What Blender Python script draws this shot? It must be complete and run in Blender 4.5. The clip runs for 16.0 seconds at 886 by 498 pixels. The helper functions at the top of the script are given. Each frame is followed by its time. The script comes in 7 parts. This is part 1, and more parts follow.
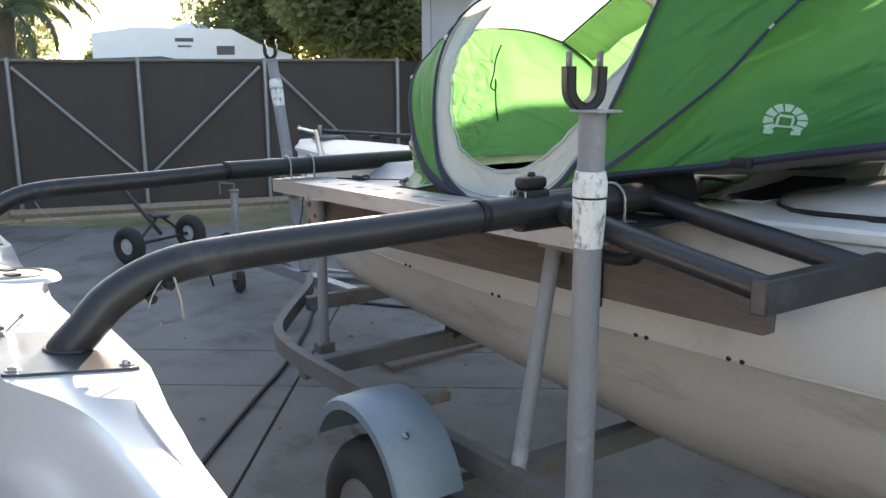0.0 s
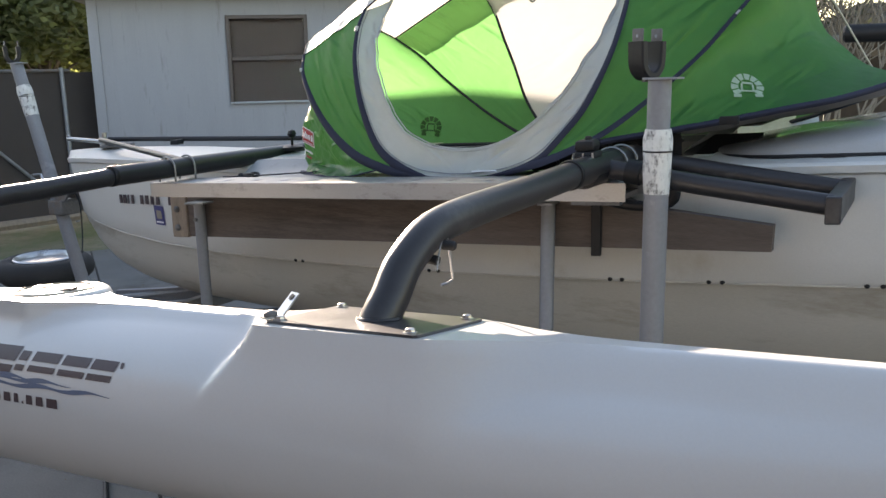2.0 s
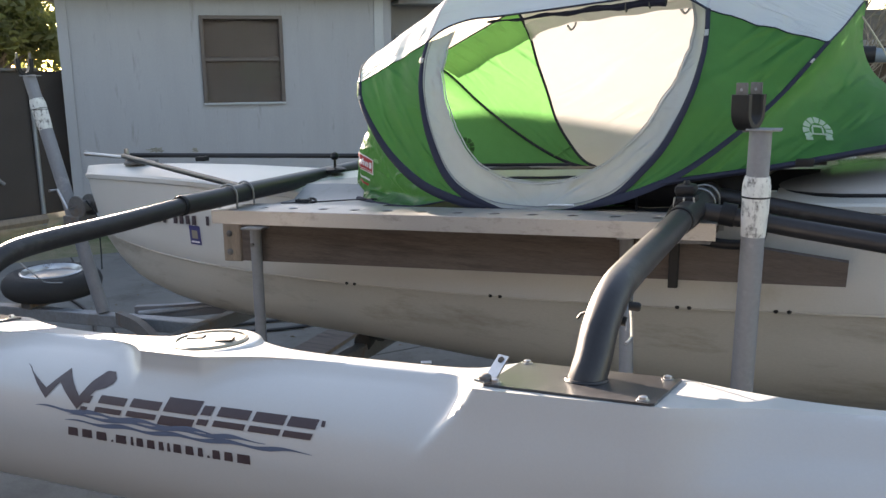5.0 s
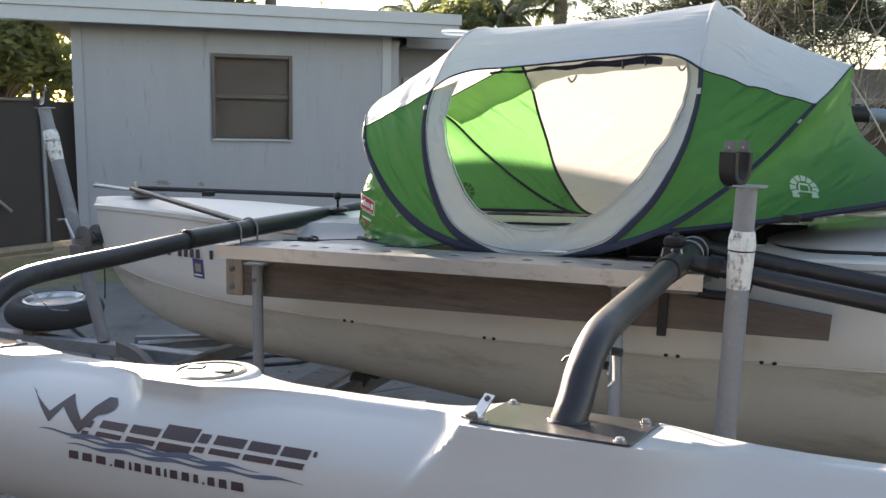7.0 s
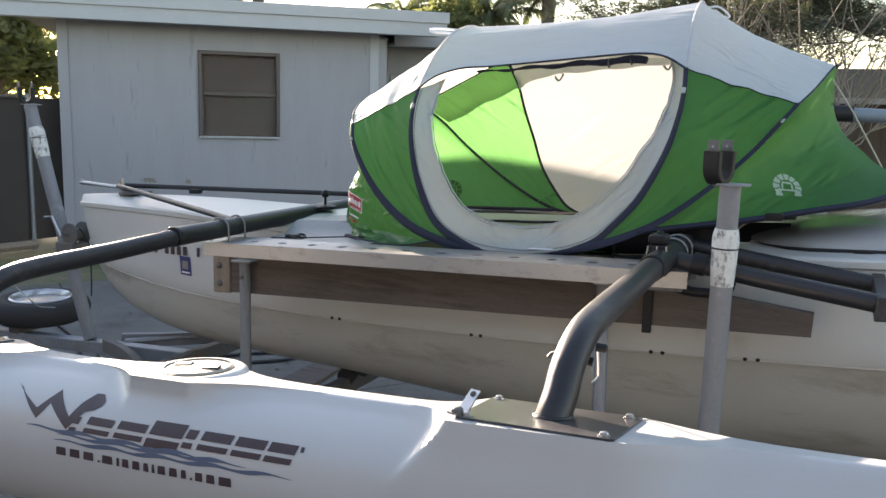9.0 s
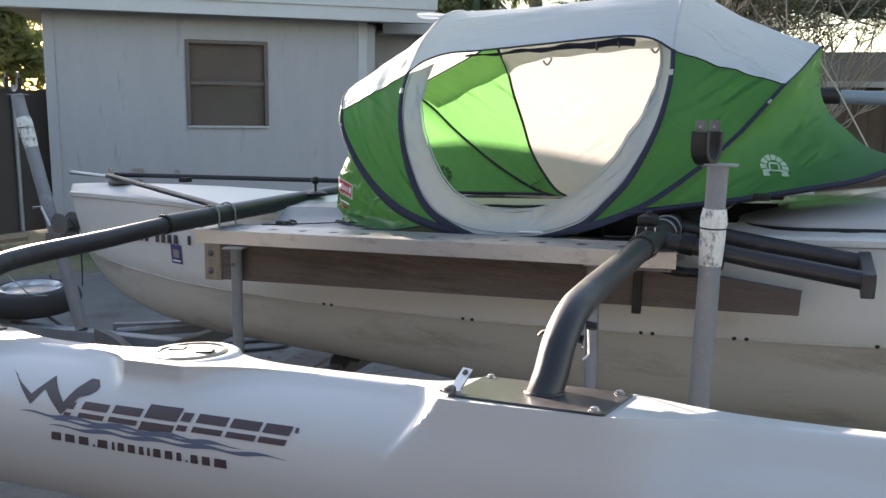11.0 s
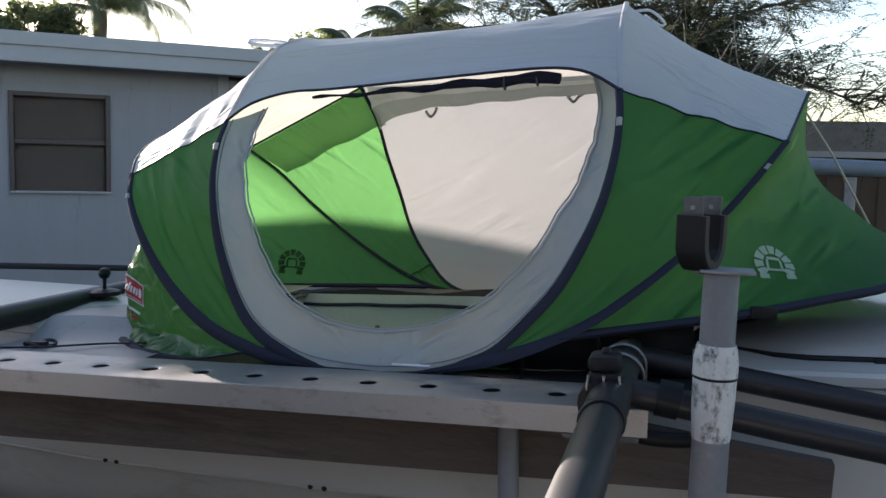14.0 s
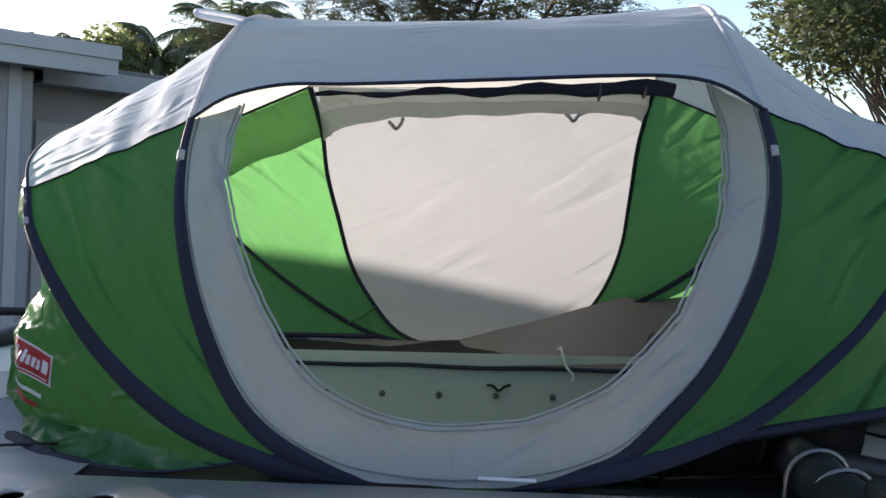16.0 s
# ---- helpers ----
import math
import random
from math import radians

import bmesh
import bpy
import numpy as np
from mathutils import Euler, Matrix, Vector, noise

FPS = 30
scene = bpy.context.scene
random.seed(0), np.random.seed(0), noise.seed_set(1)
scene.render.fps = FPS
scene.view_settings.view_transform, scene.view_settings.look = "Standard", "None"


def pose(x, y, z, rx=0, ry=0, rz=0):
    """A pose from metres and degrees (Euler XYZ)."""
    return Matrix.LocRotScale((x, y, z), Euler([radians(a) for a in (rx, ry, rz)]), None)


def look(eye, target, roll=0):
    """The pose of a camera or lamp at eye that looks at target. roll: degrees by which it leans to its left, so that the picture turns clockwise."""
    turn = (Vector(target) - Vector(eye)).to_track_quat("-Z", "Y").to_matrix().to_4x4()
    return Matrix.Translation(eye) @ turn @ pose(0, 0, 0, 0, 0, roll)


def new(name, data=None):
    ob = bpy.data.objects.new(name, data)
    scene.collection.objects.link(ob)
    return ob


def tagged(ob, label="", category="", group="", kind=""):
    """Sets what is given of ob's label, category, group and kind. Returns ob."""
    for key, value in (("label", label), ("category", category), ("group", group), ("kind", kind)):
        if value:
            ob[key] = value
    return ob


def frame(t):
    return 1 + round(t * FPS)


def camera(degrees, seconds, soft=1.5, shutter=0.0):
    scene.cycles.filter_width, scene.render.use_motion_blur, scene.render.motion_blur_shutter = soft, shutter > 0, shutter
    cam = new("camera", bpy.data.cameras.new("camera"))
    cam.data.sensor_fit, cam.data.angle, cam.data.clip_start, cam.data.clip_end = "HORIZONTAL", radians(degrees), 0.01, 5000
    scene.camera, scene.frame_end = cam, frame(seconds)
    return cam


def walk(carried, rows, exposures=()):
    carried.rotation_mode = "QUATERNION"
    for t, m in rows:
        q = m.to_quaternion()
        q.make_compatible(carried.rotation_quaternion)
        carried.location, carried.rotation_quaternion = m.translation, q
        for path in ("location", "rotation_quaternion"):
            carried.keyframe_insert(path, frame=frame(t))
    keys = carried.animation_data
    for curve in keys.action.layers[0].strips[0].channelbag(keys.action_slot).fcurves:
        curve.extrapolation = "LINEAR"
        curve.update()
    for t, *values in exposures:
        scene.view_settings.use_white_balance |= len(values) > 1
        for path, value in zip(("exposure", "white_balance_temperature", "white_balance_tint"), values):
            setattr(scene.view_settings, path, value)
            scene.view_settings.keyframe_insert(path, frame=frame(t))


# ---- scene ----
cam = camera(54.9, 16.0)
PATH = [
    (0, (0.22, 0.063, 1.577), (-1.408, 1.146, 1.158), -0.2),
    (0.5, (0.011, -0.222, 1.565), (-1.409, 1.13, 1.173), 1.8),
    (1, (-0.196, -0.488, 1.579), (-1.421, 1.035, 1.152), 4.1),
    (1.5, (-0.398, -0.606, 1.563), (-1.563, 0.953, 1.103), 1.1),
    (2, (-0.502, -0.83, 1.505), (-1.474, 0.871, 1.106), -1.3),
    (2.5, (-0.576, -1.009, 1.566), (-1.433, 0.74, 1.111), -1.2),
    (3, (-0.651, -0.969, 1.613), (-1.562, 0.752, 1.157), -0.9),
    (3.5, (-0.776, -0.991, 1.647), (-1.588, 0.779, 1.189), -1.7),
    (4, (-0.884, -1.053, 1.657), (-1.616, 0.757, 1.226), -0.1),
    (4.2, (-0.895, -1.071, 1.658), (-1.721, 0.698, 1.225), -0.9),
    (6.3, (-0.848, -1.14, 1.669), (-1.69, 0.631, 1.272), 0.0),
    (6.5, (-0.842, -1.157, 1.673), (-1.68, 0.617, 1.285), 0.5),
    (7, (-0.838, -1.164, 1.679), (-1.686, 0.617, 1.351), 1.4),
    (7.5, (-0.834, -1.173, 1.685), (-1.688, 0.611, 1.39), 2.1),
    (8, (-0.832, -1.172, 1.683), (-1.666, 0.622, 1.39), 2.1),
    (8.5, (-0.833, -1.177, 1.682), (-1.661, 0.614, 1.357), 2.2),
    (9, (-0.829, -1.177, 1.68), (-1.651, 0.616, 1.348), 1.6),
    (9.2, (-0.829, -1.181, 1.682), (-1.651, 0.613, 1.359), 1.5),
    (11.5, (-0.821, -1.192, 1.665), (-1.606, 0.611, 1.305), 0.6),
    (12, (-0.781, -1.115, 1.699), (-1.563, 0.714, 1.489), 0.4),
    (12.5, (-0.66, -0.901, 1.687), (-1.496, 0.908, 1.515), 0.1),
    (13, (-0.663, -0.716, 1.69), (-1.567, 1.056, 1.488), 0.1),
    (13.5, (-0.895, -0.457, 1.656), (-1.675, 1.38, 1.521), 1.6),
    (14, (-1.148, -0.171, 1.652), (-1.704, 1.74, 1.449), 1.6),
    (14.5, (-1.277, 0.097, 1.636), (-1.845, 2.006, 1.459), 2.2),
    (15, (-1.552, 0.229, 1.595), (-1.812, 2.202, 1.402), 3.5),
    (15.2, (-1.654, 0.27, 1.593), (-1.835, 2.245, 1.335), 2.6),
    (15.5, (-1.751, 0.29, 1.592), (-1.796, 2.276, 1.361), 2.6),
    (16, (-1.815, 0.279, 1.648), (-1.868, 2.274, 1.508), 4.0),
]
EXPOSURES = [(0, 2.75, 7650), (1.5, 2.5, 7950), (3.5, 2.42, 7850), (7, 2.42, 7950), (9.2, 2.42, 7950), (11.5, 2.37, 7550), (12, 2.33, 7600), (12.5, 1.98, 7100), (13, 2.13, 7100), (13.5, 2.11, 6950), (14, 1.47, 6800), (14.2, 1.62, 6750), (14.5, 1.48, 6750), (15, 1.54, 6750), (16, 1.58, 6650)]
walk(cam, [(t, look(eye, target, roll)) for t, eye, target, roll in PATH], [(t, e, k, 20) for t, e, k in EXPOSURES])

# ---- light ----
from mathutils.bvhtree import BVHTree
SUN_AZ, SUN_EL = 143.0, 12.45      # degrees, the way towards the sun, counter-clockwise from +x
sun_dir = Vector((math.cos(radians(SUN_AZ)) * math.cos(radians(SUN_EL)), math.sin(radians(SUN_AZ)) * math.cos(radians(SUN_EL)), math.sin(radians(SUN_EL))))
world = bpy.data.worlds.new("sky")
scene.world = world
world.use_nodes = True
wn = world.node_tree
wn.nodes.clear()
sky = wn.nodes.new("ShaderNodeTexSky")
sky.sky_type = 'NISHITA'
sky.sun_disc = False
sky.sun_elevation = radians(SUN_EL)
sky.sun_rotation = radians(90.0 - SUN_AZ)
sky.dust_density = 0.35
sky.ozone_density = 1.2
sky.air_density = 1.0
bg = wn.nodes.new("ShaderNodeBackground")
bg.inputs["Strength"].default_value = 0.11
wout = wn.nodes.new("ShaderNodeOutputWorld")
wn.links.new(sky.outputs[0], bg.inputs["Color"])
wn.links.new(bg.outputs[0], wout.inputs["Surface"])

sun_data = bpy.data.lights.new("sun", 'SUN')
sun_data.energy = 5.0
sun_data.angle = radians(0.53)
sun_data.color = (1.0, 0.93, 0.84)
sun_lamp = new("sun", sun_data)
sun_lamp.matrix_world = look((-20, 18, 12), Vector((-20, 18, 12)) - sun_dir)


# ---- materials ----
def material(name, color, rough=0.6, metal=0.0, vary=0.12, scale=6.0, fine=90.0, bump=0.15, translucent=0.0, trans_color=None,
             wear=None, wear_amount=0.0, stretch=(1, 1, 1), dist=0.004, coat=0.0, random_tint=0.0, spec=0.5, wear_scale=3.0, crease=0.0, crease_scale=(0.5, 0.3, 0.1), crease_turn=(0.0, 0.0, 0.0), mirror=True):
    """A surface with two scales of mottling, fine relief, and stains of its own."""
    m = bpy.data.materials.new(name)
    m.use_nodes = True
    nt = m.node_tree
    n, l = nt.nodes, nt.links
    b = n["Principled BSDF"]
    tc = n.new("ShaderNodeTexCoord")
    mp = n.new("ShaderNodeMapping")
    mp.inputs["Scale"].default_value = stretch
    l.new(tc.outputs["Object"], mp.inputs["Vector"])
    big = n.new("ShaderNodeTexNoise")
    big.inputs["Scale"].default_value = scale
    big.inputs["Detail"].default_value = 5
    big.inputs["Roughness"].default_value = 0.6
    sm = n.new("ShaderNodeTexNoise")
    sm.inputs["Scale"].default_value = fine
    sm.inputs["Detail"].default_value = 3
    for q in (big, sm):
        l.new(mp.outputs[0], q.inputs["Vector"])
    add = n.new("ShaderNodeMath")
    add.operation = 'MULTIPLY_ADD'
    add.inputs[1].default_value = 0.45
    l.new(sm.outputs[0], add.inputs[0])
    half = n.new("ShaderNodeMath")
    half.operation = 'MULTIPLY'
    half.inputs[1].default_value = 0.55
    l.new(big.outputs[0], half.inputs[0])
    l.new(half.outputs[0], add.inputs[2])
    ramp = n.new("ShaderNodeValToRGB")
    lo = [max(0, c * (1 - vary)) for c in color]
    hi = [min(1, c * (1 + vary)) for c in color]
    ramp.color_ramp.elements[0].position, ramp.color_ramp.elements[0].color = 0.32, (*lo, 1)
    ramp.color_ramp.elements[1].position, ramp.color_ramp.elements[1].color = 0.68, (*hi, 1)
    l.new(add.outputs[0], ramp.inputs[0])
    col = ramp.outputs[0]
    if wear is not None:
        st = n.new("ShaderNodeTexNoise")
        st.inputs["Scale"].default_value = wear_scale
        st.inputs["Detail"].default_value = 8
        st.inputs["Roughness"].default_value = 0.7
        l.new(mp.outputs[0], st.inputs["Vector"])
        rp = n.new("ShaderNodeValToRGB")
        rp.color_ramp.elements[0].position = 0.62 - 0.3 * wear_amount
        rp.color_ramp.elements[1].position = 0.72 - 0.2 * wear_amount
        l.new(st.outputs[0], rp.inputs[0])
        mx = n.new("ShaderNodeMix")
        mx.data_type = 'RGBA'
        mx.inputs["B"].default_value = (*wear, 1)
        l.new(rp.outputs[0], mx.inputs["Factor"])
        l.new(col, mx.inputs["A"])
        col = mx.outputs["Result"]
    if random_tint > 0:
        oi = n.new("ShaderNodeObjectInfo")
        hs = n.new("ShaderNodeHueSaturation")
        mr = n.new("ShaderNodeMapRange")
        mr.inputs["To Min"].default_value = 1 - random_tint
        mr.inputs["To Max"].default_value = 1 + random_tint
        l.new(oi.outputs["Random"], mr.inputs["Value"])
        l.new(mr.outputs[0], hs.inputs["Value"])
        l.new(col, hs.inputs["Color"])
        col = hs.outputs[0]
    l.new(col, b.inputs["Base Color"])
    rr = n.new("ShaderNodeMapRange")
    rr.inputs["To Min"].default_value = max(0.02, rough - 0.08)
    rr.inputs["To Max"].default_value = min(1, rough + 0.08)
    l.new(big.outputs[0], rr.inputs["Value"])
    l.new(rr.outputs[0], b.inputs["Roughness"])
    b.inputs["Metallic"].default_value = metal
    b.inputs["Specular IOR Level"].default_value = spec
    b.inputs["Coat Weight"].default_value = coat
    b.inputs["Coat Roughness"].default_value = 0.15
    if bump > 0:
        bp = n.new("ShaderNodeBump")
        bp.inputs["Strength"].default_value = bump
        bp.inputs["Distance"].default_value = dist
        l.new(add.outputs[0], bp.inputs["Height"])
        l.new(bp.outputs[0], b.inputs["Normal"])
        if crease > 0:
            av = n.new("ShaderNodeVectorMath")
            av.operation = 'ABSOLUTE'
            l.new(tc.outputs["Object"], av.inputs[0])
            cm = n.new("ShaderNodeMapping")
            cm.vector_type = 'TEXTURE'
            cm.inputs["Rotation"].default_value = crease_turn
            cm.inputs["Scale"].default_value = crease_scale
            l.new(av.outputs[0] if mirror else tc.outputs["Object"], cm.inputs["Vector"])
            cr = n.new("ShaderNodeTexNoise")
            cr.inputs["Scale"].default_value = 1.0
            cr.inputs["Detail"].default_value = 1.5
            cr.inputs["Distortion"].default_value = 0.5
            l.new(cm.outputs[0], cr.inputs["Vector"])
            ab = n.new("ShaderNodeValToRGB")
            ab.color_ramp.interpolation = 'EASE'
            ab.color_ramp.elements[0].position, ab.color_ramp.elements[0].color = 0.38, (0, 0, 0, 1)
            ab.color_ramp.elements[1].position, ab.color_ramp.elements[1].color = 0.62, (0.35, 0.35, 0.35, 1)
            peak = ab.color_ramp.elements.new(0.5)
            peak.color = (1, 1, 1, 1)
            l.new(cr.outputs[0], ab.inputs[0])
            bc = n.new("ShaderNodeBump")
            sparse = n.new("ShaderNodeMapRange")
            sparse.inputs["From Min"].default_value = 0.42
            sparse.inputs["From Max"].default_value = 0.66
            sparse.inputs["To Min"].default_value = 0.08 * crease
            sparse.inputs["To Max"].default_value = crease
            l.new(big.outputs[0], sparse.inputs["Value"])
            l.new(sparse.outputs[0], bc.inputs["Strength"])
            bc.inputs["Distance"].default_value = 0.012
            l.new(ab.outputs[0], bc.inputs["Height"])
            l.new(bp.outputs[0], bc.inputs["Normal"])
            l.new(bc.outputs[0], b.inputs["Normal"])
    if translucent > 0:
        tr = n.new("ShaderNodeBsdfTranslucent")
        if trans_color is None:
            l.new(col, tr.inputs["Color"])
        else:
            tr.inputs["Color"].default_value = (*trans_color, 1)
        mix = n.new("ShaderNodeMixShader")
        mix.inputs[0].default_value = translucent
        if crease > 0:
            l.new(bc.outputs[0], tr.inputs["Normal"])
        l.new(b.outputs[0], mix.inputs[1])
        l.new(tr.outputs[0], mix.inputs[2])
        l.new(mix.outputs[0], n["Material Output"].inputs["Surface"])
    return m


M_CONCRETE = material("concrete", (0.165, 0.158, 0.145), 0.9, vary=0.24, scale=2.2, fine=140, bump=0.5, wear=(0.10, 0.092, 0.08), wear_amount=0.40, wear_scale=1.6, random_tint=0.06)
M_JOINT = material("joint_dirt", (0.05, 0.045, 0.04), 1.0, bump=0.2)
M_DIRT = material("dry_ground", (0.22, 0.19, 0.12), 1.0, vary=0.3, scale=1.5, fine=60, bump=0.6, wear=(0.10, 0.13, 0.05), wear_amount=0.6, wear_scale=0.8, dist=0.02)
M_HULL = material("white_hull_plastic", (0.56, 0.555, 0.525), 0.42, vary=0.05, scale=2.5, fine=200, bump=0.06, wear=(0.47, 0.445, 0.39), wear_amount=0.2, wear_scale=2.0, dist=0.002)
M_HULL_LOW = material("cream_hull_bottom", (0.44, 0.42, 0.37), 0.5, vary=0.08, scale=2.0, fine=160, bump=0.08, wear=(0.32, 0.29, 0.24), wear_amount=0.3, stretch=(0.5, 1, 2))
M_AMA = material("glossy_white_float", (0.52, 0.525, 0.515), 0.31, vary=0.03, scale=2.5, fine=250, bump=0.03, coat=0.35, wear=(0.48, 0.50, 0.485), wear_amount=0.05, dist=0.002)
M_DOME = material("grey_white_hatch_plastic", (0.37, 0.37, 0.36), 0.20, vary=0.06, scale=2.5, fine=200, bump=0.05, wear=(0.30, 0.29, 0.265), wear_amount=0.2, coat=0.5)
M_COCKPIT = material("grey_green_cockpit", (0.50, 0.55, 0.50), 0.5, vary=0.06, bump=0.05)
M_BLACK = material("black_paint_tube", (0.022, 0.021, 0.023), 0.40, spec=0.45, vary=0.2, scale=8, fine=120, bump=0.08, wear=(0.06, 0.06, 0.06), wear_amount=0.1)
M_BLACKPL = material("black_plastic", (0.012, 0.012, 0.013), 0.5, spec=0.3, vary=0.2, bump=0.1)
M_PLATE = material("black_anodised_plate", (0.03, 0.03, 0.032), 0.32, spec=0.8, vary=0.15, bump=0.05, wear=(0.09, 0.085, 0.08), wear_amount=0.15)
M_RUBBER = material("tyre_rubber", (0.025, 0.024, 0.024), 0.85, bump=0.3)
M_ALU = material("brushed_aluminium", (0.36, 0.355, 0.345), 0.46, metal=0.7, vary=0.07, scale=5, fine=240, bump=0.08, stretch=(0.5, 1, 1), wear=(0.25, 0.245, 0.235), wear_amount=0.22, wear_scale=16.0)
M_STEEL = material("stainless_steel", (0.46, 0.46, 0.46), 0.30, metal=1.0, vary=0.1, bump=0.05)
# Darker copy of the stainless steel: the u-bolts' shade is in its colour.
M_STEELD = material("shaded_steel", (0.22, 0.22, 0.215), 0.36, metal=0.9, vary=0.2, bump=0.05)
M_PANELG = material("grey_deck_panel", (0.25, 0.255, 0.26), 0.45, vary=0.08, scale=5, fine=180, bump=0.1, wear=(0.19, 0.19, 0.185), wear_amount=0.2, wear_scale=6)
M_GALV = material("galvanised_steel", (0.27, 0.285, 0.30), 0.55, metal=0.55, vary=0.18, scale=14, fine=70, bump=0.12, wear=(0.24, 0.23, 0.22), wear_amount=0.25)
M_GALVD = material("weathered_steel", (0.14, 0.135, 0.13), 0.7, metal=0.3, vary=0.25, bump=0.2, wear=(0.16, 0.09, 0.05), wear_amount=0.2)
M_FENDER = material("blue_grey_fender_paint", (0.145, 0.19, 0.225), 0.42, vary=0.12, scale=6, bump=0.06, wear=(0.10, 0.11, 0.12), wear_amount=0.2)
M_GREYP = material("grey_painted_steel", (0.19, 0.195, 0.21), 0.5, vary=0.1, scale=10, bump=0.08, wear=(0.33, 0.33, 0.33), wear_amount=0.2)
M_WHITEPEEL = material("peeling_white_paint", (0.60, 0.60, 0.57), 0.7, vary=0.12, scale=20, bump=0.6, wear=(0.07, 0.065, 0.065), wear_amount=0.36, wear_scale=42, stretch=(1, 1, 0.6), dist=0.006)
M_WOOD = material("weathered_wood", (0.112, 0.089, 0.077), 0.85, vary=0.3, scale=5, fine=45, bump=0.35, stretch=(0.8, 9, 9), wear=(0.07, 0.054, 0.047), wear_amount=0.3)
M_WOODL = material("tan_wood_block", (0.24, 0.19, 0.145), 0.85, vary=0.25, scale=5, fine=45, bump=0.3, stretch=(6, 6, 1))
M_TRAMP = material("black_mesh_trampoline", (0.014, 0.014, 0.015), 0.85, spec=0.2, vary=0.2, fine=400, bump=0.3)
M_GREEN = material("green_tent_fabric", (0.030, 0.182, 0.052), 0.55, spec=0.28, vary=0.14, scale=5, fine=26, bump=0.45, crease=1.1, crease_scale=(0.55, 0.4, 0.09), crease_turn=(0, -0.75, 0), dist=0.012, translucent=0.50, trans_color=(0.12, 0.33, 0.105))
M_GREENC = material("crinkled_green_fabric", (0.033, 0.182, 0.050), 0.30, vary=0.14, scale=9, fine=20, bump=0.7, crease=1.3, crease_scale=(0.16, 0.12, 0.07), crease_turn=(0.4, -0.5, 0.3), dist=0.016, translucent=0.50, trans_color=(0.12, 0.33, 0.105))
M_ROOF = material("pale_grey_tent_roof", (0.50, 0.55, 0.61), 0.45, vary=0.05, scale=6, fine=22, bump=0.30, crease=0.9, crease_scale=(0.7, 0.07, 0.085), crease_turn=(0, 0.12, 0.15), dist=0.012, stretch=(0.6, 1.2, 1.2), translucent=0.38, trans_color=(0.82, 0.78, 0.68))
M_DOORBAND = material("light_grey_door_band", (0.48, 0.495, 0.48), 0.55, vary=0.05, scale=6, fine=24, bump=0.35, crease=1.0, crease_scale=(0.25, 0.2, 0.08), crease_turn=(0, -0.6, 0), dist=0.012, translucent=0.30, trans_color=(0.6, 0.62, 0.60))
M_PANEL = material("white_inner_panel", (0.72, 0.71, 0.70), 0.6, vary=0.03, scale=5, fine=18, bump=0.3, crease=0.5, crease_scale=(0.8, 0.5, 0.11), crease_turn=(0, -0.55, 0), mirror=False, dist=0.012, stretch=(0.8, 1, 1.3), translucent=0.50, trans_color=(0.355, 0.357, 0.355))
M_NAVY = material("navy_pole_sleeve", (0.020, 0.023, 0.042), 0.75, spec=0.3, vary=0.15, fine=400, bump=0.2)
M_FLOOR = material("grey_tent_floor", (0.14, 0.13, 0.13), 0.7, vary=0.1, fine=300, bump=0.15)
M_EMBW = material("pale_print", (0.27, 0.39, 0.28), 0.6, bump=0.02)
M_EMBD = material("dark_green_print", (0.02, 0.09, 0.02), 0.6, bump=0.02)
M_RED = material("red_label", (0.42, 0.025, 0.03), 0.5, bump=0.02)
M_WHITE = material("white_print", (0.75, 0.75, 0.75), 0.5, bump=0.02)
M_MAROON = material("dark_maroon_decal", (0.055, 0.035, 0.042), 0.45, bump=0.02)
M_BLUE = material("blue_decal", (0.085, 0.12, 0.19), 0.45, bump=0.02)
M_STICKER = material("indigo_sticker", (0.05, 0.05, 0.16), 0.5, bump=0.02)
M_GOLD = material("tan_sticker_print", (0.26, 0.23, 0.18), 0.5, bump=0.02)
M_ROPE = material("pale_rope", (0.50, 0.46, 0.38), 0.9, fine=200, bump=0.4)
M_SIDING = material("blue_grey_siding", (0.315, 0.32, 0.34), 0.85, vary=0.07, scale=1.5, fine=60, bump=0.15, stretch=(4, 4, 0.6), wear=(0.25, 0.25, 0.26), wear_amount=0.12)
M_FASCIA = material("pale_grey_fascia", (0.40, 0.42, 0.44), 0.7, vary=0.06, bump=0.08)
M_SHINGLE = material("grey_roof_shingle", (0.20, 0.195, 0.19), 0.95, vary=0.25, scale=8, fine=90, bump=0.5)
M_BRONZE = material("bronze_window_frame", (0.085, 0.065, 0.058), 0.5, vary=0.1, bump=0.05)
M_BLIND = material("brown_blind", (0.14, 0.105, 0.09), 0.75, vary=0.05, stretch=(1, 1, 14), bump=0.0)
M_STAIN = material("dark_wall_stain", (0.21, 0.20, 0.17), 0.9, vary=0.3, scale=30)
M_SCREEN = material("brown_privacy_screen", (0.046, 0.041, 0.040), 0.9, vary=0.2, scale=3, fine=200, bump=0.2, translucent=0.08, trans_color=(0.09, 0.07, 0.055))
M_RV = material("white_camper", (0.62, 0.64, 0.68), 0.4, vary=0.05, bump=0.02)
M_RVD = material("dark_trim", (0.06, 0.06, 0.07), 0.5)
M_LEAF = material("leaf", (0.10, 0.12, 0.06), 0.6, vary=0.45, scale=0.8, fine=9, bump=0.0, translucent=0.45, trans_color=(0.26, 0.30, 0.10))
M_LEAFD = material("dark_leaf", (0.08, 0.10, 0.055), 0.65, vary=0.4, scale=0.8, fine=9, bump=0.0, translucent=0.40, trans_color=(0.19, 0.23, 0.09))
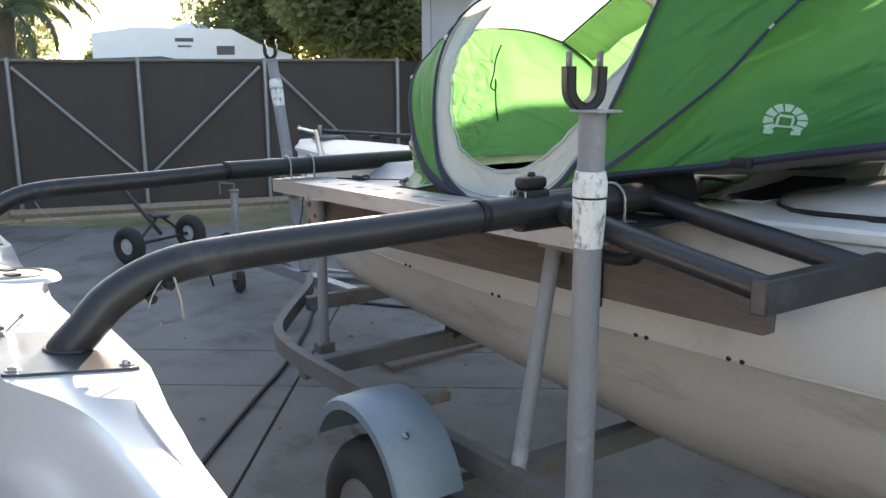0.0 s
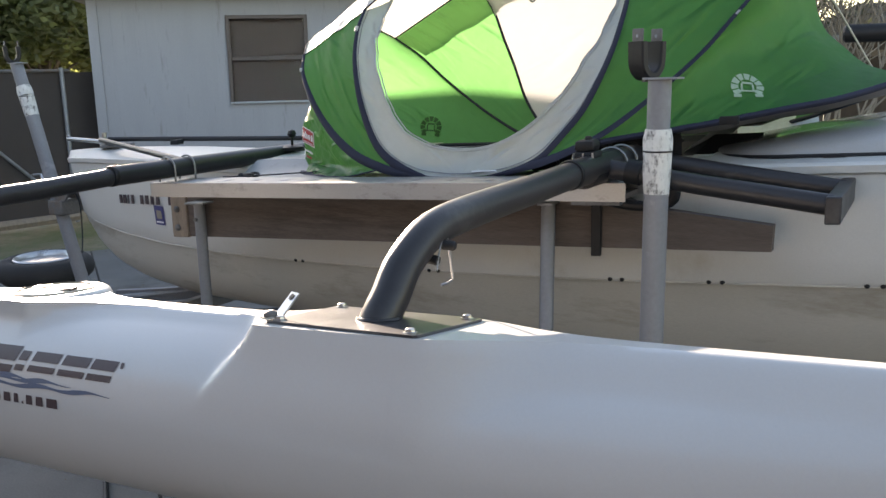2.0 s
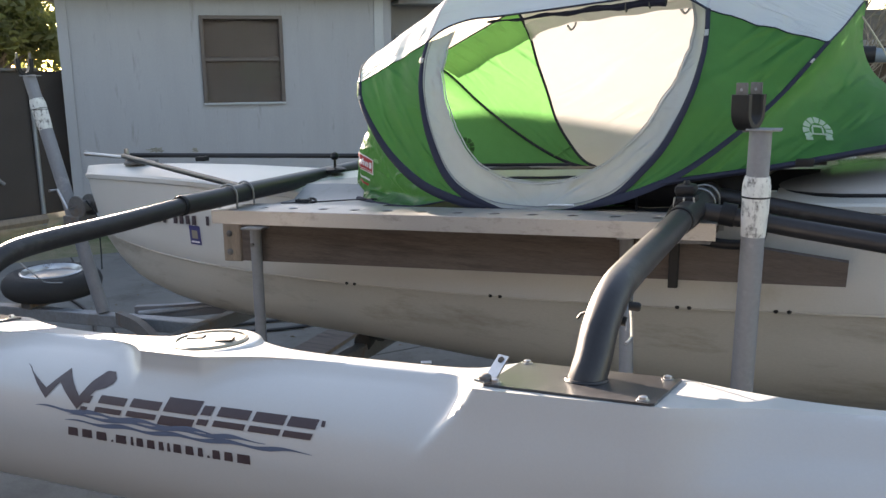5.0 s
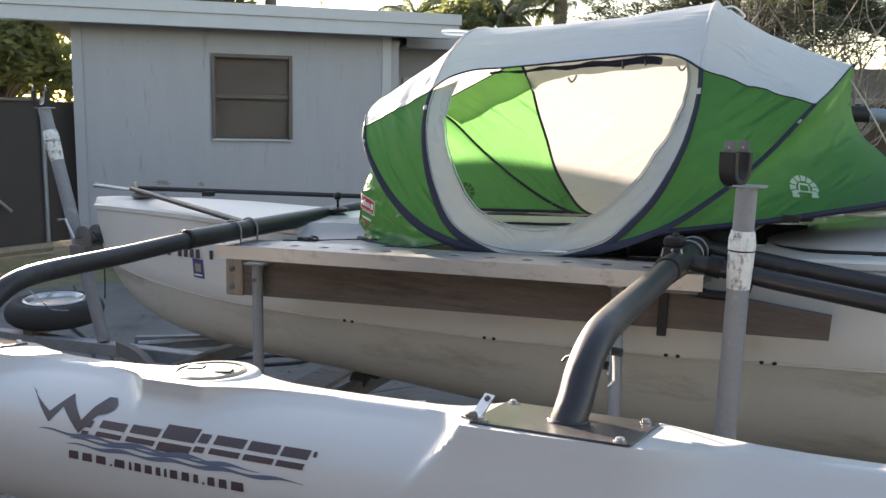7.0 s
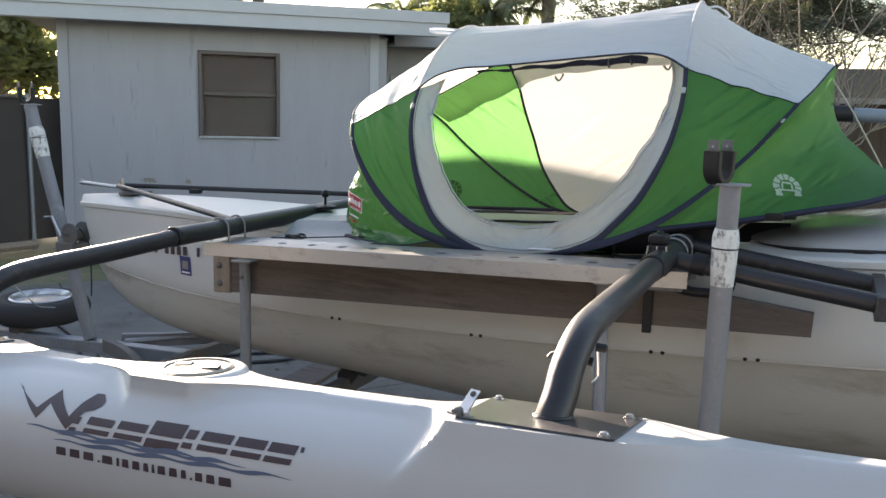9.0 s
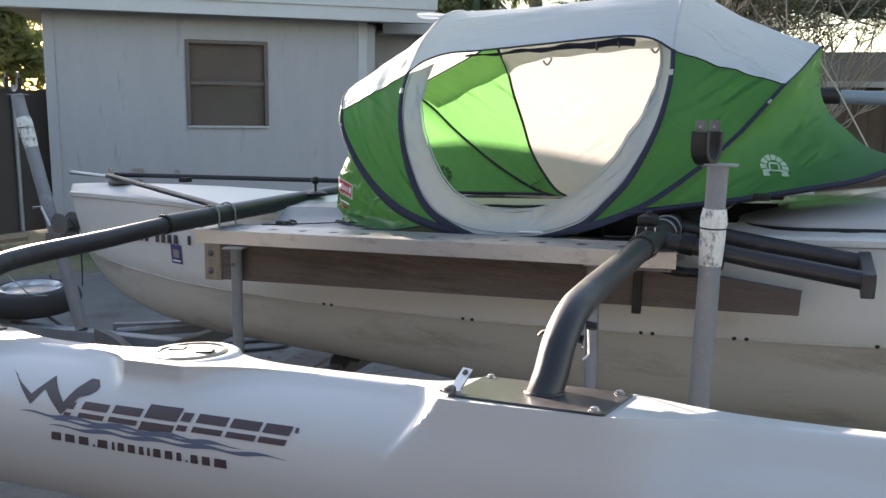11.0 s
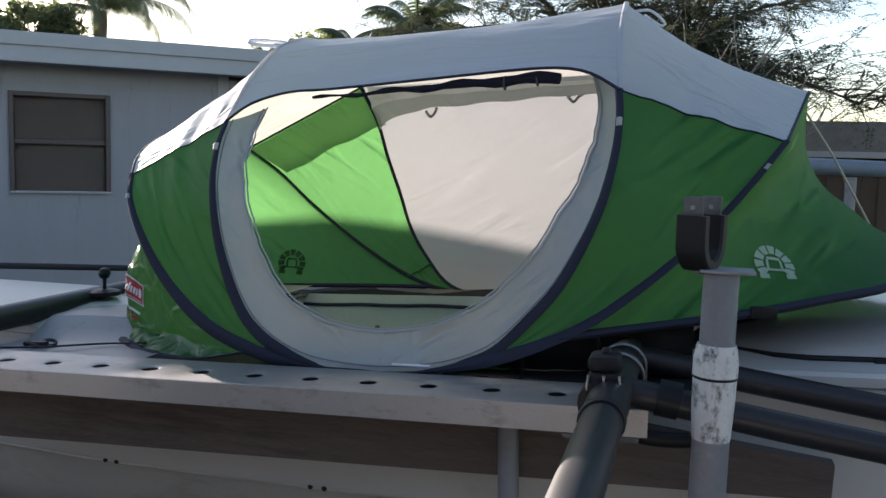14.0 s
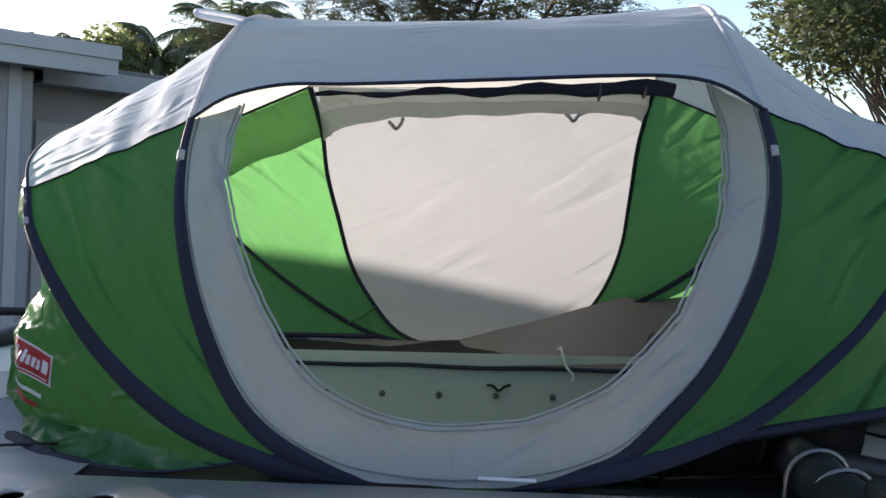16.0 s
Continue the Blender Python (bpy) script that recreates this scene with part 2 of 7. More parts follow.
M_PALM = material("palm_frond", (0.06, 0.085, 0.042), 0.5, vary=0.4, scale=0.8, fine=9, bump=0.0, translucent=0.28, trans_color=(0.14, 0.18, 0.06))
M_FEATHER = material("fine_grey_leaf", (0.075, 0.09, 0.06), 0.65, vary=0.4, scale=0.8, fine=9, bump=0.0, translucent=0.25, trans_color=(0.12, 0.14, 0.07))
M_BARK = material("bark", (0.12, 0.10, 0.08), 0.95, vary=0.3, scale=6, fine=40, bump=0.5)
M_TWIG = material("pale_twig", (0.27, 0.235, 0.195), 0.9, vary=0.25, bump=0.2)
M_FENCEW = material("brown_fence", (0.10, 0.075, 0.06), 0.9, vary=0.2, stretch=(3, 3, 0.5), bump=0.2)
gl = bpy.data.materials.new("window_glass")
gl.use_nodes = True
gp = gl.node_tree.nodes["Principled BSDF"]
gp.inputs["Base Color"].default_value = (0.9, 0.92, 0.92, 1)
gp.inputs["Transmission Weight"].default_value = 1.0
gp.inputs["Roughness"].default_value = 0.03
gp.inputs["IOR"].default_value = 1.15
M_GLASS = gl


# ---- building helpers ----
SLOPE = 0.053          # the trailer stands nose-down: the boat rises towards its stern


def shear(bm):
    for v in bm.verts:
        v.co.z += SLOPE * (v.co.x + 2.0)


def up(x, y, z):
    return Vector((x, y, z + SLOPE * (x + 2.0)))


def finish(bm, smooth, flat_angle=40):
    bmesh.ops.recalc_face_normals(bm, faces=bm.faces)
    for f in bm.faces:
        f.smooth = smooth
    if smooth:
        for e in bm.edges:
            if len(e.link_faces) == 2 and e.calc_face_angle(0) > radians(flat_angle):
                e.smooth = False


def mesh_of(name, bm, mat, smooth=True):
    finish(bm, smooth)
    me = bpy.data.meshes.new(name)
    bm.to_mesh(me)
    bm.free()
    me.materials.append(mat)
    return me


def thing(name, at, label, category, group="", kind=""):
    ob = new(name)
    ob.location = at
    ob.empty_display_size = 0.1
    return tagged(ob, label, category, group, kind)


def root_of(ob):
    while ob.parent:
        ob = ob.parent
    return ob


def part(name, bm, mat, parent, label="", smooth=True, boat=False):
    """One mesh under a thing or a part; the bmesh is in world coordinates."""
    if boat:
        shear(bm)
    bm.transform(Matrix.Translation(-Vector(root_of(parent).location)))
    ob = new(name, mesh_of(name, bm, mat, smooth))
    ob.parent = parent
    if label:
        ob["label"] = label
    return ob


def solid(name, bm, mat, label, category, group="", kind="", smooth=True, boat=False):
    """A thing that is one mesh, with its origin at its base."""
    if boat:
        shear(bm)
    co = [v.co for v in bm.verts]
    base = Vector((sum(c.x for c in co) / len(co), sum(c.y for c in co) / len(co), min(c.z for c in co)))
    bm.transform(Matrix.Translation(-base))
    ob = new(name, mesh_of(name, bm, mat, smooth))
    ob.location = base
    return tagged(ob, label, category, group, kind)


def frame_of(d):
    d = Vector(d).normalized()
    a = Vector((0, 0, 1)) if abs(d.z) < 0.9 else Vector((1, 0, 0))
    s = d.cross(a).normalized()
    return s, s.cross(d).normalized()


def ring_verts(bm, c, s, t, rs, rt, seg, power=2.0):
    out = []
    for i in range(seg):
        a = 2 * math.pi * i / seg
        ca, sa = math.cos(a), math.sin(a)
        k = 2.0 / power
        ca, sa = math.copysign(abs(ca) ** k, ca), math.copysign(abs(sa) ** k, sa)
        out.append(bm.verts.new(Vector(c) + s * (rs * ca) + t * (rt * sa)))
    return out


def bridge(bm, rings, closed=True, caps=True):
    for a, b in zip(rings, rings[1:]):
        n = len(a)
        for i in range(n if closed else n - 1):
            j = (i + 1) % n
            try:
                bm.faces.new((a[i], a[j], b[j], b[i]))
            except ValueError:
                pass
    if caps and closed:
        for r in (rings[0][::-1], rings[-1]):
            try:
                bm.faces.new(r)
            except ValueError:
                pass


def tube(bm, pts, r, seg=14, caps=True, flat=1.0, up_hint=None):
    """A round bar along a line of points; r: one radius, or one for each point."""
    pts = [Vector(p) for p in pts]
    rr = r if isinstance(r, (list, tuple)) else [r] * len(pts)
    rings, s = [], None
    for i, p in enumerate(pts):
        d = (pts[min(i + 1, len(pts) - 1)] - pts[max(i - 1, 0)]).normalized()
        if s is None:
            s = frame_of(d)[0] if up_hint is None else d.cross(Vector(up_hint)).normalized()
        else:
            s = (s - d * s.dot(d)).normalized()
        t = s.cross(d).normalized()
        rings.append(ring_verts(bm, p, s, t, rr[i], rr[i] * flat, seg))
    bridge(bm, rings, caps=caps)
    return bm


def pipe(pts, r, seg=14, **k):
    return tube(bmesh.new(), pts, r, seg, **k)


def box(bm, x0, x1, y0, y1, z0, z1, bevel=0.0, m=None, segs=2):
    made = bmesh.ops.create_cube(bm, size=1.0)
    vs = made["verts"]
    for v in vs:
        v.co = Vector((x0 + (v.co.x + 0.5) * (x1 - x0), y0 + (v.co.y + 0.5) * (y1 - y0), z0 + (v.co.z + 0.5) * (z1 - z0)))
    if bevel:
        es = list({e for v in vs for e in v.link_edges})
        out = bmesh.ops.bevel(bm, geom=es, offset=bevel, segments=segs, affect='EDGES', profile=0.5)
        vs = list({v for f in out["faces"] for v in f.verts} | {v for v in vs if v.is_valid})
    if m is not None:
        bmesh.ops.transform(bm, matrix=m, verts=[v for v in vs if v.is_valid])
    return bm


def block(x0, x1, y0, y1, z0, z1, bevel=0.0, m=None):
    return box(bmesh.new(), x0, x1, y0, y1, z0, z1, bevel, m)


def lathe(profile, at, axis=(0, 0, 1), seg=28):
    """Turns (radius, height) pairs about an axis through the point at."""
    bm = bmesh.new()
    d = Vector(axis).normalized()
    s, t = frame_of(d)
    rings = [ring_verts(bm, Vector(at) + d * h, s, t, max(r, 0.0004), max(r, 0.0004), seg) for r, h in profile]
    bridge(bm, rings)
    return bm


def torus(at, axis, big, small, seg=40, sub=12, flat=1.0):
    bm = bmesh.new()
    d = Vector(axis).normalized()
    s, t = frame_of(d)
    rings = []
    for i in range(seg):
        a = 2 * math.pi * i / seg
        o = s * math.cos(a) + t * math.sin(a)
        rings.append(ring_verts(bm, Vector(at) + o * big, o, d, small, small * flat, sub))
    bridge(bm, rings + [rings[0]], caps=False)
    return bm


def spline(pts, n):
    """n + 1 points along a smooth curve through pts, evenly spaced."""
    p = [Vector(q) for q in pts]
    p = [p[0] * 2 - p[1]] + p + [p[-1] * 2 - p[-2]]
    fine = []
    for i in range(1, len(p) - 2):
        for k in range(16):
            t = k / 16
            a, b, c, d = p[i - 1], p[i], p[i + 1], p[i + 2]
            fine.append(0.5 * (2 * b + (c - a) * t + (2 * a - 5 * b + 4 * c - d) * t * t + (3 * b - a - 3 * c + d) * t ** 3))
    fine.append(p[-2].copy())
    acc = [0.0]
    for a, b in zip(fine, fine[1:]):
        acc.append(acc[-1] + (b - a).length)
    out, j = [], 0
    for i in range(n + 1):
        want = acc[-1] * i / n
        while j < len(acc) - 2 and acc[j + 1] < want:
            j += 1
        span = acc[j + 1] - acc[j]
        out.append(fine[j].lerp(fine[j + 1], 0 if span == 0 else (want - acc[j]) / span))
    return out


def patch(rows):
    """A sheet through rows of points."""
    bm = bmesh.new()
    bridge(bm, [[bm.verts.new(p) for p in r] for r in rows], closed=False, caps=False)
    bmesh.ops.remove_doubles(bm, verts=bm.verts, dist=0.0005)
    return bm


def coons(c0, c1, d0, d1, bulge=0.0, wrinkle=0.0, seed=0.0, crisp=0.0, swell=None):
    """A sheet between four curves: c0 and c1 run along u, d0 and d1 along v."""
    nu, nv = len(c0) - 1, len(d0) - 1
    rows = []
    for j in range(nv + 1):
        v = j / nv
        row = []
        for i in range(nu + 1):
            u = i / nu
            p = c0[i] * (1 - v) + c1[i] * v + d0[j] * (1 - u) + d1[j] * u
            p -= c0[0] * (1 - u) * (1 - v) + c0[-1] * u * (1 - v) + c1[0] * (1 - u) * v + c1[-1] * u * v
            row.append(p)
        rows.append(row)
    if bulge or wrinkle:
        moved = []
        for j in range(1, nv):
            for i in range(1, nu):
                u, v = i / nu, j / nv
                n = (rows[j][i + 1] - rows[j][i - 1]).cross(rows[j + 1][i] - rows[j - 1][i])
                if n.length < 1e-9:
                    continue
                n.normalize()
                w = 16 * u * (1 - u) * v * (1 - v)
                w *= min(1.0, max(0.0, (rows[0][i] - rows[-1][i]).length / 0.22 - 0.25)) * min(1.0, max(0.0, (rows[j][0] - rows[j][-1]).length / 0.22 - 0.25))
                q = rows[j][i]
                k = noise.noise(Vector((q.x * 4 + q.z * 5 + seed, q.y * 4 - q.z * 2, seed))) + 0.5 * noise.noise(Vector((q.x * 11 + q.z * 13, q.y * 9, seed + 7)))
                d = n * (bulge * w + wrinkle * min(1, 2 * w) * k)
                if swell:
                    d += swell(q, u, v)
                if crisp:
                    f = noise.noise(Vector((q.x * 14, q.y * 14, q.z * 22 + seed)))
                    g = noise.noise(Vector((q.x * 30 + 9, q.y * 26, q.z * 40)))
                    d += n * (crisp * min(1, 4 * w) * v * (1 - 2.2 * abs(f) + 0.5 * g))
                moved.append((j, i, q + d))
        for j, i, p in moved:
            rows[j][i] = p
    return patch(rows)


# ---- ground ----
ground_bm = bmesh.new()
g0 = [(-400, -400), (400, -400), (400, 400), (-400, 400)]
ground_bm.faces.new([ground_bm.verts.new((x, y, -0.06)) for x, y in g0])
ground = new("ground", mesh_of("ground", ground_bm, M_DIRT, False))
tagged(ground, "dry sandy ground with sparse grass", "ground", kind="structure")

pavement = thing("pavement", (-3, 2, -0.05), "worn pale concrete driveway slabs with dark joints", "pavement", kind="structure")
PV = Matrix(((0.585, -0.811, 0, 0), (0.811, 0.585, 0, 0), (0, 0, 1, 0), (0, 0, 0, 1)))     # slabs lie askew to the boat
part("joint_bed", block(-9.8, 11.3, -5.2, 8.3, -0.055, -0.012, 0, PV), M_JOINT, pavement, smooth=False)
SLAB_A = [-9.73, -6.73, -3.73, -0.73, 2.27, 5.27, 8.27, 11.27]
SLAB_B = [-5.1, -2.1, 0.9, 3.9, 4.44, 8.25]
for i in range(len(SLAB_A) - 1):
    for j in range(len(SLAB_B) - 1):
        g = 0.0035 if j in (3,) else 0.006
        part("slab", block(SLAB_A[i] + 0.007, SLAB_A[i + 1] - 0.007, SLAB_B[j] + g, SLAB_B[j + 1] - (0.0035 if j == 3 else 0.006), -0.03, 0.0, 0.004, PV), M_CONCRETE, pavement, smooth=False)

# ---- house ----
WALL_D = Vector((0.763, 0.646, 0))       # along the wall
WALL_N = Vector((0.646, -0.763, 0))      # out of the wall, to the yard
CORNER = Vector((-8.80, 5.57, 0))


def house_pose():
    return Matrix(((WALL_D.x, -WALL_N.x, 0, CORNER.x), (WALL_D.y, -WALL_N.y, 0, CORNER.y), (0, 0, 1, 0), (0, 0, 0, 1)))


HP = house_pose()                        # local x along the wall, y into the house
house = thing("house", CORNER, "low blue-grey bungalow with grooved siding and a pale fascia", "house")


def hbox(x0, x1, y0, y1, z0, z1, bevel=0.0):
    return block(x0, x1, y0, y1, z0, z1, bevel, HP)


WIN = (1.65, 2.57, 1.235, 2.225)         # along the wall, and height
LONG = 3.72
EDGE = 0.2                               # the near corner of the wall
part("wall", hbox(EDGE, WIN[0], 0, 0.16, -0.05, 2.62), M_SIDING, house, smooth=False)
part("wall", hbox(WIN[1], LONG, 0, 0.16, -0.05, 2.62), M_SIDING, house, smooth=False)
part("wall", hbox(WIN[0], WIN[1], 0, 0.16, -0.05, WIN[2]), M_SIDING, house, smooth=False)
part("wall", hbox(WIN[0], WIN[1], 0, 0.16, WIN[3], 2.62), M_SIDING, house, smooth=False)
part("wall", hbox(EDGE, EDGE + 0.16, 0.16, 7.0, -0.05, 2.62), M_SIDING, house, smooth=False)
part("wall", hbox(LONG - 0.16, LONG, 0.16, 0.9, -0.05, 2.62), M_SIDING, house, smooth=False)
part("wall", hbox(LONG, 9.5, 0.9, 1.06, -0.05, 2.55), M_SIDING, house, smooth=False)
part("wall", hbox(EDGE, 9.5, 6.9, 7.06, -0.05, 2.6), M_SIDING, house, smooth=False)
for k in range(30):
    gx = EDGE + 0.1 + k * 0.122
    if gx < LONG and not (WIN[0] - 0.05 < gx < WIN[1] + 0.05):
        part("siding_board", hbox(gx, gx + 0.1212, -0.0018, 0.002, 0.1, 2.45, 0.0007), M_SIDING, house, smooth=False)
    elif gx < LONG:
        part("siding_board", hbox(gx, gx + 0.1212, -0.0018, 0.002, 0.1, WIN[2] - 0.06, 0.0007), M_SIDING, house, smooth=False)
part("corner_board", hbox(EDGE - 0.02, EDGE + 0.09, -0.022, -0.002, 0, 2.55, 0.004), M_SIDING, house, smooth=False)
part("corner_board", hbox(LONG - 0.09, LONG + 0.02, -0.022, -0.002, 0, 2.5, 0.004), M_FASCIA, house, smooth=False)
roof = part("roof", hbox(-0.6, LONG + 0.75, -0.38, 7.4, 2.665, 2.735, 0.01), M_SHINGLE, house, "flat grey shingle roof", smooth=False)
part("soffit", hbox(-0.58, LONG + 0.72, -0.36, 0.0, 2.49, 2.52), M_FASCIA, house, smooth=False)
part("fascia", hbox(-0.6, LONG + 0.75, -0.405, -0.38, 2.47, 2.665, 0.006), M_FASCIA, house, "pale grey fascia board", smooth=False)
part("drip_edge", hbox(-0.62, LONG + 0.77, -0.43, -0.403, 2.62, 2.745, 0.006), M_FASCIA, house, smooth=False)
part("roof", hbox(LONG + 0.2, 9.8, 0.45, 6.8, 2.56, 2.63, 0.01), M_SHINGLE, house, smooth=False)
part("fascia", hbox(LONG + 0.3, 9.8, 0.42, 0.45, 2.40, 2.58, 0.006), M_FASCIA, house, smooth=False)
part("soffit", hbox(LONG + 0.3, 9.8, 0.45, 0.9, 2.41, 2.44), M_FASCIA, house, smooth=False)
part("door", hbox(LONG + 0.35, LONG + 1.2, 0.86, 0.9, 0.0, 2.05, 0.01), M_FASCIA, house, smooth=False)
vent_at = HP @ Vector((0.42, 1.6, 2.735))
vent = part("roof_vent", lathe([(0.13, -0.02), (0.13, 0.12), (0.16, 0.14), (0.21, 0.18), (0.225, 0.26), (0.215, 0.34), (0.16, 0.40), (0.0, 0.42)], vent_at), M_FASCIA, house, "domed metal roof vent")
window = part("window", hbox(WIN[0] + 0.002, WIN[0] + 0.045, -0.03, 0.09, WIN[2] + 0.012, WIN[3] - 0.002, 0.005), M_BRONZE, house, "bronze-framed sash window with brown blinds", smooth=False)
part("window_frame", hbox(WIN[1] - 0.045, WIN[1] - 0.002, -0.03, 0.09, WIN[2] + 0.012, WIN[3] - 0.002, 0.005), M_BRONZE, window, smooth=False)
part("window_frame", hbox(WIN[0] + 0.045, WIN[1] - 0.045, -0.03, 0.09, WIN[3] - 0.045, WIN[3] - 0.002, 0.005), M_BRONZE, window, smooth=False)
part("window_sill", hbox(WIN[0] + 0.002, WIN[1] - 0.002, -0.045, 0.09, WIN[2] + 0.002, WIN[2] + 0.022, 0.004), M_FASCIA, window, smooth=False)
part("meeting_rail", hbox(WIN[0] + 0.02, WIN[1] - 0.02, 0.0, 0.05, 1.72, 1.765, 0.004), M_BRONZE, window, smooth=False)
part("pane", hbox(WIN[0] + 0.02, WIN[1] - 0.02, 0.030, 0.034, 1.765, WIN[3] - 0.02), M_GLASS, window, smooth=False)
part("pane", hbox(WIN[0] + 0.02, WIN[1] - 0.02, 0.012, 0.016, WIN[2] + 0.012, 1.72), M_GLASS, window, smooth=False)
blind = bmesh.new()
for k in range(38):
    z = WIN[2] + 0.02 + k * 0.026
    box(blind, WIN[0] + 0.02, WIN[1] - 0.02, 0.06, 0.075, z, z + 0.0256, 0, HP @ Matrix.Rotation(0, 4, 'X'))
part("blind", blind, M_BLIND, window, "closed brown slatted blind", smooth=False)
# Black plate behind the blind stands in for the unlit room.
part("dark_room", hbox(WIN[0] - 0.1, WIN[1] + 0.1, 0.158, 0.17, 1.1, 2.3), M_BLACKPL, window, smooth=False)
for cx, cz, w in ((1.09, 0.745, 0.22), (1.52, 0.73, 0.09)):
    bm = bmesh.new()
    hub = bm.verts.new(HP @ Vector((cx, -0.008, cz)))
    edge = []
    for k in range(48):
        q = 2 * math.pi * k / 48
        r = 0.55 + 0.45 * noise.noise(Vector((math.cos(q) * 2.5, math.sin(q) * 2.5, cx))) + 0.5 * noise.noise(Vector((math.cos(q) * 7, math.sin(q) * 7, cx + 4)))
        edge.append(bm.verts.new(HP @ Vector((cx + w * 0.6 * max(0.15, r) * math.cos(q), -0.008, cz + 0.045 * max(0.15, r) * math.sin(q)))))
    for k in range(48):
        bm.faces.new((hub, edge[k], edge[(k + 1) % 48]))
    part("stain", bm, M_STAIN, house, "dark mildew stain", smooth=False)

# plain unseen screen added on the near side, to block low sky
near = bmesh.new()
box(near, -12.0, 6.0, -3.28, -3.20, -0.02, 3.1, 0.004)
wall_south = new("wall_south", mesh_of("wall_south", near, M_SCREEN, False))
tagged(wall_south, "unseen dark brown screen added to block low sky", "wall", kind="structure")

# ---- privacy fence ----
fence = thing("fence", (-9.45, 2.6, 0), "tall chain-link fence covered with dark brown privacy screen", "fence")
FX = lambda y: -10.02 + 0.29 * (y - 1.2) - 0.012 * (y - 1.2) ** 2          # noqa: E731
rows = []
for j in range(7):
    z = 0.06 + j * 0.262
    rows.append([Vector((FX(y0 * 0.25) + 0.018 * math.sin(y0 * 0.9) * math.sin(j * 0.9), y0 * 0.25, z)) for y0 in range(-24, 25)])
part("privacy_screen", patch(rows), M_SCREEN, fence, "sagging dark brown mesh screen")
posts_y = [-5.6, -3.2, -0.9, 1.33, 2.58, 3.92, 5.5]
for y in posts_y:
    part("fence_post", pipe([(FX(y) + 0.05, y, -0.05), (FX(y) + 0.05, y, 1.68)], 0.024, 10), M_GALV, fence)
part("top_rail", pipe([(FX(y) + 0.04, y, 1.65) for y in (-6, -4, -2, 0, 1.33, 2.58, 3.92, 5.6)], 0.018, 8), M_GALVD, fence)
for ya, za, yb, zb in ((1.36, 1.58, 2.5, 0.42), (3.86, 1.58, 2.66, 0.42), (3.98, 1.58, 5.1, 0.45), (-0.86, 1.58, 0.3, 0.42)):
    part("fence_brace", pipe([(FX(ya) + 0.06, ya, za), (FX(yb) + 0.06, yb, zb)], 0.018, 8), M_GALV, fence)
part("bottom_board", block(-9.95, -9.85, -6.0, 1.2, -0.02, 0.10, 0.01), M_WOODL, fence, smooth=False)
solid("landscape_timber", pipe([(FX(y) + 0.22, y, 0.045) for y in (1.2, 2.4, 3.6, 4.8, 5.4)], 0.055, 6), M_WOODL, "long weathered timber along the fence foot", "timber", smooth=False)


# ---- camper beyond the fence ----
camper = thing("camper", (-20.6, 6.6, 0), "white fifth-wheel camper trailer parked beyond the fence", "camper")
CM = Matrix.Translation((-20.6, 6.7, 0)) @ Matrix.Rotation(radians(72), 4, 'Z')


def extrude_xz(poly, y0, y1, m=None):
    bm = bmesh.new()
    a = [bm.verts.new((x, y0, z)) for x, z in poly]
    b = [bm.verts.new((x, y1, z)) for x, z in poly]
    bm.faces.new(a)
    bm.faces.new(b[::-1])
    for i in range(len(poly)):
        j = (i + 1) % len(poly)
        bm.faces.new((a[i], a[j], b[j], b[i]))
    if m is not None:
        bm.transform(m)
    return bm


part("body", extrude_xz([(-2.1, 0.6), (-2.1, 2.32), (-1.2, 2.46), (0.9, 2.42), (1.5, 2.1), (2.25, 1.85), (2.25, 1.75), (1.0, 1.3), (0.9, 0.6)], -1.2, 1.2, CM), M_RV, camper, smooth=False)
part("roof_dome", lathe([(0.42, 0), (0.40, 0.10), (0.25, 0.18), (0.0, 0.2)], CM @ Vector((0.0, 0.2, 2.42))), M_RV, camper)
part("window", block(-0.35, 0.05, -1.215, -1.19, 2.14, 2.22, 0.004, CM), M_RVD, camper, smooth=False)
part("window", block(0.55, 0.95, -1.215, -1.19, 1.85, 2.05, 0.004, CM), M_RVD, camper, smooth=False)
part("stripe", block(-0.3, 0.0, -1.212, -1.19, 2.02, 2.06, 0.003, CM), M_RVD, camper, smooth=False)
part("wheel", torus(CM @ Vector((-0.6, -1.1, 0.33)), CM.to_3x3() @ Vector((0, 1, 0)), 0.24, 0.1, 20, 8), M_RUBBER, camper)
part("front_leg", block(1.7, 1.8, -0.4, -0.3, -0.05, 1.6, 0.01, CM), M_RVD, camper, smooth=False)
part("front_leg", block(1.7, 1.8, 0.3, 0.4, -0.05, 1.6, 0.01, CM), M_RVD, camper, smooth=False)
covered = solid("covered_vehicle", extrude_xz([(-2.0, -0.05), (-1.9, 1.2), (-0.9, 1.75), (0.5, 1.8), (1.5, 1.62), (1.7, -0.05)], -0.8, 0.8, Matrix.Translation((-18.9, 4.9, 0)) @ Matrix.Rotation(radians(78), 4, 'Z')), M_RVD, "vehicle under a dark cover beyond the fence", "vehicle", smooth=False)


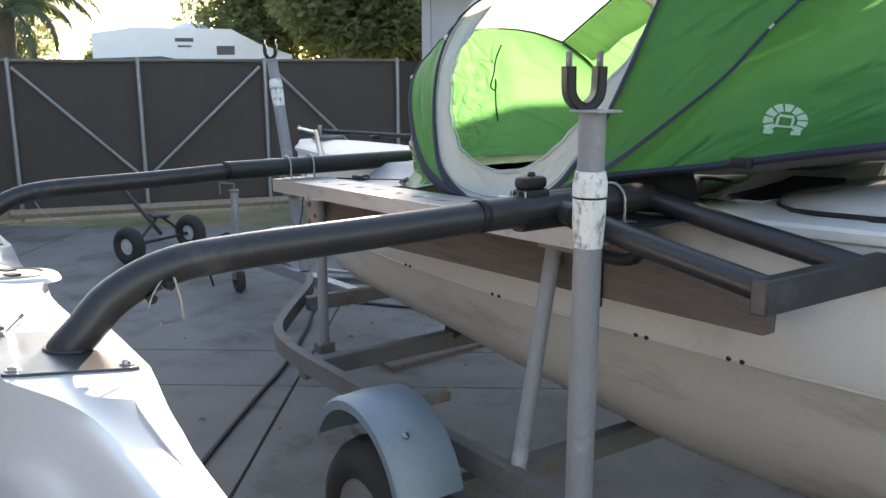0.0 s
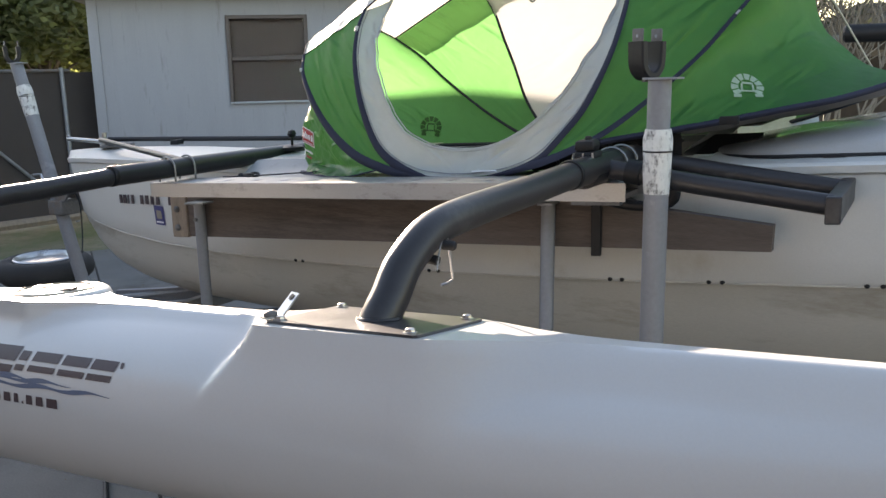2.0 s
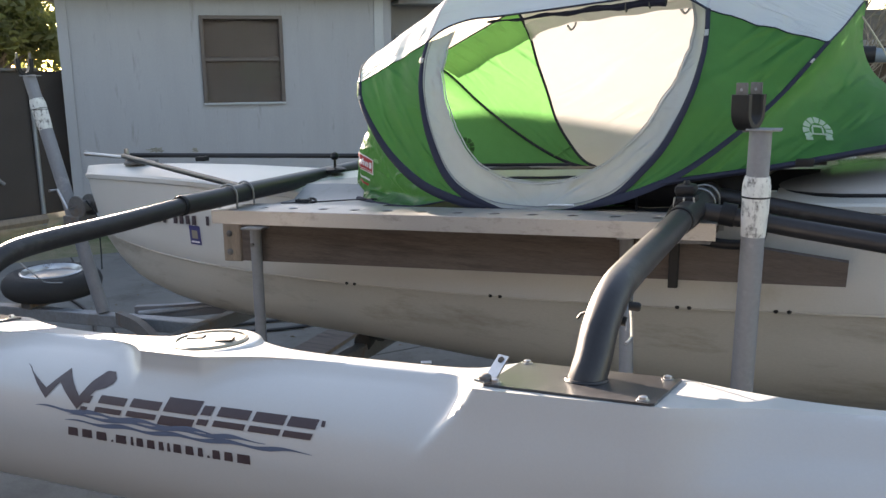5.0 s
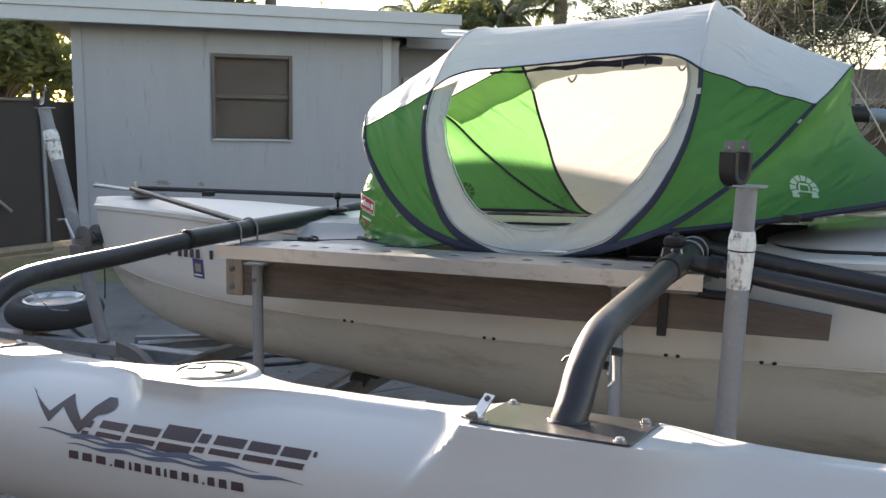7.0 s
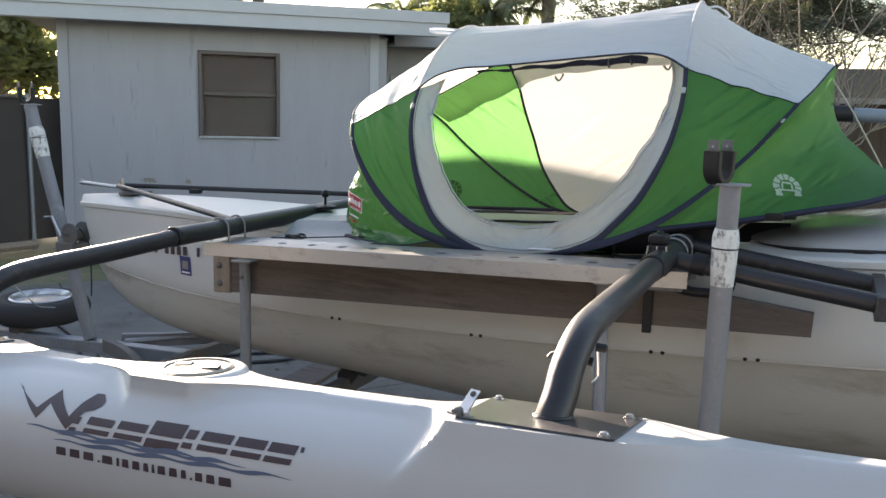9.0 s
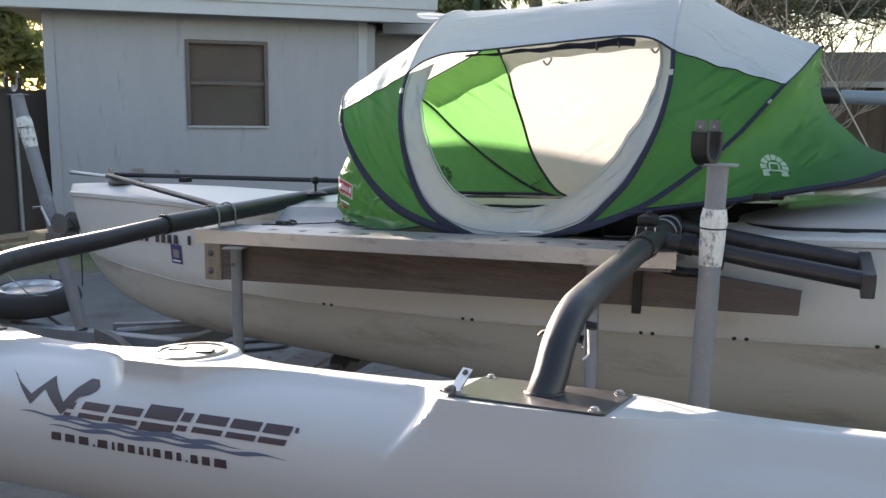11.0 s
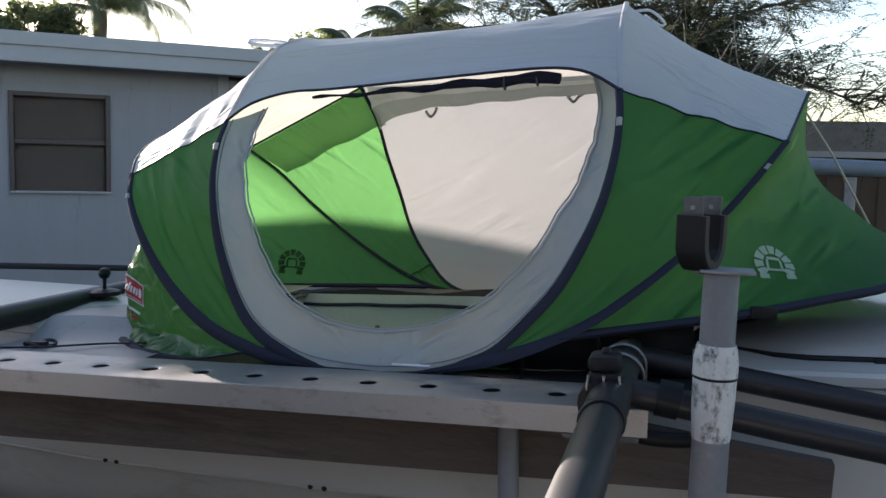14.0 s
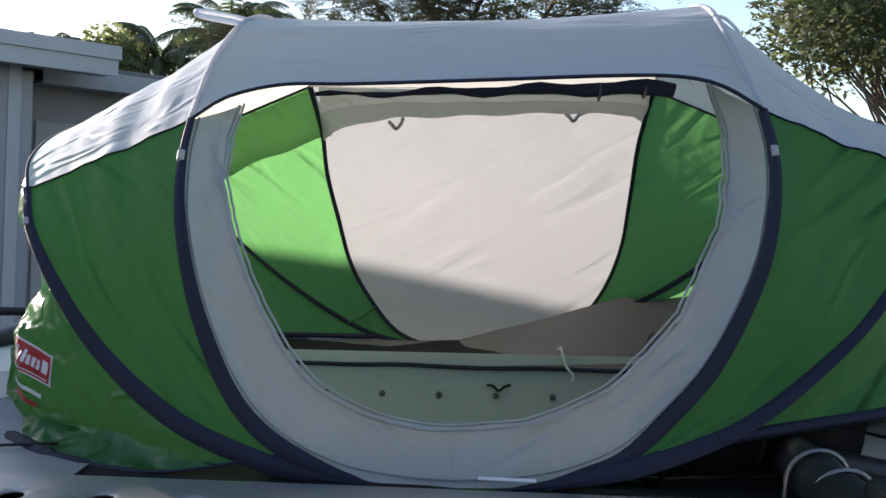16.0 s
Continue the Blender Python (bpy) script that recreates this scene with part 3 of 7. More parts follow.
# ---- boat: main hull ----
YC = 2.2
boat = thing("boat_hull", (-2.0, YC, 0.35), "white plastic trimaran main hull on its trailer", "boat")
HX = [-4.53, -4.40, -4.2, -3.9, -3.6, -3.2, -2.7, -2.0, -1.3, -0.6, 0.2, 0.8]
H_SHEER = [0.02, 0.085, 0.15, 0.215, 0.27, 0.325, 0.385, 0.43, 0.455, 0.47, 0.455, 0.42]
H_SEAM = [0.01, 0.055, 0.11, 0.185, 0.245, 0.305, 0.36, 0.415, 0.44, 0.45, 0.43, 0.39]
Z_SHEER = [1.252, 1.258, 1.258, 1.252, 1.240, 1.215, 1.19, 1.175, 1.175, 1.18, 1.19, 1.2]
Z_SEAM = [0.95, 0.925, 0.90, 0.87, 0.845, 0.825, 0.812, 0.808, 0.814, 0.83, 0.85, 0.87]
Z_KEEL = [0.90, 0.775, 0.68, 0.60, 0.55, 0.52, 0.49, 0.425, 0.365, 0.385, 0.45, 0.50]


def hull_at(x):
    return [float(np.interp(x, HX, q)) for q in (H_SHEER, H_SEAM, Z_SHEER, Z_SEAM, Z_KEEL)]


STA = [-4.53 + 5.33 * (i / 60) ** 1.15 for i in range(61)]


def hull_strip(fn, sign, xs=STA):
    return [[Vector((x, YC + sign * b, z)) for b, z in fn(x)] for x in xs]


def topside(x):
    bs, bm_, zs, zm, zk = hull_at(x)
    return [(bm_ + 0.004, zm), (bm_ + 0.012, zm + 0.012), (bm_ + 0.25 * (bs - bm_) + 0.008, zm + 0.08), (bm_ + 0.6 * (bs - bm_) + 0.01, zm + 0.2), (bs, zs - 0.035), (bs + 0.012, zs - 0.028), (bs + 0.014, zs - 0.008), (bs + 0.002, zs)]


def bottom(x):
    bs, bm_, zs, zm, zk = hull_at(x)
    h = zm - zk
    return [(bm_ + 0.004, zm), (bm_ * 0.985, zm - 0.02), (bm_ * 0.955, zm - 0.26 * h), (bm_ * 0.88, zm - 0.50 * h), (bm_ * 0.74, zm - 0.71 * h), (bm_ * 0.53, zm - 0.87 * h), (bm_ * 0.28, zm - 0.965 * h), (0.0, zk)]


def joined(a, b):
    bm = bmesh.new()
    for rows in (a, b):
        bridge(bm, [[bm.verts.new(p) for p in r] for r in rows], closed=False, caps=False)
    bmesh.ops.remove_doubles(bm, verts=bm.verts, dist=0.0006)
    return bm


upper_hull = part("upper_hull", joined(hull_strip(topside, -1), hull_strip(topside, 1)), M_HULL, boat, "smooth white upper hull", boat=True)
part("hull_bottom", joined(hull_strip(bottom, -1), hull_strip(bottom, 1)), M_HULL_LOW, boat, "cream lower hull below the seam", boat=True)
for s in (-1, 1):
    part("seam", pipe([(x, YC + s * (hull_at(x)[1] + 0.004), hull_at(x)[3] - 0.002) for x in STA[3::2]], 0.0045, 6), M_HULL_LOW, boat, boat=True)
part("transom", extrude_xz([(0, 0.56), (0.0, 1.2), (0.02, 1.2), (0.02, 0.56)], YC - 0.38, YC + 0.38, Matrix.Translation((0.795, 0, 0))), M_HULL, boat, smooth=False, boat=True)
COCK = (-2.46, -1.08, 1.87, 2.56)        # the open cockpit


def deck_rows(xs, ya, yb, n=9):
    out = []
    for x in xs:
        bs, _, zs, _, _ = hull_at(x)
        lo = YC - bs if ya is None else ya
        hi = YC + bs if yb is None else yb
        out.append([Vector((x, lo + (hi - lo) * k / n, zs + 0.035 * (1 - min(1, abs(lo + (hi - lo) * k / n - YC) / max(bs, 0.01)) ** 2))) for k in range(n + 1)])
    return out


fore = [x for x in STA if x < COCK[0]] + [COCK[0]]
aft = [COCK[1]] + [x for x in STA if x > COCK[1]]
mid = [COCK[0] + (COCK[1] - COCK[0]) * k / 10 for k in range(11)]
deck = part("deck", patch(deck_rows(fore, None, None)), M_HULL, boat, "white crowned foredeck", boat=True)
part("deck", patch(deck_rows(aft, None, None)), M_HULL, boat, boat=True)
part("deck", patch(deck_rows(mid, None, COCK[2], 3)), M_HULL, boat, boat=True)
part("deck", patch(deck_rows(mid, COCK[3], None, 3)), M_HULL, boat, boat=True)
well = bmesh.new()
top_ring = spline([(COCK[0], COCK[2], 0), (-1.77, COCK[2] - 0.0, 0), (COCK[1], COCK[2], 0)], 12) + spline([(COCK[1], COCK[3], 0), (-1.77, COCK[3], 0), (COCK[0], COCK[3], 0)], 12)
rings = []
for z, k in ((1.20, 1.0), (1.17, 0.985), (0.95, 0.95), (0.78, 0.90), (0.77, 0.80)):
    rings.append([well.verts.new(Vector((-1.77 + (p.x + 1.77) * k, 2.215 + (p.y - 2.215) * k, z))) for p in top_ring])
bridge(well, rings, caps=False)
well.faces.new(rings[-1])
part("cockpit", well, M_COCKPIT, boat, "pale grey-green moulded cockpit well", boat=True)
for k in range(7):
    x = -2.165 + 0.153 * k
    part("bolt", lathe([(0.009, 0.0), (0.009, -0.004), (0.005, -0.007), (0, -0.007)], (x, 2.546, 1.088), (0, 1, 0), 10), M_GALVD, boat, boat=True)
part("eye_strap", pipe(spline([(-1.73, 2.545, 1.118), (-1.715, 2.53, 1.118), (-1.70, 2.53, 1.106), (-1.685, 2.53, 1.118), (-1.67, 2.545, 1.118)], 14), 0.004, 8), M_BLACKPL, boat, boat=True)
for x in (-2.70, -2.035, -1.342, -1.03, -0.60, -0.15):
    for dx in (-0.02, 0.02):
        _, bm_, _, zm, _ = hull_at(x + dx)
        part("rivet", lathe([(0.008, 0.004), (0.008, -0.004), (0.005, -0.008), (0, -0.009)], (x + dx, YC - bm_ - 0.004, zm + 0.003), (0, 1, 0), 8), M_BLACKPL, boat, boat=True)
# Black disc on the hull in place of a drain opening's darkness.
part("drain_hole", lathe([(0.011, 0.004), (0.011, -0.003), (0.006, -0.004), (0, 0.002)], (-0.822, YC - 0.452, 0.952), (0, 1, 0), 12), M_BLACKPL, boat, boat=True)
# registration marks as plain bars, and the sticker
for k, (dx, w) in enumerate(((0.0, 0.03), (0.04, 0.03), (0.08, 0.012), (0.11, 0.026), (0.19, 0.03), (0.235, 0.03), (0.28, 0.03), (0.325, 0.03), (0.42, 0.022))):
    x = -3.93 + dx
    bs, bm_, zs, zm, _ = hull_at(x)
    bar = block(x, x + w * 0.8, -0.002, 0.001, 1.030, 1.072, 0, None)
    bar.transform(Matrix.Translation((0, YC - (bm_ + 0.62 * (bs - bm_)) - 0.0145, 0)) @ Matrix.Translation((x, 0, 0)) @ Matrix.Rotation(radians(-9.5), 4, 'Z') @ Matrix.Translation((-x, 0, 0)))
    part("registration_bar", bar, M_MAROON, boat, smooth=False, boat=True)
HULL_SKIN = BVHTree.FromPolygons([v.co + upper_hull.parent.location for v in upper_hull.data.vertices], [p.vertices for p in upper_hull.data.polygons])


def on_hull(x0, x1, z0, z1, lift, nx=5, nz=5):
    """A flat decal laid on the near side of the upper hull."""
    bm = bmesh.new()
    g = []
    for j in range(nz + 1):
        row = []
        for i in range(nx + 1):
            p = Vector((x0 + (x1 - x0) * i / nx, 1.2, z0 + (z1 - z0) * j / nz))
            hit = HULL_SKIN.ray_cast(p, Vector((0, 1, 0)), 1.2)
            row.append(bm.verts.new((hit[0] if hit[0] is not None else p) - Vector((0, lift, 0))))
        g.append(row)
    for j in range(nz):
        for i in range(nx):
            bm.faces.new((g[j][i], g[j][i + 1], g[j + 1][i + 1], g[j + 1][i]))
    return bm


sticker = part("sticker", on_hull(-3.638, -3.562, 0.848, 0.940, 0.003), M_STICKER, boat, "small square indigo decal")
part("print", on_hull(-3.620, -3.580, 0.878, 0.918, 0.005), M_GOLD, sticker)
part("print_bar", on_hull(-3.628, -3.572, 0.858, 0.866, 0.005, 4, 1), M_WHITE, sticker)
# the stem rakes back towards the keel
for ob in list(boat.children):
    o = boat.location
    for v in ob.data.vertices:
        x = v.co.x + o.x
        if x < -3.8:
            f = min(1.0, (-3.8 - x) / 0.73) ** 2
            w = v.co.z + o.z - 0.053 * (x + 2)
            v.co.x += f * 0.27 * max(0.0, 1.25 - w)
# aft hatch dome
dome_rows = []
for i in range(25):
    x = -1.16 + i * 0.068
    k = 1 - max(0, (0.30 - (x + 1.16)) / 0.30) ** 2.4
    w, h = 0.12 + 0.27 * k, 0.022 + 0.106 * (1 - math.exp(-((x + 1.16) / 0.48) ** 1.35))
    dome_rows.append([Vector((x, YC + 0.0 - w * math.cos(math.pi * j / 20), 1.195 + h * math.sin(math.pi * j / 20) ** 0.75)) for j in range(21)])
dome = part("aft_hatch", patch(dome_rows), M_DOME, boat, "domed glossy pale grey aft hatch cover", boat=True)
part("gasket", pipe([dome_rows[i][0] + Vector((0, -0.006, -0.004)) for i in range(25)], 0.007, 8), M_BLACKPL, dome, "black rubber gasket", boat=True)
part("latch", block(-0.76, -0.70, YC - 0.41, YC - 0.38, 1.178, 1.196, 0.004), M_BLACKPL, dome, boat=True)
part("bow_plate", lathe([(0.085, 0), (0.085, 0.012), (0.07, 0.02), (0.0, 0.022)], (-4.15, YC - 0.01, 1.294)), M_GALVD, boat, "round dark deck fitting", boat=True)


# ---- crossbeams (akas) ----
AY, AYZ = 1.18, 1.21


def aka(name, x, label, r_out, r_in, join, z_in, z_out):
    a = thing(name, up(x, 0.29, 1.085), label, "crossbeam", "crossbeams")
    xf = x if x > -2 else x + 0.03          # the foot of the fore beam stands a little aft of its tube
    line = spline([(xf - 0.003, 0.284, 1.050), (xf - 0.002, 0.292, 1.072), (xf + 0.001, 0.325, z_out - 0.099), (xf, 0.371, z_out - 0.053), (0.5 * (x + xf), 0.46, z_out - 0.013), (x, 0.589, z_out), (x, 0.915, z_out + 0.006), (x, join + 0.05, z_in)], 40)
    part("outer_tube", pipe(line, r_out, 20), M_BLACK, a, "bent black aluminium tube", boat=True)
    part("inner_tube", pipe([(x, join, z_in), (x, 2.0, z_in), (x, 3.25, z_in)], r_in, 20), M_BLACK, a, "straight black sleeve tube", boat=True)
    part("collar", lathe([(r_out - 0.002, -0.012), (r_in, -0.012), (r_in + 0.0015, -0.008), (r_in + 0.0015, 0.006), (r_in, 0.008)], (x, join, z_in), (0, 1, 0), 20), M_BLACKPL, a, boat=True)
    tilt = lambda y, z=0.0: 1.0885 + z - 0.125 * (y - 0.188)      # noqa: E731
    slab = bmesh.new()
    top, low = ([slab.verts.new((xf + dx, y, tilt(y, z))) for dx, y in ((-0.157, 0.194), (0.132, 0.179), (0.139, 0.184), (0.150, 0.368), (0.145, 0.374), (-0.160, 0.394))] for z in (0.0, -0.006))
    bridge(slab, [low, top])
    plate = part("plate", slab, M_PLATE, a, "flat black mounting plate", smooth=False, boat=True)
    for dx, dy in ((-0.141, 0.209), (0.118, 0.197), (0.127, 0.359), (-0.143, 0.381)):
        part("bolt", lathe([(0.0115, 0), (0.0115, 0.0015), (0.008, 0.002), (0.0075, 0.006), (0.005, 0.0075), (0, 0.0075)], (xf + dx, dy, tilt(dy)), (0, 0.12, 1), 8), M_STEEL, plate, boat=True)
    part("weld", torus((xf - 0.002, 0.2935, tilt(0.2935, 0.001)), (0, 0.125, 1), r_out + 0.001, 0.004, 24, 6), M_BLACK, plate, boat=True)
    return a


fwd_aka = aka("fore_crossbeam", -2.985, "black bent tube crossbeam joining float and hull near the bow", 0.031, 0.036, 1.19, 1.236, 1.218)
aft_aka = aka("aft_crossbeam", -1.266, "black bent tube crossbeam joining float and hull near the cockpit", 0.034, 0.037, 1.15, 1.217, 1.205)
tab = bmesh.new()
for q0, q1 in (((-1.432, 0.196, 1.0905), (-1.420, 0.224, 1.0900)), ((-1.420, 0.224, 1.0900), (-1.408, 0.254, 1.121))):
    a, b = Vector(q0), Vector(q1)
    d = (b - a).normalized()
    sd = Vector((d.y, -d.x, 0)).normalized()
    n = sd.cross(d).normalized()
    bridge(tab, [[tab.verts.new(e + sd * i * 0.0125 + n * j * 0.0016) for i, j in ((-1, -1), (1, -1), (1, 1), (-1, 1))] for e in (a, b)])
part("hook_tab", tab, M_STEEL, aft_aka, "bent stainless tab", smooth=False, boat=True)
# Solid black disc stands for the dark of the tab's hole.
part("tab_hole", lathe([(0.006, -0.003), (0.006, 0.003), (0, 0.003)], (-1.4105, 0.2475, 1.1145), (-0.28, -0.66, 0.69), 12), M_BLACKPL, aft_aka, boat=True)
part("tab_bolt", lathe([(0.012, 0), (0.011, 0.006), (0.006, 0.009), (0, 0.009)], (-1.426, 0.208, 1.092), (0, 0, 1), 10), M_GALVD, aft_aka, boat=True)
part("pin_lug", lathe([(0.009, 0), (0.009, 0.034), (0.006, 0.038), (0, 0.038)], (-1.25, 0.455, 1.172), (1, 0.1, -0.1), 12), M_BLACKPL, aft_aka, boat=True)
part("pin_lug", lathe([(0.009, 0), (0.009, 0.018), (0.0, 0.02)], (-1.25, 0.43, 1.150), (1, 0.0, -0.2), 12), M_BLACKPL, aft_aka, boat=True)
part("pin_wire", pipe(spline([(-1.242, 0.472, 1.182), (-1.236, 0.452, 1.180), (-1.232, 0.432, 1.156), (-1.230, 0.421, 1.132)], 16), 0.0017, 6), M_GALV, aft_aka, "thin wire keeper on the safety pin", boat=True)
part("safety_pin", pipe([(-1.236, 0.470, 1.180), (-1.234, 0.478, 1.140), (-1.233, 0.482, 1.102), (-1.234, 0.462, 1.099), (-1.235, 0.442, 1.100)], 0.0026, 6), M_STEEL, aft_aka, "bent steel safety pin through the tube", boat=True)
part("pin_tab", pipe([(-1.295, 0.43, 1.165), (-1.318, 0.425, 1.158), (-1.324, 0.425, 1.150)], 0.006, 8, flat=0.5), M_BLACKPL, aft_aka, boat=True)
for x in (-2.985,):
    part("pin_ring", pipe(spline([(x + 0.03, 0.5, 1.18), (x + 0.06, 0.52, 1.14), (x + 0.05, 0.56, 1.11), (x + 0.07, 0.6, 1.10)], 14), 0.0018, 6), M_GALV, fwd_aka, boat=True)

# clamp casting on the aft beam, and the small ball fitting on the fore beam
part("clamp", block(-1.306, -1.246, 1.265, 1.335, 1.235, 1.266, 0.010), M_BLACKPL, aft_aka, "black moulded clamp block", boat=True)
part("clamp_cap", block(-1.306, -1.250, 1.270, 1.330, 1.264, 1.294, 0.011), M_BLACKPL, aft_aka, "rounded black clamp cap", boat=True)
part("clamp_stud", lathe([(0.009, 0), (0.010, 0.006), (0.007, 0.011), (0, 0.012)], (-1.276, 1.30, 1.292), (0, 0, 1), 12), M_BLACKPL, aft_aka, boat=True)
for dx in (-0.028, 0.0, 0.028):
    part("clamp_edge", pipe([(-1.276 + dx, 1.262, 1.236), (-1.276 + dx * 0.9, 1.262, 1.262)], 0.0028, 6), M_STEEL, aft_aka, "bright steel clamp edge", boat=True)
part("tee_socket", lathe([(0.043, -0.10), (0.045, -0.09), (0.045, 0.09), (0.043, 0.10)], (-1.275, 1.36, 1.212), (0, 1, 0), 20), M_BLACKPL, aft_aka, boat=True)
part("ball_stud", pipe([(-2.937, 2.118, 1.25), (-2.937, 2.118, 1.305)], 0.006, 8), M_BLACKPL, fwd_aka, boat=True)
part("ball", lathe([(0.001, -0.02), (0.014, -0.014), (0.02, 0), (0.014, 0.014), (0.001, 0.02)], (-2.937, 2.118, 1.318), (0, 0, 1), 14), M_BLACKPL, fwd_aka, "small black ball fitting", boat=True)
part("ball_base", lathe([(0.05, 0), (0.05, 0.012), (0.03, 0.02), (0, 0.02)], (-2.937, 2.118, 1.248), (0, 0, 1), 14), M_BLACKPL, fwd_aka, boat=True)


def u_bolt(x, y, r, z, foot, label="bright steel u-bolt over the crossbeam"):
    pts = [(x - r, y, foot), (x - r, y, z)] + [(x - r * math.cos(a), y, z + r * math.sin(a)) for a in [math.pi * k / 12 for k in range(1, 12)]] + [(x + r, y, z), (x + r, y, foot)]
    return solid("u_bolt", pipe(pts, 0.0040, 8), M_STEELD, label, "u-bolt", "u-bolts on the rail", boat=True)


u_bolt(-2.985, 1.44, 0.042, 1.236, 1.168)
u_bolt(-2.985, 1.54, 0.042, 1.236, 1.168)
u_bolt(-1.266, 1.455, 0.046, 1.214, 1.168)
u_bolt(-1.266, 1.545, 0.046, 1.214, 1.168)

# aft frame: two black tubes and a box beam
aft_frame = thing("stern_platform", up(-0.7, 1.5, 1.08), "black tube platform frame ending in a square beam beside the hull", "platform")
for y in (1.365, 1.665):
    part("tube", pipe([(-1.25, y, 1.212), (-1.0, y, 1.165), (-0.69, y, 1.113)], 0.026, 16), M_BLACK, aft_frame, boat=True)
part("box_beam", block(-0.703, -0.667, 1.335, 1.785, 1.070, 1.137, 0.004), M_BLACK, aft_frame, "square black end beam", smooth=False, boat=True)
part("beam_foot", block(-0.74, -0.70, 1.735, 1.785, 1.106, 1.142, 0.004), M_BLACKPL, aft_frame, smooth=False, boat=True)
part("clamp_band", lathe([(0.031, -0.02), (0.033, -0.02), (0.033, 0.02), (0.031, 0.02)], (-1.17, 1.365, 1.2), (1, 0, -0.18), 16), M_BLACKPL, aft_frame, boat=True)
lower = solid("lower_bracket", pipe(spline([(-1.275, 1.46, 1.112), (-1.20, 1.46, 1.098), (-1.13, 1.46, 1.098), (-1.09, 1.46, 1.115), (-1.088, 1.46, 1.16)], 16), 0.015, 10), M_BLACKPL, "black curved bracket under the rail end", "bracket", boat=True)

# bow struts
struts = thing("bow_strut_frame", up(-4.3, YC, 1.3), "pair of slim black struts from stem to fore crossbeam", "strut")
part("strut", pipe([(-4.25, 2.17, 1.335), (-2.98, 1.60, 1.235)], 0.013, 10), M_BLACK, struts, boat=True)
part("strut", pipe([(-4.25, 2.22, 1.335), (-2.98, 2.78, 1.255)], 0.013, 10), M_BLACK, struts, boat=True)
part("stem_fitting", pipe([(-4.55, 2.20, 1.35), (-4.25, 2.195, 1.322)], 0.011, 10), M_STEEL, struts, "bright steel stem fitting", boat=True)
part("shackle", torus((-4.545, 2.20, 1.352), (0, 1, 0), 0.012, 0.005, 14, 6), M_STEEL, struts, boat=True)
part("pivot", lathe([(0.012, -0.03), (0.012, 0.03)], (-4.25, 2.195, 1.34), (0, 0, 1), 10), M_STEEL, struts, boat=True)
part("strut_clip", block(-3.92, -3.86, 2.33, 2.37, 1.285, 1.31, 0.004), M_BLACKPL, struts, boat=True)

# trampoline
tramp = thing("trampoline", up(-2.1, 1.7, 1.17), "black mesh trampoline laced between crossbeams", "trampoline")
for ya, yb in ((1.575, 1.86), (2.57, 3.1)):
    part("mesh", patch([[Vector(((-2.42 if ya < 2 else -2.92) + (1.10 if ya < 2 else 1.60) * i / 16, ya + (yb - ya) * j / 4, 1.172 + (0.012 if ya > 2 else 0) + 0.004 * math.sin(i * 1.1 + j))) for i in range(17)] for j in range(5)]), M_TRAMP, tramp, boat=True)
part("fore_panel", patch([[Vector((-2.92 + 0.51 * i / 8, 1.575 + 0.29 * j / 6, 1.176 + 0.05 * max(0, j - 4) / 2 + 0.002 * math.sin(i * 0.9 + j))) for i in range(9)] for j in range(7)]), M_PANELG, tramp, "grey fore panel", boat=True)
part("fore_panel", patch([[Vector((-2.92 + 0.5 * i / 8, 1.865 + 0.705 * j / 6, 1.227)) for i in range(9)] for j in range(7)]), M_PANELG, tramp, boat=True)
part("panel_line", pipe(spline([(-2.86, 1.60, 1.185), (-2.74, 1.64, 1.184), (-2.62, 1.70, 1.184), (-2.50, 1.72, 1.186)], 16), 0.0028, 6), M_BLACKPL, tramp, "thin dark lashing line", boat=True)
part("cleat", block(-2.835, -2.765, 1.655, 1.675, 1.178, 1.192, 0.004), M_BLACKPL, tramp, "small black cleat", boat=True)
# Next three black sheets are added to darken the shaded gap under the tent.
part("mesh", patch([[Vector((-1.33 + 0.22 * i / 6, 1.50 + 0.36 * j / 4, 1.168 + 0.004 * math.sin(i + j))) for i in range(7)] for j in range(5)]), M_TRAMP, tramp, boat=True)
part("mesh", patch([[Vector((-1.36 + 0.40 * i / 6, 1.885 + 0.05 * math.sin(j * 0.8) * (j / 3) + 0.12 * j / 3, 1.175 + 0.075 * j / 3)) for i in range(7)] for j in range(4)]), M_TRAMP, tramp, "black mesh sheet added to darken the shaded aft deck", boat=True)
part("mesh", patch([[Vector((-1.46 + 0.16 * i / 6, 1.84 + 0.06 * j / 4 + 0.006 * math.sin(i * 1.3 + j), 1.172 + 0.105 * j / 4)) for i in range(7)] for j in range(5)]), M_TRAMP, tramp, boat=True)
part("lacing_loop", torus((-2.80, 1.66, 1.185), (0.3, 0.2, 1), 0.018, 0.005, 16, 6), M_BLACKPL, tramp, boat=True)
part("lacing_loop", torus((-2.77, 1.68, 1.185), (0.3, -0.2, 1), 0.016, 0.005, 16, 6), M_BLACKPL, tramp, boat=True)


# ---- perforated aluminium rail, plank and legs ----
rail = thing("perforated_rail", up(-2.1, 1.49, 1.11), "long aluminium channel rail with a row of round holes", "rail")
def rail_lean(bm):
    for v in bm.verts:
        v.co.z += 0.011 * (-1.38 - v.co.x)
    return bm


RY0, RY1, RZ = 1.398, 1.575, 1.170
HOLES = [-1.385 - 0.134 * i for i in range(12)]


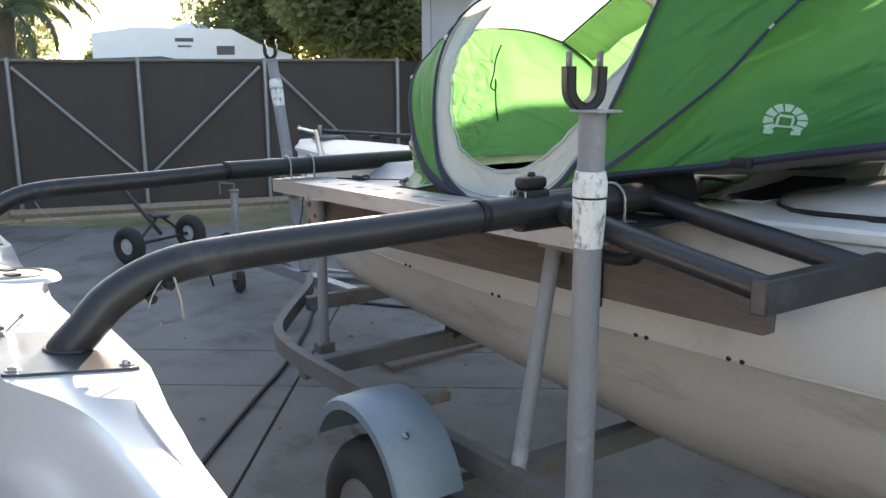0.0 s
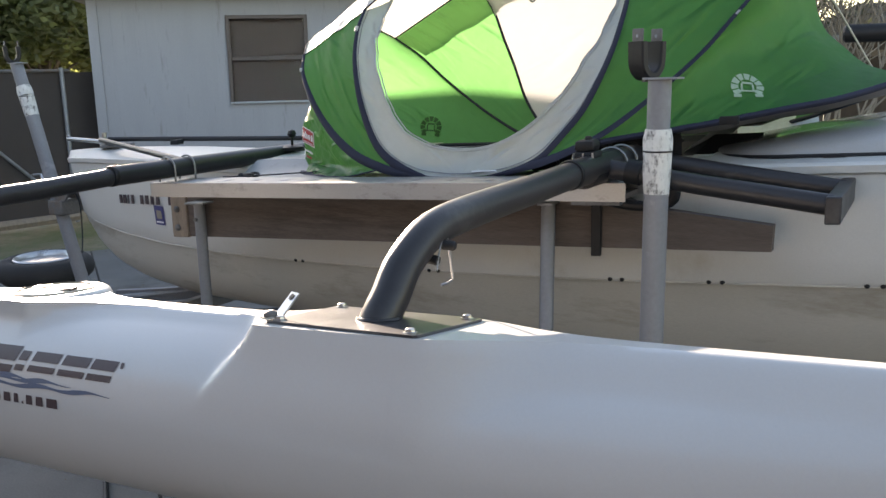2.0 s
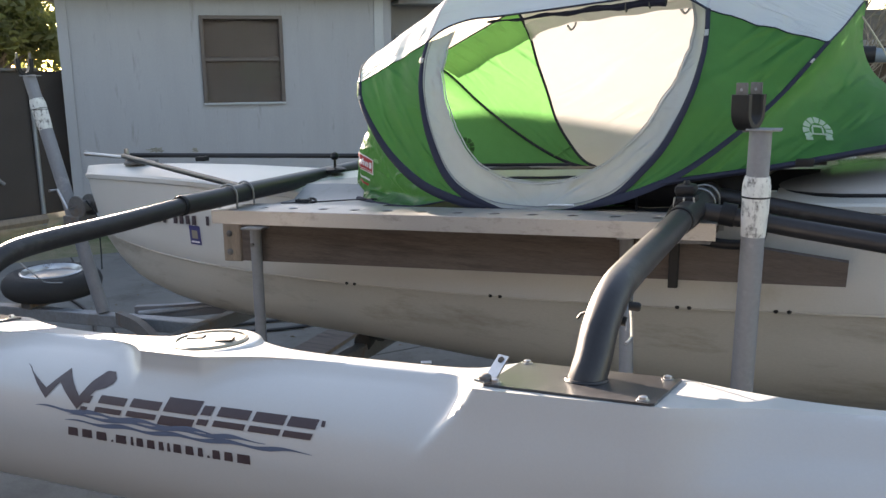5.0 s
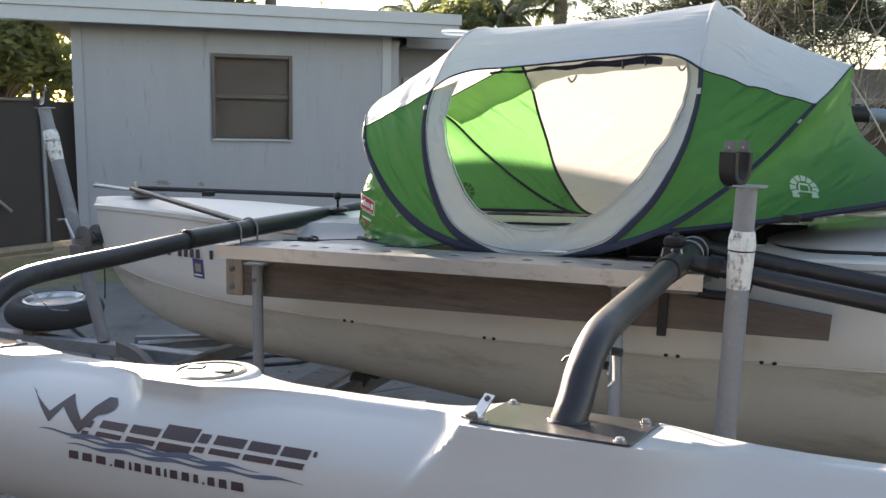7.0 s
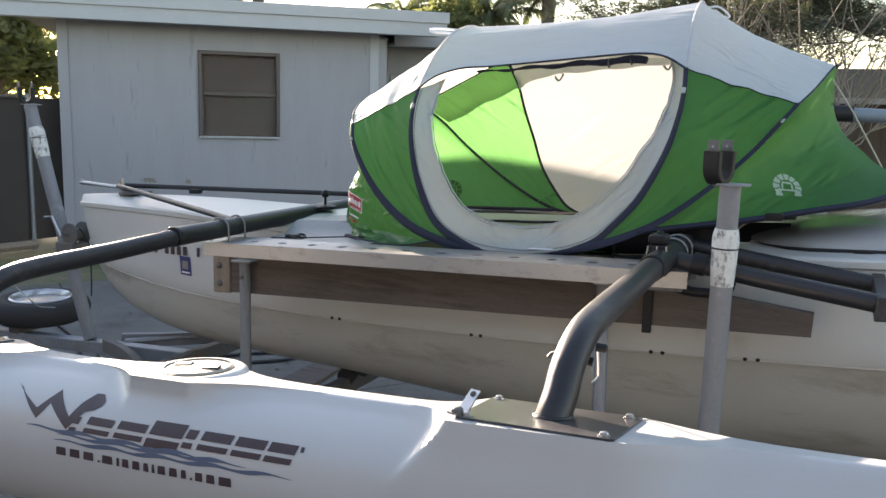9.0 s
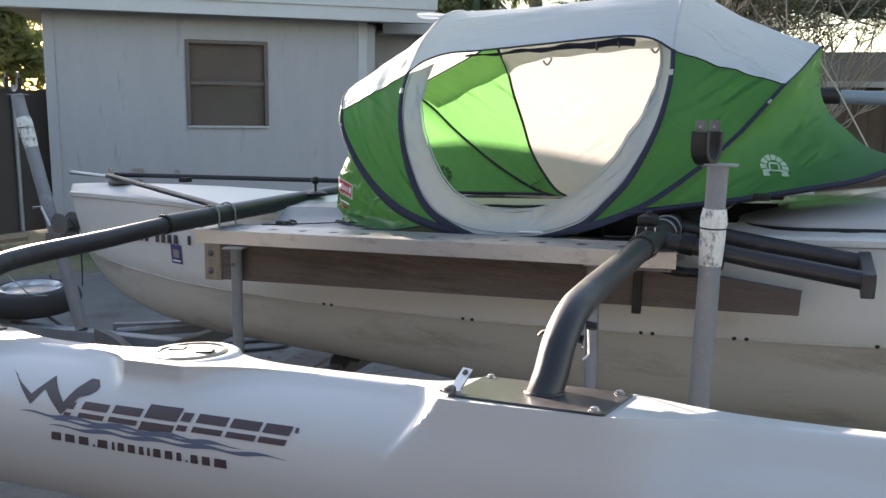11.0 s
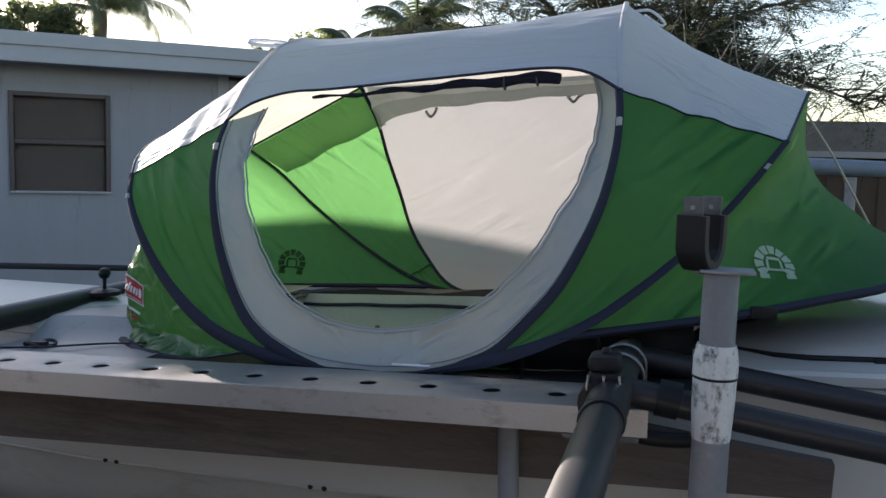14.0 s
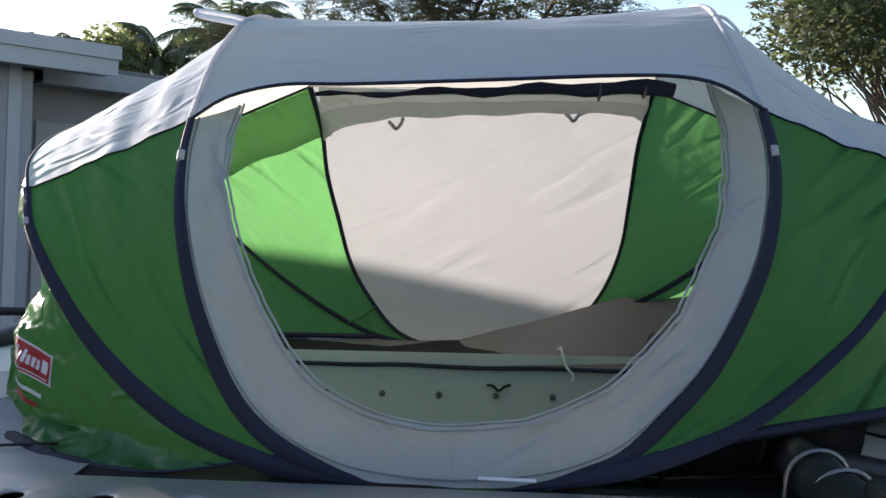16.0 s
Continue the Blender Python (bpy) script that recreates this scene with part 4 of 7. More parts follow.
def holed(x0, x1, y0, y1, cx, cy, r, z, t, bm, n=20):
    def sq(a):
        c, s = math.cos(a), math.sin(a)
        kx = ((x1 - cx) if c > 0 else (cx - x0)) / max(abs(c), 1e-6)
        ky = ((y1 - cy) if s > 0 else (cy - y0)) / max(abs(s), 1e-6)
        k = min(kx, ky)
        return cx + c * k, cy + s * k
    angs = sorted({2 * math.pi * i / n for i in range(n)} | {math.atan2(yy - cy, xx - cx) % (2 * math.pi) for xx in (x0, x1) for yy in (y0, y1)})
    o = [bm.verts.new((*sq(a), z)) for a in angs]
    i1 = [bm.verts.new((cx + (r + 0.012) * math.cos(a), cy + (r + 0.012) * math.sin(a), z)) for a in angs]
    i2 = [bm.verts.new((cx + (r + 0.003) * math.cos(a), cy + (r + 0.003) * math.sin(a), z - 0.002)) for a in angs]
    i3 = [bm.verts.new((cx + r * math.cos(a), cy + r * math.sin(a), z - 0.0035)) for a in angs]
    i4 = [bm.verts.new((cx + r * math.cos(a), cy + r * math.sin(a), z - t)) for a in angs]
    bridge(bm, [o, i1, i2, i3, i4], caps=False)


top = bmesh.new()
edges_x = [-1.205] + [(HOLES[i] + HOLES[i + 1]) / 2 for i in range(11)] + [-3.035]
for i, hx in enumerate(HOLES):
    holed(edges_x[i + 1], edges_x[i], RY0 + 0.004, RY1, hx, 1.487, 0.0185, RZ, 0.0055, top)
bmesh.ops.remove_doubles(top, verts=top.verts, dist=0.0004)
part("rail_top", rail_lean(top), M_ALU, rail, boat=True)
part("rail_front", rail_lean(extrude_xz([(-3.035, RZ - 0.052), (-1.205, RZ - 0.052), (-1.205, RZ - 0.001), (-3.035, RZ - 0.001)], RY0, RY0 + 0.004)), M_ALU, rail, smooth=False, boat=True)
part("rail_lip", rail_lean(pipe([(-3.035, RY0 + 0.004, RZ - 0.004), (-1.205, RY0 + 0.004, RZ - 0.004)], 0.004, 8)), M_ALU, rail, boat=True)
part("rail_back", rail_lean(extrude_xz([(-3.035, RZ - 0.052), (-1.205, RZ - 0.052), (-1.205, RZ - 0.001), (-3.035, RZ - 0.001)], RY1 - 0.004, RY1)), M_ALU, rail, smooth=False, boat=True)
# Brown slab added inside the channel, so the holes look dark.
part("timber_core", rail_lean(block(-3.02, -1.22, RY0 + 0.008, RY1 - 0.008, RZ - 0.052, RZ - 0.036)), M_WOOD, rail, "brown wood slab added inside to darken the rail's holes", smooth=False, boat=True)
part("splice_plate", rail_lean(block(-1.36, -1.22, RY0 - 0.002, RY0 + 0.03, RZ - 0.062, RZ - 0.053)), M_GALVD, rail, smooth=False, boat=True)

plank = solid("plank", extrude_xz([(-3.06, 0.949), (-0.855, 0.949), (-0.853, 1.022), (-1.22, 1.075), (-1.3, 1.116), (-3.06, 1.116)], 1.600, 1.640), M_WOOD, "grey-brown weathered plank on edge under the rail", "plank", smooth=False, boat=True)
blk = thing("end_block", up(-3.1, 1.65, 0.94), "tan bolted wooden block at the plank end", "block")
part("block", block(-3.15, -3.062, 1.592, 1.66, 0.945, 1.112, 0.006), M_WOODL, blk, smooth=False, boat=True)
for z in (0.985, 1.06):
    part("bolt", lathe([(0.014, 0), (0.014, -0.004), (0.008, -0.010), (0, -0.011)], (-3.115, 1.592, z), (0, 1, 0), 8), M_GALVD, blk, boat=True)
    part("bolt", lathe([(0.014, 0), (0.014, -0.004), (0.008, -0.010), (0, -0.011)], (-3.15, 1.625, z), (1, 0, 0), 8), M_GALVD, blk, boat=True)
solid("strap", block(-1.367, -1.337, 1.582, 1.598, 0.925, 1.116, 0.003), M_BLACKPL, "black strap hanging over the plank", "strap", smooth=False, boat=True)

# ---- trailer ----
trailer = thing("boat_trailer", (-2.0, YC, 0.0), "galvanised boat trailer with bent side rails and grey fenders", "trailer")
side = spline([(-4.35, 2.14, 0.47), (-4.05, 2.0, 0.47), (-3.55, 1.66, 0.47), (-3.25, 1.48, 0.47), (-2.9, 1.40, 0.47), (-2.3, 1.385, 0.47), (-1.0, 1.38, 0.46), (0.6, 1.38, 0.46)], 60)


def bar_along(pts, w, h):
    bm = bmesh.new()
    rings = []
    for i, p in enumerate(pts):
        d = (pts[min(i + 1, len(pts) - 1)] - pts[max(i - 1, 0)])
        d.z = 0
        d.normalize()
        s = Vector((-d.y, d.x, 0))
        rings.append([bm.verts.new(p + s * a + Vector((0, 0, b))) for a, b in ((-w, -h), (w, -h), (w, h), (-w, h))])
    bridge(bm, rings)
    return bm


part("side_rail", bar_along(side, 0.02, 0.035), M_GALVD, trailer, "bent grey steel side rail", boat=True)
part("side_rail", bar_along([Vector((p.x, 2 * YC - p.y, p.z)) for p in side], 0.02, 0.035), M_GREYP, trailer, boat=True)
part("tongue", block(-6.15, -3.78, YC - 0.035, YC + 0.035, 0.40, 0.47, 0.006), M_GALV, trailer, "square galvanised drawbar", smooth=False, boat=True)
part("tongue_brace", pipe([(-4.3, YC + 0.03, 0.47), (-3.7, 2.62, 0.49)], 0.018, 8), M_GALV, trailer, boat=True)
for x, w, z in ((-3.72, 0.03, 0.43), (-2.83, 0.03, 0.38), (-1.66, 0.03, 0.31), (-0.3, 0.03, 0.30)):
    yb = 0.84 if x > -2 else 0.36 if x < -3 else 0.80
    part("cross_member", block(x - w, x + w, YC - yb, YC + yb, z, z + 0.075, 0.006), M_GALVD, trailer, "dark weathered steel cross member", smooth=False, boat=True)
part("keel_roller", lathe([(0.03, -0.08), (0.045, -0.07), (0.03, 0), (0.045, 0.07), (0.03, 0.08)], (-2.83, YC, 0.455), (0, 1, 0), 14), M_RUBBER, trailer, boat=True)
part("keel_roller", lathe([(0.03, -0.08), (0.045, -0.07), (0.03, 0), (0.045, 0.07), (0.03, 0.08)], (-0.3, YC, 0.365), (0, 1, 0), 14), M_RUBBER, trailer, boat=True)
part("axle", pipe([(-1.78, 1.2, 0.30), (-1.78, 3.2, 0.30)], 0.025, 10), M_GALVD, trailer)
for sy in (-1, 1):
    cy = YC + sy * 1.04
    wheel = part("wheel", torus((-1.75, cy, 0.272), (0, 1, 0), 0.20, 0.072, 36, 12, flat=1.1), M_RUBBER, trailer, "black trailer tyre")
    rim_bm = lathe([(0.165, -0.06), (0.15, -0.055), (0.13, -0.02), (0.07, -0.03), (0.045, -0.055), (0.0, -0.06)], (-1.75, cy, 0.272), (0, 1, 0), 24)
    part("rim", rim_bm, M_GALV, wheel, "grey steel rim")
    for k in range(5):
        a = 2 * math.pi * k / 5
        part("lug_nut", lathe([(0.010, 0), (0.010, -0.012), (0, -0.014)], (-1.75 + 0.055 * math.cos(a), cy - 0.045, 0.272 + 0.055 * math.sin(a)), (0, 1, 0), 6), M_GALVD, wheel)
    rows = []
    for k in range(25):
        a = radians(14 + 150 * k / 24)
        rr = 0.262
        c, s = math.cos(a), math.sin(a)
        rows.append([Vector((-1.735 + (rr + e) * c, cy + d, 0.418 + (rr + e) * s)) for d, e in ((-0.10, -0.03), (-0.10, -0.004), (-0.088, 0.005), (0.0, 0.010), (0.088, 0.005), (0.10, -0.004), (0.10, -0.03))])
    part("fender", patch(rows), M_FENDER, trailer, "rounded blue-grey steel fender")
    part("fender_bolt", lathe([(0.010, 0), (0.010, 0.006), (0, 0.008)], (-1.565, cy - 0.03, 0.632), (0.62, 0, 0.78), 8), M_STEEL, trailer)
    part("fender_bracket", block(-1.76, -1.72, min(cy, YC + sy * 0.82), max(cy, YC + sy * 0.82), 0.62, 0.65, 0.004), M_GALVD, trailer, smooth=False)
    part("spring", block(-2.2, -1.36, cy - sy * 0.16 - 0.025, cy - sy * 0.16 + 0.025, 0.36, 0.40, 0.006), M_GALVD, trailer, smooth=False)

for x, y, top_z, fx, fy in ((-2.97, 1.573, 1.085, -2.97, 1.573), (-1.50, 1.572, 1.085, -1.44, 1.40)):
    leg = thing("support_leg", up(x, y, 0.45), "grey steel leg carrying the plank from the trailer", "leg", "legs under the plank")
    part("tube", pipe([(fx, fy, 0.44), (x, y, top_z)], 0.022, 14), M_GREYP, leg, boat=True)
    w = 0.05 if x < -2 else 0.026
    part("top_plate", block(x - w, x + w, y - 0.03, y + 0.03, top_z, top_z + 0.008, 0.002), M_GALV, leg, smooth=False, boat=True)
    part("foot_clamp", block(fx - 0.035, fx + 0.035, fy - 0.035, fy + 0.035, 0.43, 0.475, 0.004), M_GALVD, leg, smooth=False, boat=True)
    part("bolt", lathe([(0.008, -0.03), (0.008, 0.03)], (x, y, top_z - 0.06), (0, 1, 0), 8), M_GALVD, leg, boat=True)

# mast crutches: one aft beside the crossbeam, one on the drawbar
def crutch(name, x, y, z0, z1, r, lean, label):
    c = thing(name, (x, y, z0), label, "mast support", "mast supports")
    lx = lean
    at = lambda z: Vector((x + lx * (z - z0), y, z))      # noqa: E731
    mid_z = z1 - 0.177
    part("lower_tube", pipe([at(z0), at(z1 - 0.28)], r, 20), M_GREYP, c)
    part("painted_sleeve", pipe([at(z1 - 0.285), at(z1 - 0.23), at(mid_z - 0.002)], [r + 0.001, r + 0.004, r + 0.005], 20), M_WHITEPEEL, c, "cracked peeling white paint sleeve")
    part("painted_sleeve", pipe([at(mid_z + 0.002), at(mid_z + 0.03), at(mid_z + 0.055)], [r + 0.006, r + 0.006, r + 0.001], 20), M_WHITEPEEL, c)
    part("wire_band", torus(at(mid_z), (0, 0, 1), r + 0.004, 0.003, 24, 6), M_BLACKPL, c, "black wire wrapped round the joint")
    part("upper_tube", pipe([at(mid_z + 0.05), at(z1)], r - 0.002, 20), M_GREYP, c)
    part("flange", block(-0.035, 0.052, -0.034, 0.034, 0, 0.005, 0.001, Matrix.Translation(at(z1))), M_GALV, c, "flat steel top flange", smooth=False)
    FD, FW = Vector((0.454, 0.891, 0)), Vector((0.891, -0.454, 0))
    fork = bmesh.new()
    pts = [(-0.033, 0.093), (-0.032, 0.05), (-0.028, 0.030), (-0.015, 0.014), (0, 0.008), (0.015, 0.014), (0.028, 0.030), (0.032, 0.05), (0.033, 0.093)]
    pts = [(p.x, p.y) for p in spline([(a, b, 0) for a, b in pts], 32)]
    rings = []
    for i, (a, b) in enumerate(pts):
        p, q = pts[max(i - 1, 0)], pts[min(i + 1, len(pts) - 1)]
        d = Vector((0, q[0] - p[0], q[1] - p[1])).normalized()
        nrm = Vector((0, -d.z, d.y))
        cc = at(z1) + Vector((-0.036, 0.006, b)) + FD * a
        rings.append([fork.verts.new(cc + FW * (u * 0.0265) + (FD * nrm.y + Vector((0, 0, nrm.z))) * v * 0.0105) for u, v in ((-1, -0.6), (-0.85, -1), (0.85, -1), (1, -0.6), (1, 0.6), (0.85, 1), (-0.85, 1), (-1, 0.6))])
    bridge(fork, rings)
    f = part("fork", fork, M_BLACKPL, c, "u-shaped fork sheathed in black rubber")
    for a in (-0.033, 0.033):
        part("fork_tip", block(-0.0175, 0.0175, -0.003, 0.003, 0.088, 0.124, 0.0025, Matrix.Translation(at(z1) + Vector((-0.036, 0.006, 0)) + FD * a) @ Matrix.Rotation(radians(-27), 4, 'Z')), M_GALVD, f, "bare steel tip with a hole")
        part("tip_hole", lathe([(0.0042, -0.0035), (0.0042, 0.0035)], at(z1) + Vector((-0.036, 0.006, 0.106)) + FD * a, FD, 10), M_GALV, f)
    part("fork_nut", lathe([(0.012, -0.012), (0.012, 0.008), (0, 0.01)], at(z1) + Vector((-0.036, 0.006, 0.006)), (0, 0, 1), 6), M_GALVD, f)
    return c


crutch("mast_crutch", -1.104, 1.312, 0.03, 1.483, 0.031, 0.006, "grey steel mast crutch post with a black fork")
crutch("bow_mast_crutch", -4.53, 2.2, 0.34, 1.62, 0.035, -0.30, "leaning pale steel mast crutch on the drawbar")
winch = thing("winch", (-4.62, 2.2, 0.9), "small trailer winch with loose line at the bow", "winch")
part("drum", lathe([(0.06, -0.05), (0.06, -0.04), (0.03, -0.035), (0.03, 0.035), (0.06, 0.04), (0.06, 0.05)], (-4.60, 2.2, 0.93), (0, 1, 0), 18), M_GALVD, winch)
part("bracket", block(-4.70, -4.58, 2.14, 2.26, 0.80, 0.88, 0.006), M_GALVD, winch, smooth=False)
part("crank", pipe([(-4.60, 2.13, 0.93), (-4.60, 2.09, 0.93), (-4.66, 2.09, 1.03), (-4.66, 2.04, 1.03)], 0.008, 8), M_STEEL, winch)
part("line", pipe(spline([(-4.58, 2.2, 0.96), (-4.50, 2.19, 0.88), (-4.46, 2.16, 0.72), (-4.40, 2.1, 0.62)], 18), 0.004, 6), M_BLACKPL, winch)
jack = thing("trailer_jack", (-5.5, 2.12, 0), "steel tongue jack with a small wheel", "jack")
part("jack_tube", pipe([(-5.5, 2.12, 0.12), (-5.5, 2.12, 0.72)], 0.028, 14), M_GALV, jack)
part("jack_cap", pipe([(-5.5, 2.12, 0.72), (-5.5, 2.12, 0.74)], 0.034, 14), M_GALVD, jack)
part("crank", pipe([(-5.5, 2.12, 0.73), (-5.5, 2.12, 0.78), (-5.62, 2.06, 0.78), (-5.62, 2.06, 0.70)], 0.008, 8), M_GALVD, jack)
part("jack_wheel", torus((-5.5, 2.12, 0.085), (0, 1, 0), 0.055, 0.03, 20, 8), M_RUBBER, jack)
part("jack_fork", block(-5.53, -5.47, 2.08, 2.16, 0.10, 0.15, 0.004), M_GALVD, jack, smooth=False)
coupler = solid("coupler", pipe([(-6.15, 2.2, 0.21), (-6.35, 2.2, 0.21), (-6.42, 2.2, 0.20)], [0.04, 0.05, 0.02], 12), M_GALVD, "dark trailer coupler on the drawbar tip", "coupler")
spare = thing("spare_wheel", (-5.10, 2.36, 0.33), "spare trailer wheel lying flat on the drawbar", "wheel")
part("tyre", torus((-5.10, 2.36, 0.415), (0.02, -0.02, 1), 0.205, 0.075, 36, 12, flat=0.95), M_RUBBER, spare)
part("rim", lathe([(0.176, 0.045), (0.176, 0.070), (0.166, 0.076), (0.156, 0.066), (0.146, 0.03), (0.138, -0.045), (0.09, -0.04), (0.07, 0.0), (0.05, 0.0), (0.046, 0.035), (0.0, 0.037)], (-5.10, 2.36, 0.415), (0.02, -0.02, 1), 28), M_STEEL, spare, "galvanised wheel rim")
part("holder", block(-5.14, -5.06, 2.16, 2.5, 0.30, 0.345, 0.004), M_GALVD, spare, smooth=False)
for k in range(2):
    solid("coiled_cable", pipe(spline([(-5.62 + 0.05 * k, 2.1, 0.42), (-5.72, 2.0 - 0.05 * k, 0.34), (-5.66, 2.1, 0.22 + 0.03 * k), (-5.58, 2.2, 0.3), (-5.62, 2.05, 0.40), (-5.75 + 0.03 * k, 1.98, 0.2), (-5.7, 2.0, 0.02)], 40), 0.007, 6), M_BLACKPL, "black trailer lighting cable hanging in loops", "cable")

dolly = thing("boat_dolly", (-7.0, 2.0, 0), "two-wheeled black launching dolly on the concrete", "dolly")
for (x, y) in ((-6.84, 1.70), (-7.16, 2.30)):
    w = part("wheel", torus((x, y, 0.155), (-0.47, 0.88, 0), 0.108, 0.052, 28, 10, flat=1.1), M_RUBBER, dolly, "chunky black tyre")
    part("hub", lathe([(0.075, -0.03), (0.07, -0.032), (0.05, -0.015), (0.02, -0.04), (0, -0.04)], (x, y, 0.155), (-0.47, 0.88, 0), 18), M_FASCIA, w, "pale wheel hub")
part("axle", pipe([(-6.84, 1.70, 0.155), (-7.16, 2.30, 0.155)], 0.014, 8), M_BLACK, dolly)
part("drawbar", pipe([(-7.0, 2.0, 0.2), (-7.5, 1.78, 0.62)], 0.018, 8), M_BLACK, dolly)
part("brace", pipe([(-6.88, 1.78, 0.17), (-7.02, 2.0, 0.36)], 0.012, 8), M_BLACK, dolly)
part("brace", pipe([(-7.12, 2.22, 0.17), (-7.02, 2.0, 0.36)], 0.012, 8), M_BLACK, dolly)
part("cradle", block(-7.10, -6.94, 1.93, 2.07, 0.34, 0.37, 0.01), M_BLACK, dolly, smooth=False)
hose = solid("garden_hose", pipe([Vector((p.x, p.y, 0.012)) for p in spline([(-1.6, 0.35, 0), (-2.3, 0.55, 0), (-2.94, 0.99, 0), (-3.54, 1.48, 0), (-3.88, 1.77, 0), (-4.42, 2.15, 0), (-4.79, 2.38, 0), (-5.5, 2.95, 0), (-6.2, 3.3, 0)], 50)], 0.011, 8), M_BLACKPL, "thin black hose lying on the concrete", "hose")
solid("strap_on_ground", tube(bmesh.new(), [Vector((p.x, p.y, 0.012)) for p in spline([(-4.95, 2.90, 0), (-4.67, 3.0, 0), (-4.42, 3.15, 0), (-4.2, 3.36, 0), (-4.06, 3.42, 0), (-3.97, 3.34, 0), (-4.14, 3.15, 0), (-4.32, 3.02, 0), (-4.66, 2.76, 0), (-4.9, 2.6, 0)], 60)], 0.020, 8, flat=0.35), M_BLACKPL, "loose black strap doubled back on the concrete", "strap")
board = bmesh.new()
bridge(board, [[board.verts.new((x, y, z)) for x, y in ((-3.78, 3.36), (-3.575, 3.34), (-3.49, 2.2), (-3.74, 2.2))] for z in (0.0, 0.022)])
solid("ground_board", board, M_WOOD, "dark flat board lying on the concrete under the bow", "board", smooth=False)
litter = random.Random(5)
lv, lf = [], []
for k in range(700):
    x, y = litter.uniform(-7.5, 0.6), litter.uniform(-1.5, 4.5)
    if litter.random() < 0.55:
        x, y = litter.gauss(-2.4, 0.9), litter.gauss(0.25, 0.35)
    a, L = litter.uniform(0, 6.28), litter.uniform(0.006, 0.022)
    c, s = math.cos(a) * L, math.sin(a) * L
    k0, z = len(lv), 0.004
    lv += [(x - c, y - s, z), (x + s * 0.45, y - c * 0.45, z + L * 0.35), (x + c, y + s, z + L * 0.15), (x - s * 0.45, y + c * 0.45, z + L * 0.3)]
    lf.append((k0, k0 + 1, k0 + 2, k0 + 3))
lm = bpy.data.meshes.new("leaf_litter")
lm.from_pydata(lv, [], lf)
lm.materials.append(material("dead_leaf", (0.13, 0.09, 0.05), 0.9, vary=0.4, scale=3))
tagged(new("leaf_litter", lm), "scattered dry brown leaves and grit on the concrete", "leaves", kind="stuff")
solid("paper_scrap", block(-0.03, 0.03, -0.02, 0.02, 0, 0.004, 0, Matrix.Translation((-2.955, 3.03, 0.001)) @ Matrix.Rotation(0.5, 4, 'Z')), M_WHITE, "small white scrap of paper on concrete", "litter", smooth=False)



# ---- float (ama) ----
ama = thing("outrigger_float", up(-2.0, 0.285, 0.70), "glossy white outrigger float with dark lettering-shaped decal", "float")


AMA_X = [-4.29, -4.1, -3.8, -3.4, -2.9, -2.1, -1.44, -1.1, -0.85, -0.5, 0.0, 0.4, 0.55]
AMA_A = [0.012, 0.06, 0.115, 0.158, 0.180, 0.178, 0.168, 0.155, 0.138, 0.108, 0.07, 0.03, 0.012]
ROUND = 2 / 2.25


def ama_dims(x):
    """Half-width, height of the deck over the middle line, and the middle line's height."""
    k = 1.0
    if x < -3.3:
        k = max(0.0, 1 - ((-3.3 - x) / 1.0) ** 2.2)
    elif x > -0.55:
        k = max(0.0, 1 - ((x + 0.55) / 1.1) ** 2.4)
    a = float(np.interp(x, AMA_X, AMA_A))
    return a, 0.0185 + 0.165 * k ** 0.6, 0.89 + (0.06 * (1 - k) if x < -3 else 0.04 * (1 - k))


def ease(q):
    q = max(0.0, min(1.0, q))
    return q * q * (3 - 2 * q)


def ama_deck(x, a, deep=0.0):
    """Half-width of the flat deck: wide at the plate seats and the hatch, a narrow ridge between them."""
    w = 0.024
    for c in (-1.275, -2.965):
        d = c - 0.16 - 0.8 * deep - x if x < c else x - c - 0.14 - 0.2 * deep
        w = max(w, 0.024 + 0.090 * (1.0 if d < 0 else math.exp(-(d / 0.035) ** 1.2) if x < c else math.exp(-(d / 0.15) ** 1.7)))
    return w * min(1.0, a / 0.165)


def ama_boss(x, a):
    """Half-width of the round boss that carries the hatch."""
    d = abs(x + 2.126) - 0.080
    return (0.024 + 0.076 * (1.0 if d < 0 else math.exp(-(d / (0.075 if x < -2.126 else 0.10)) ** 1.2))) * min(1.0, a / 0.165)


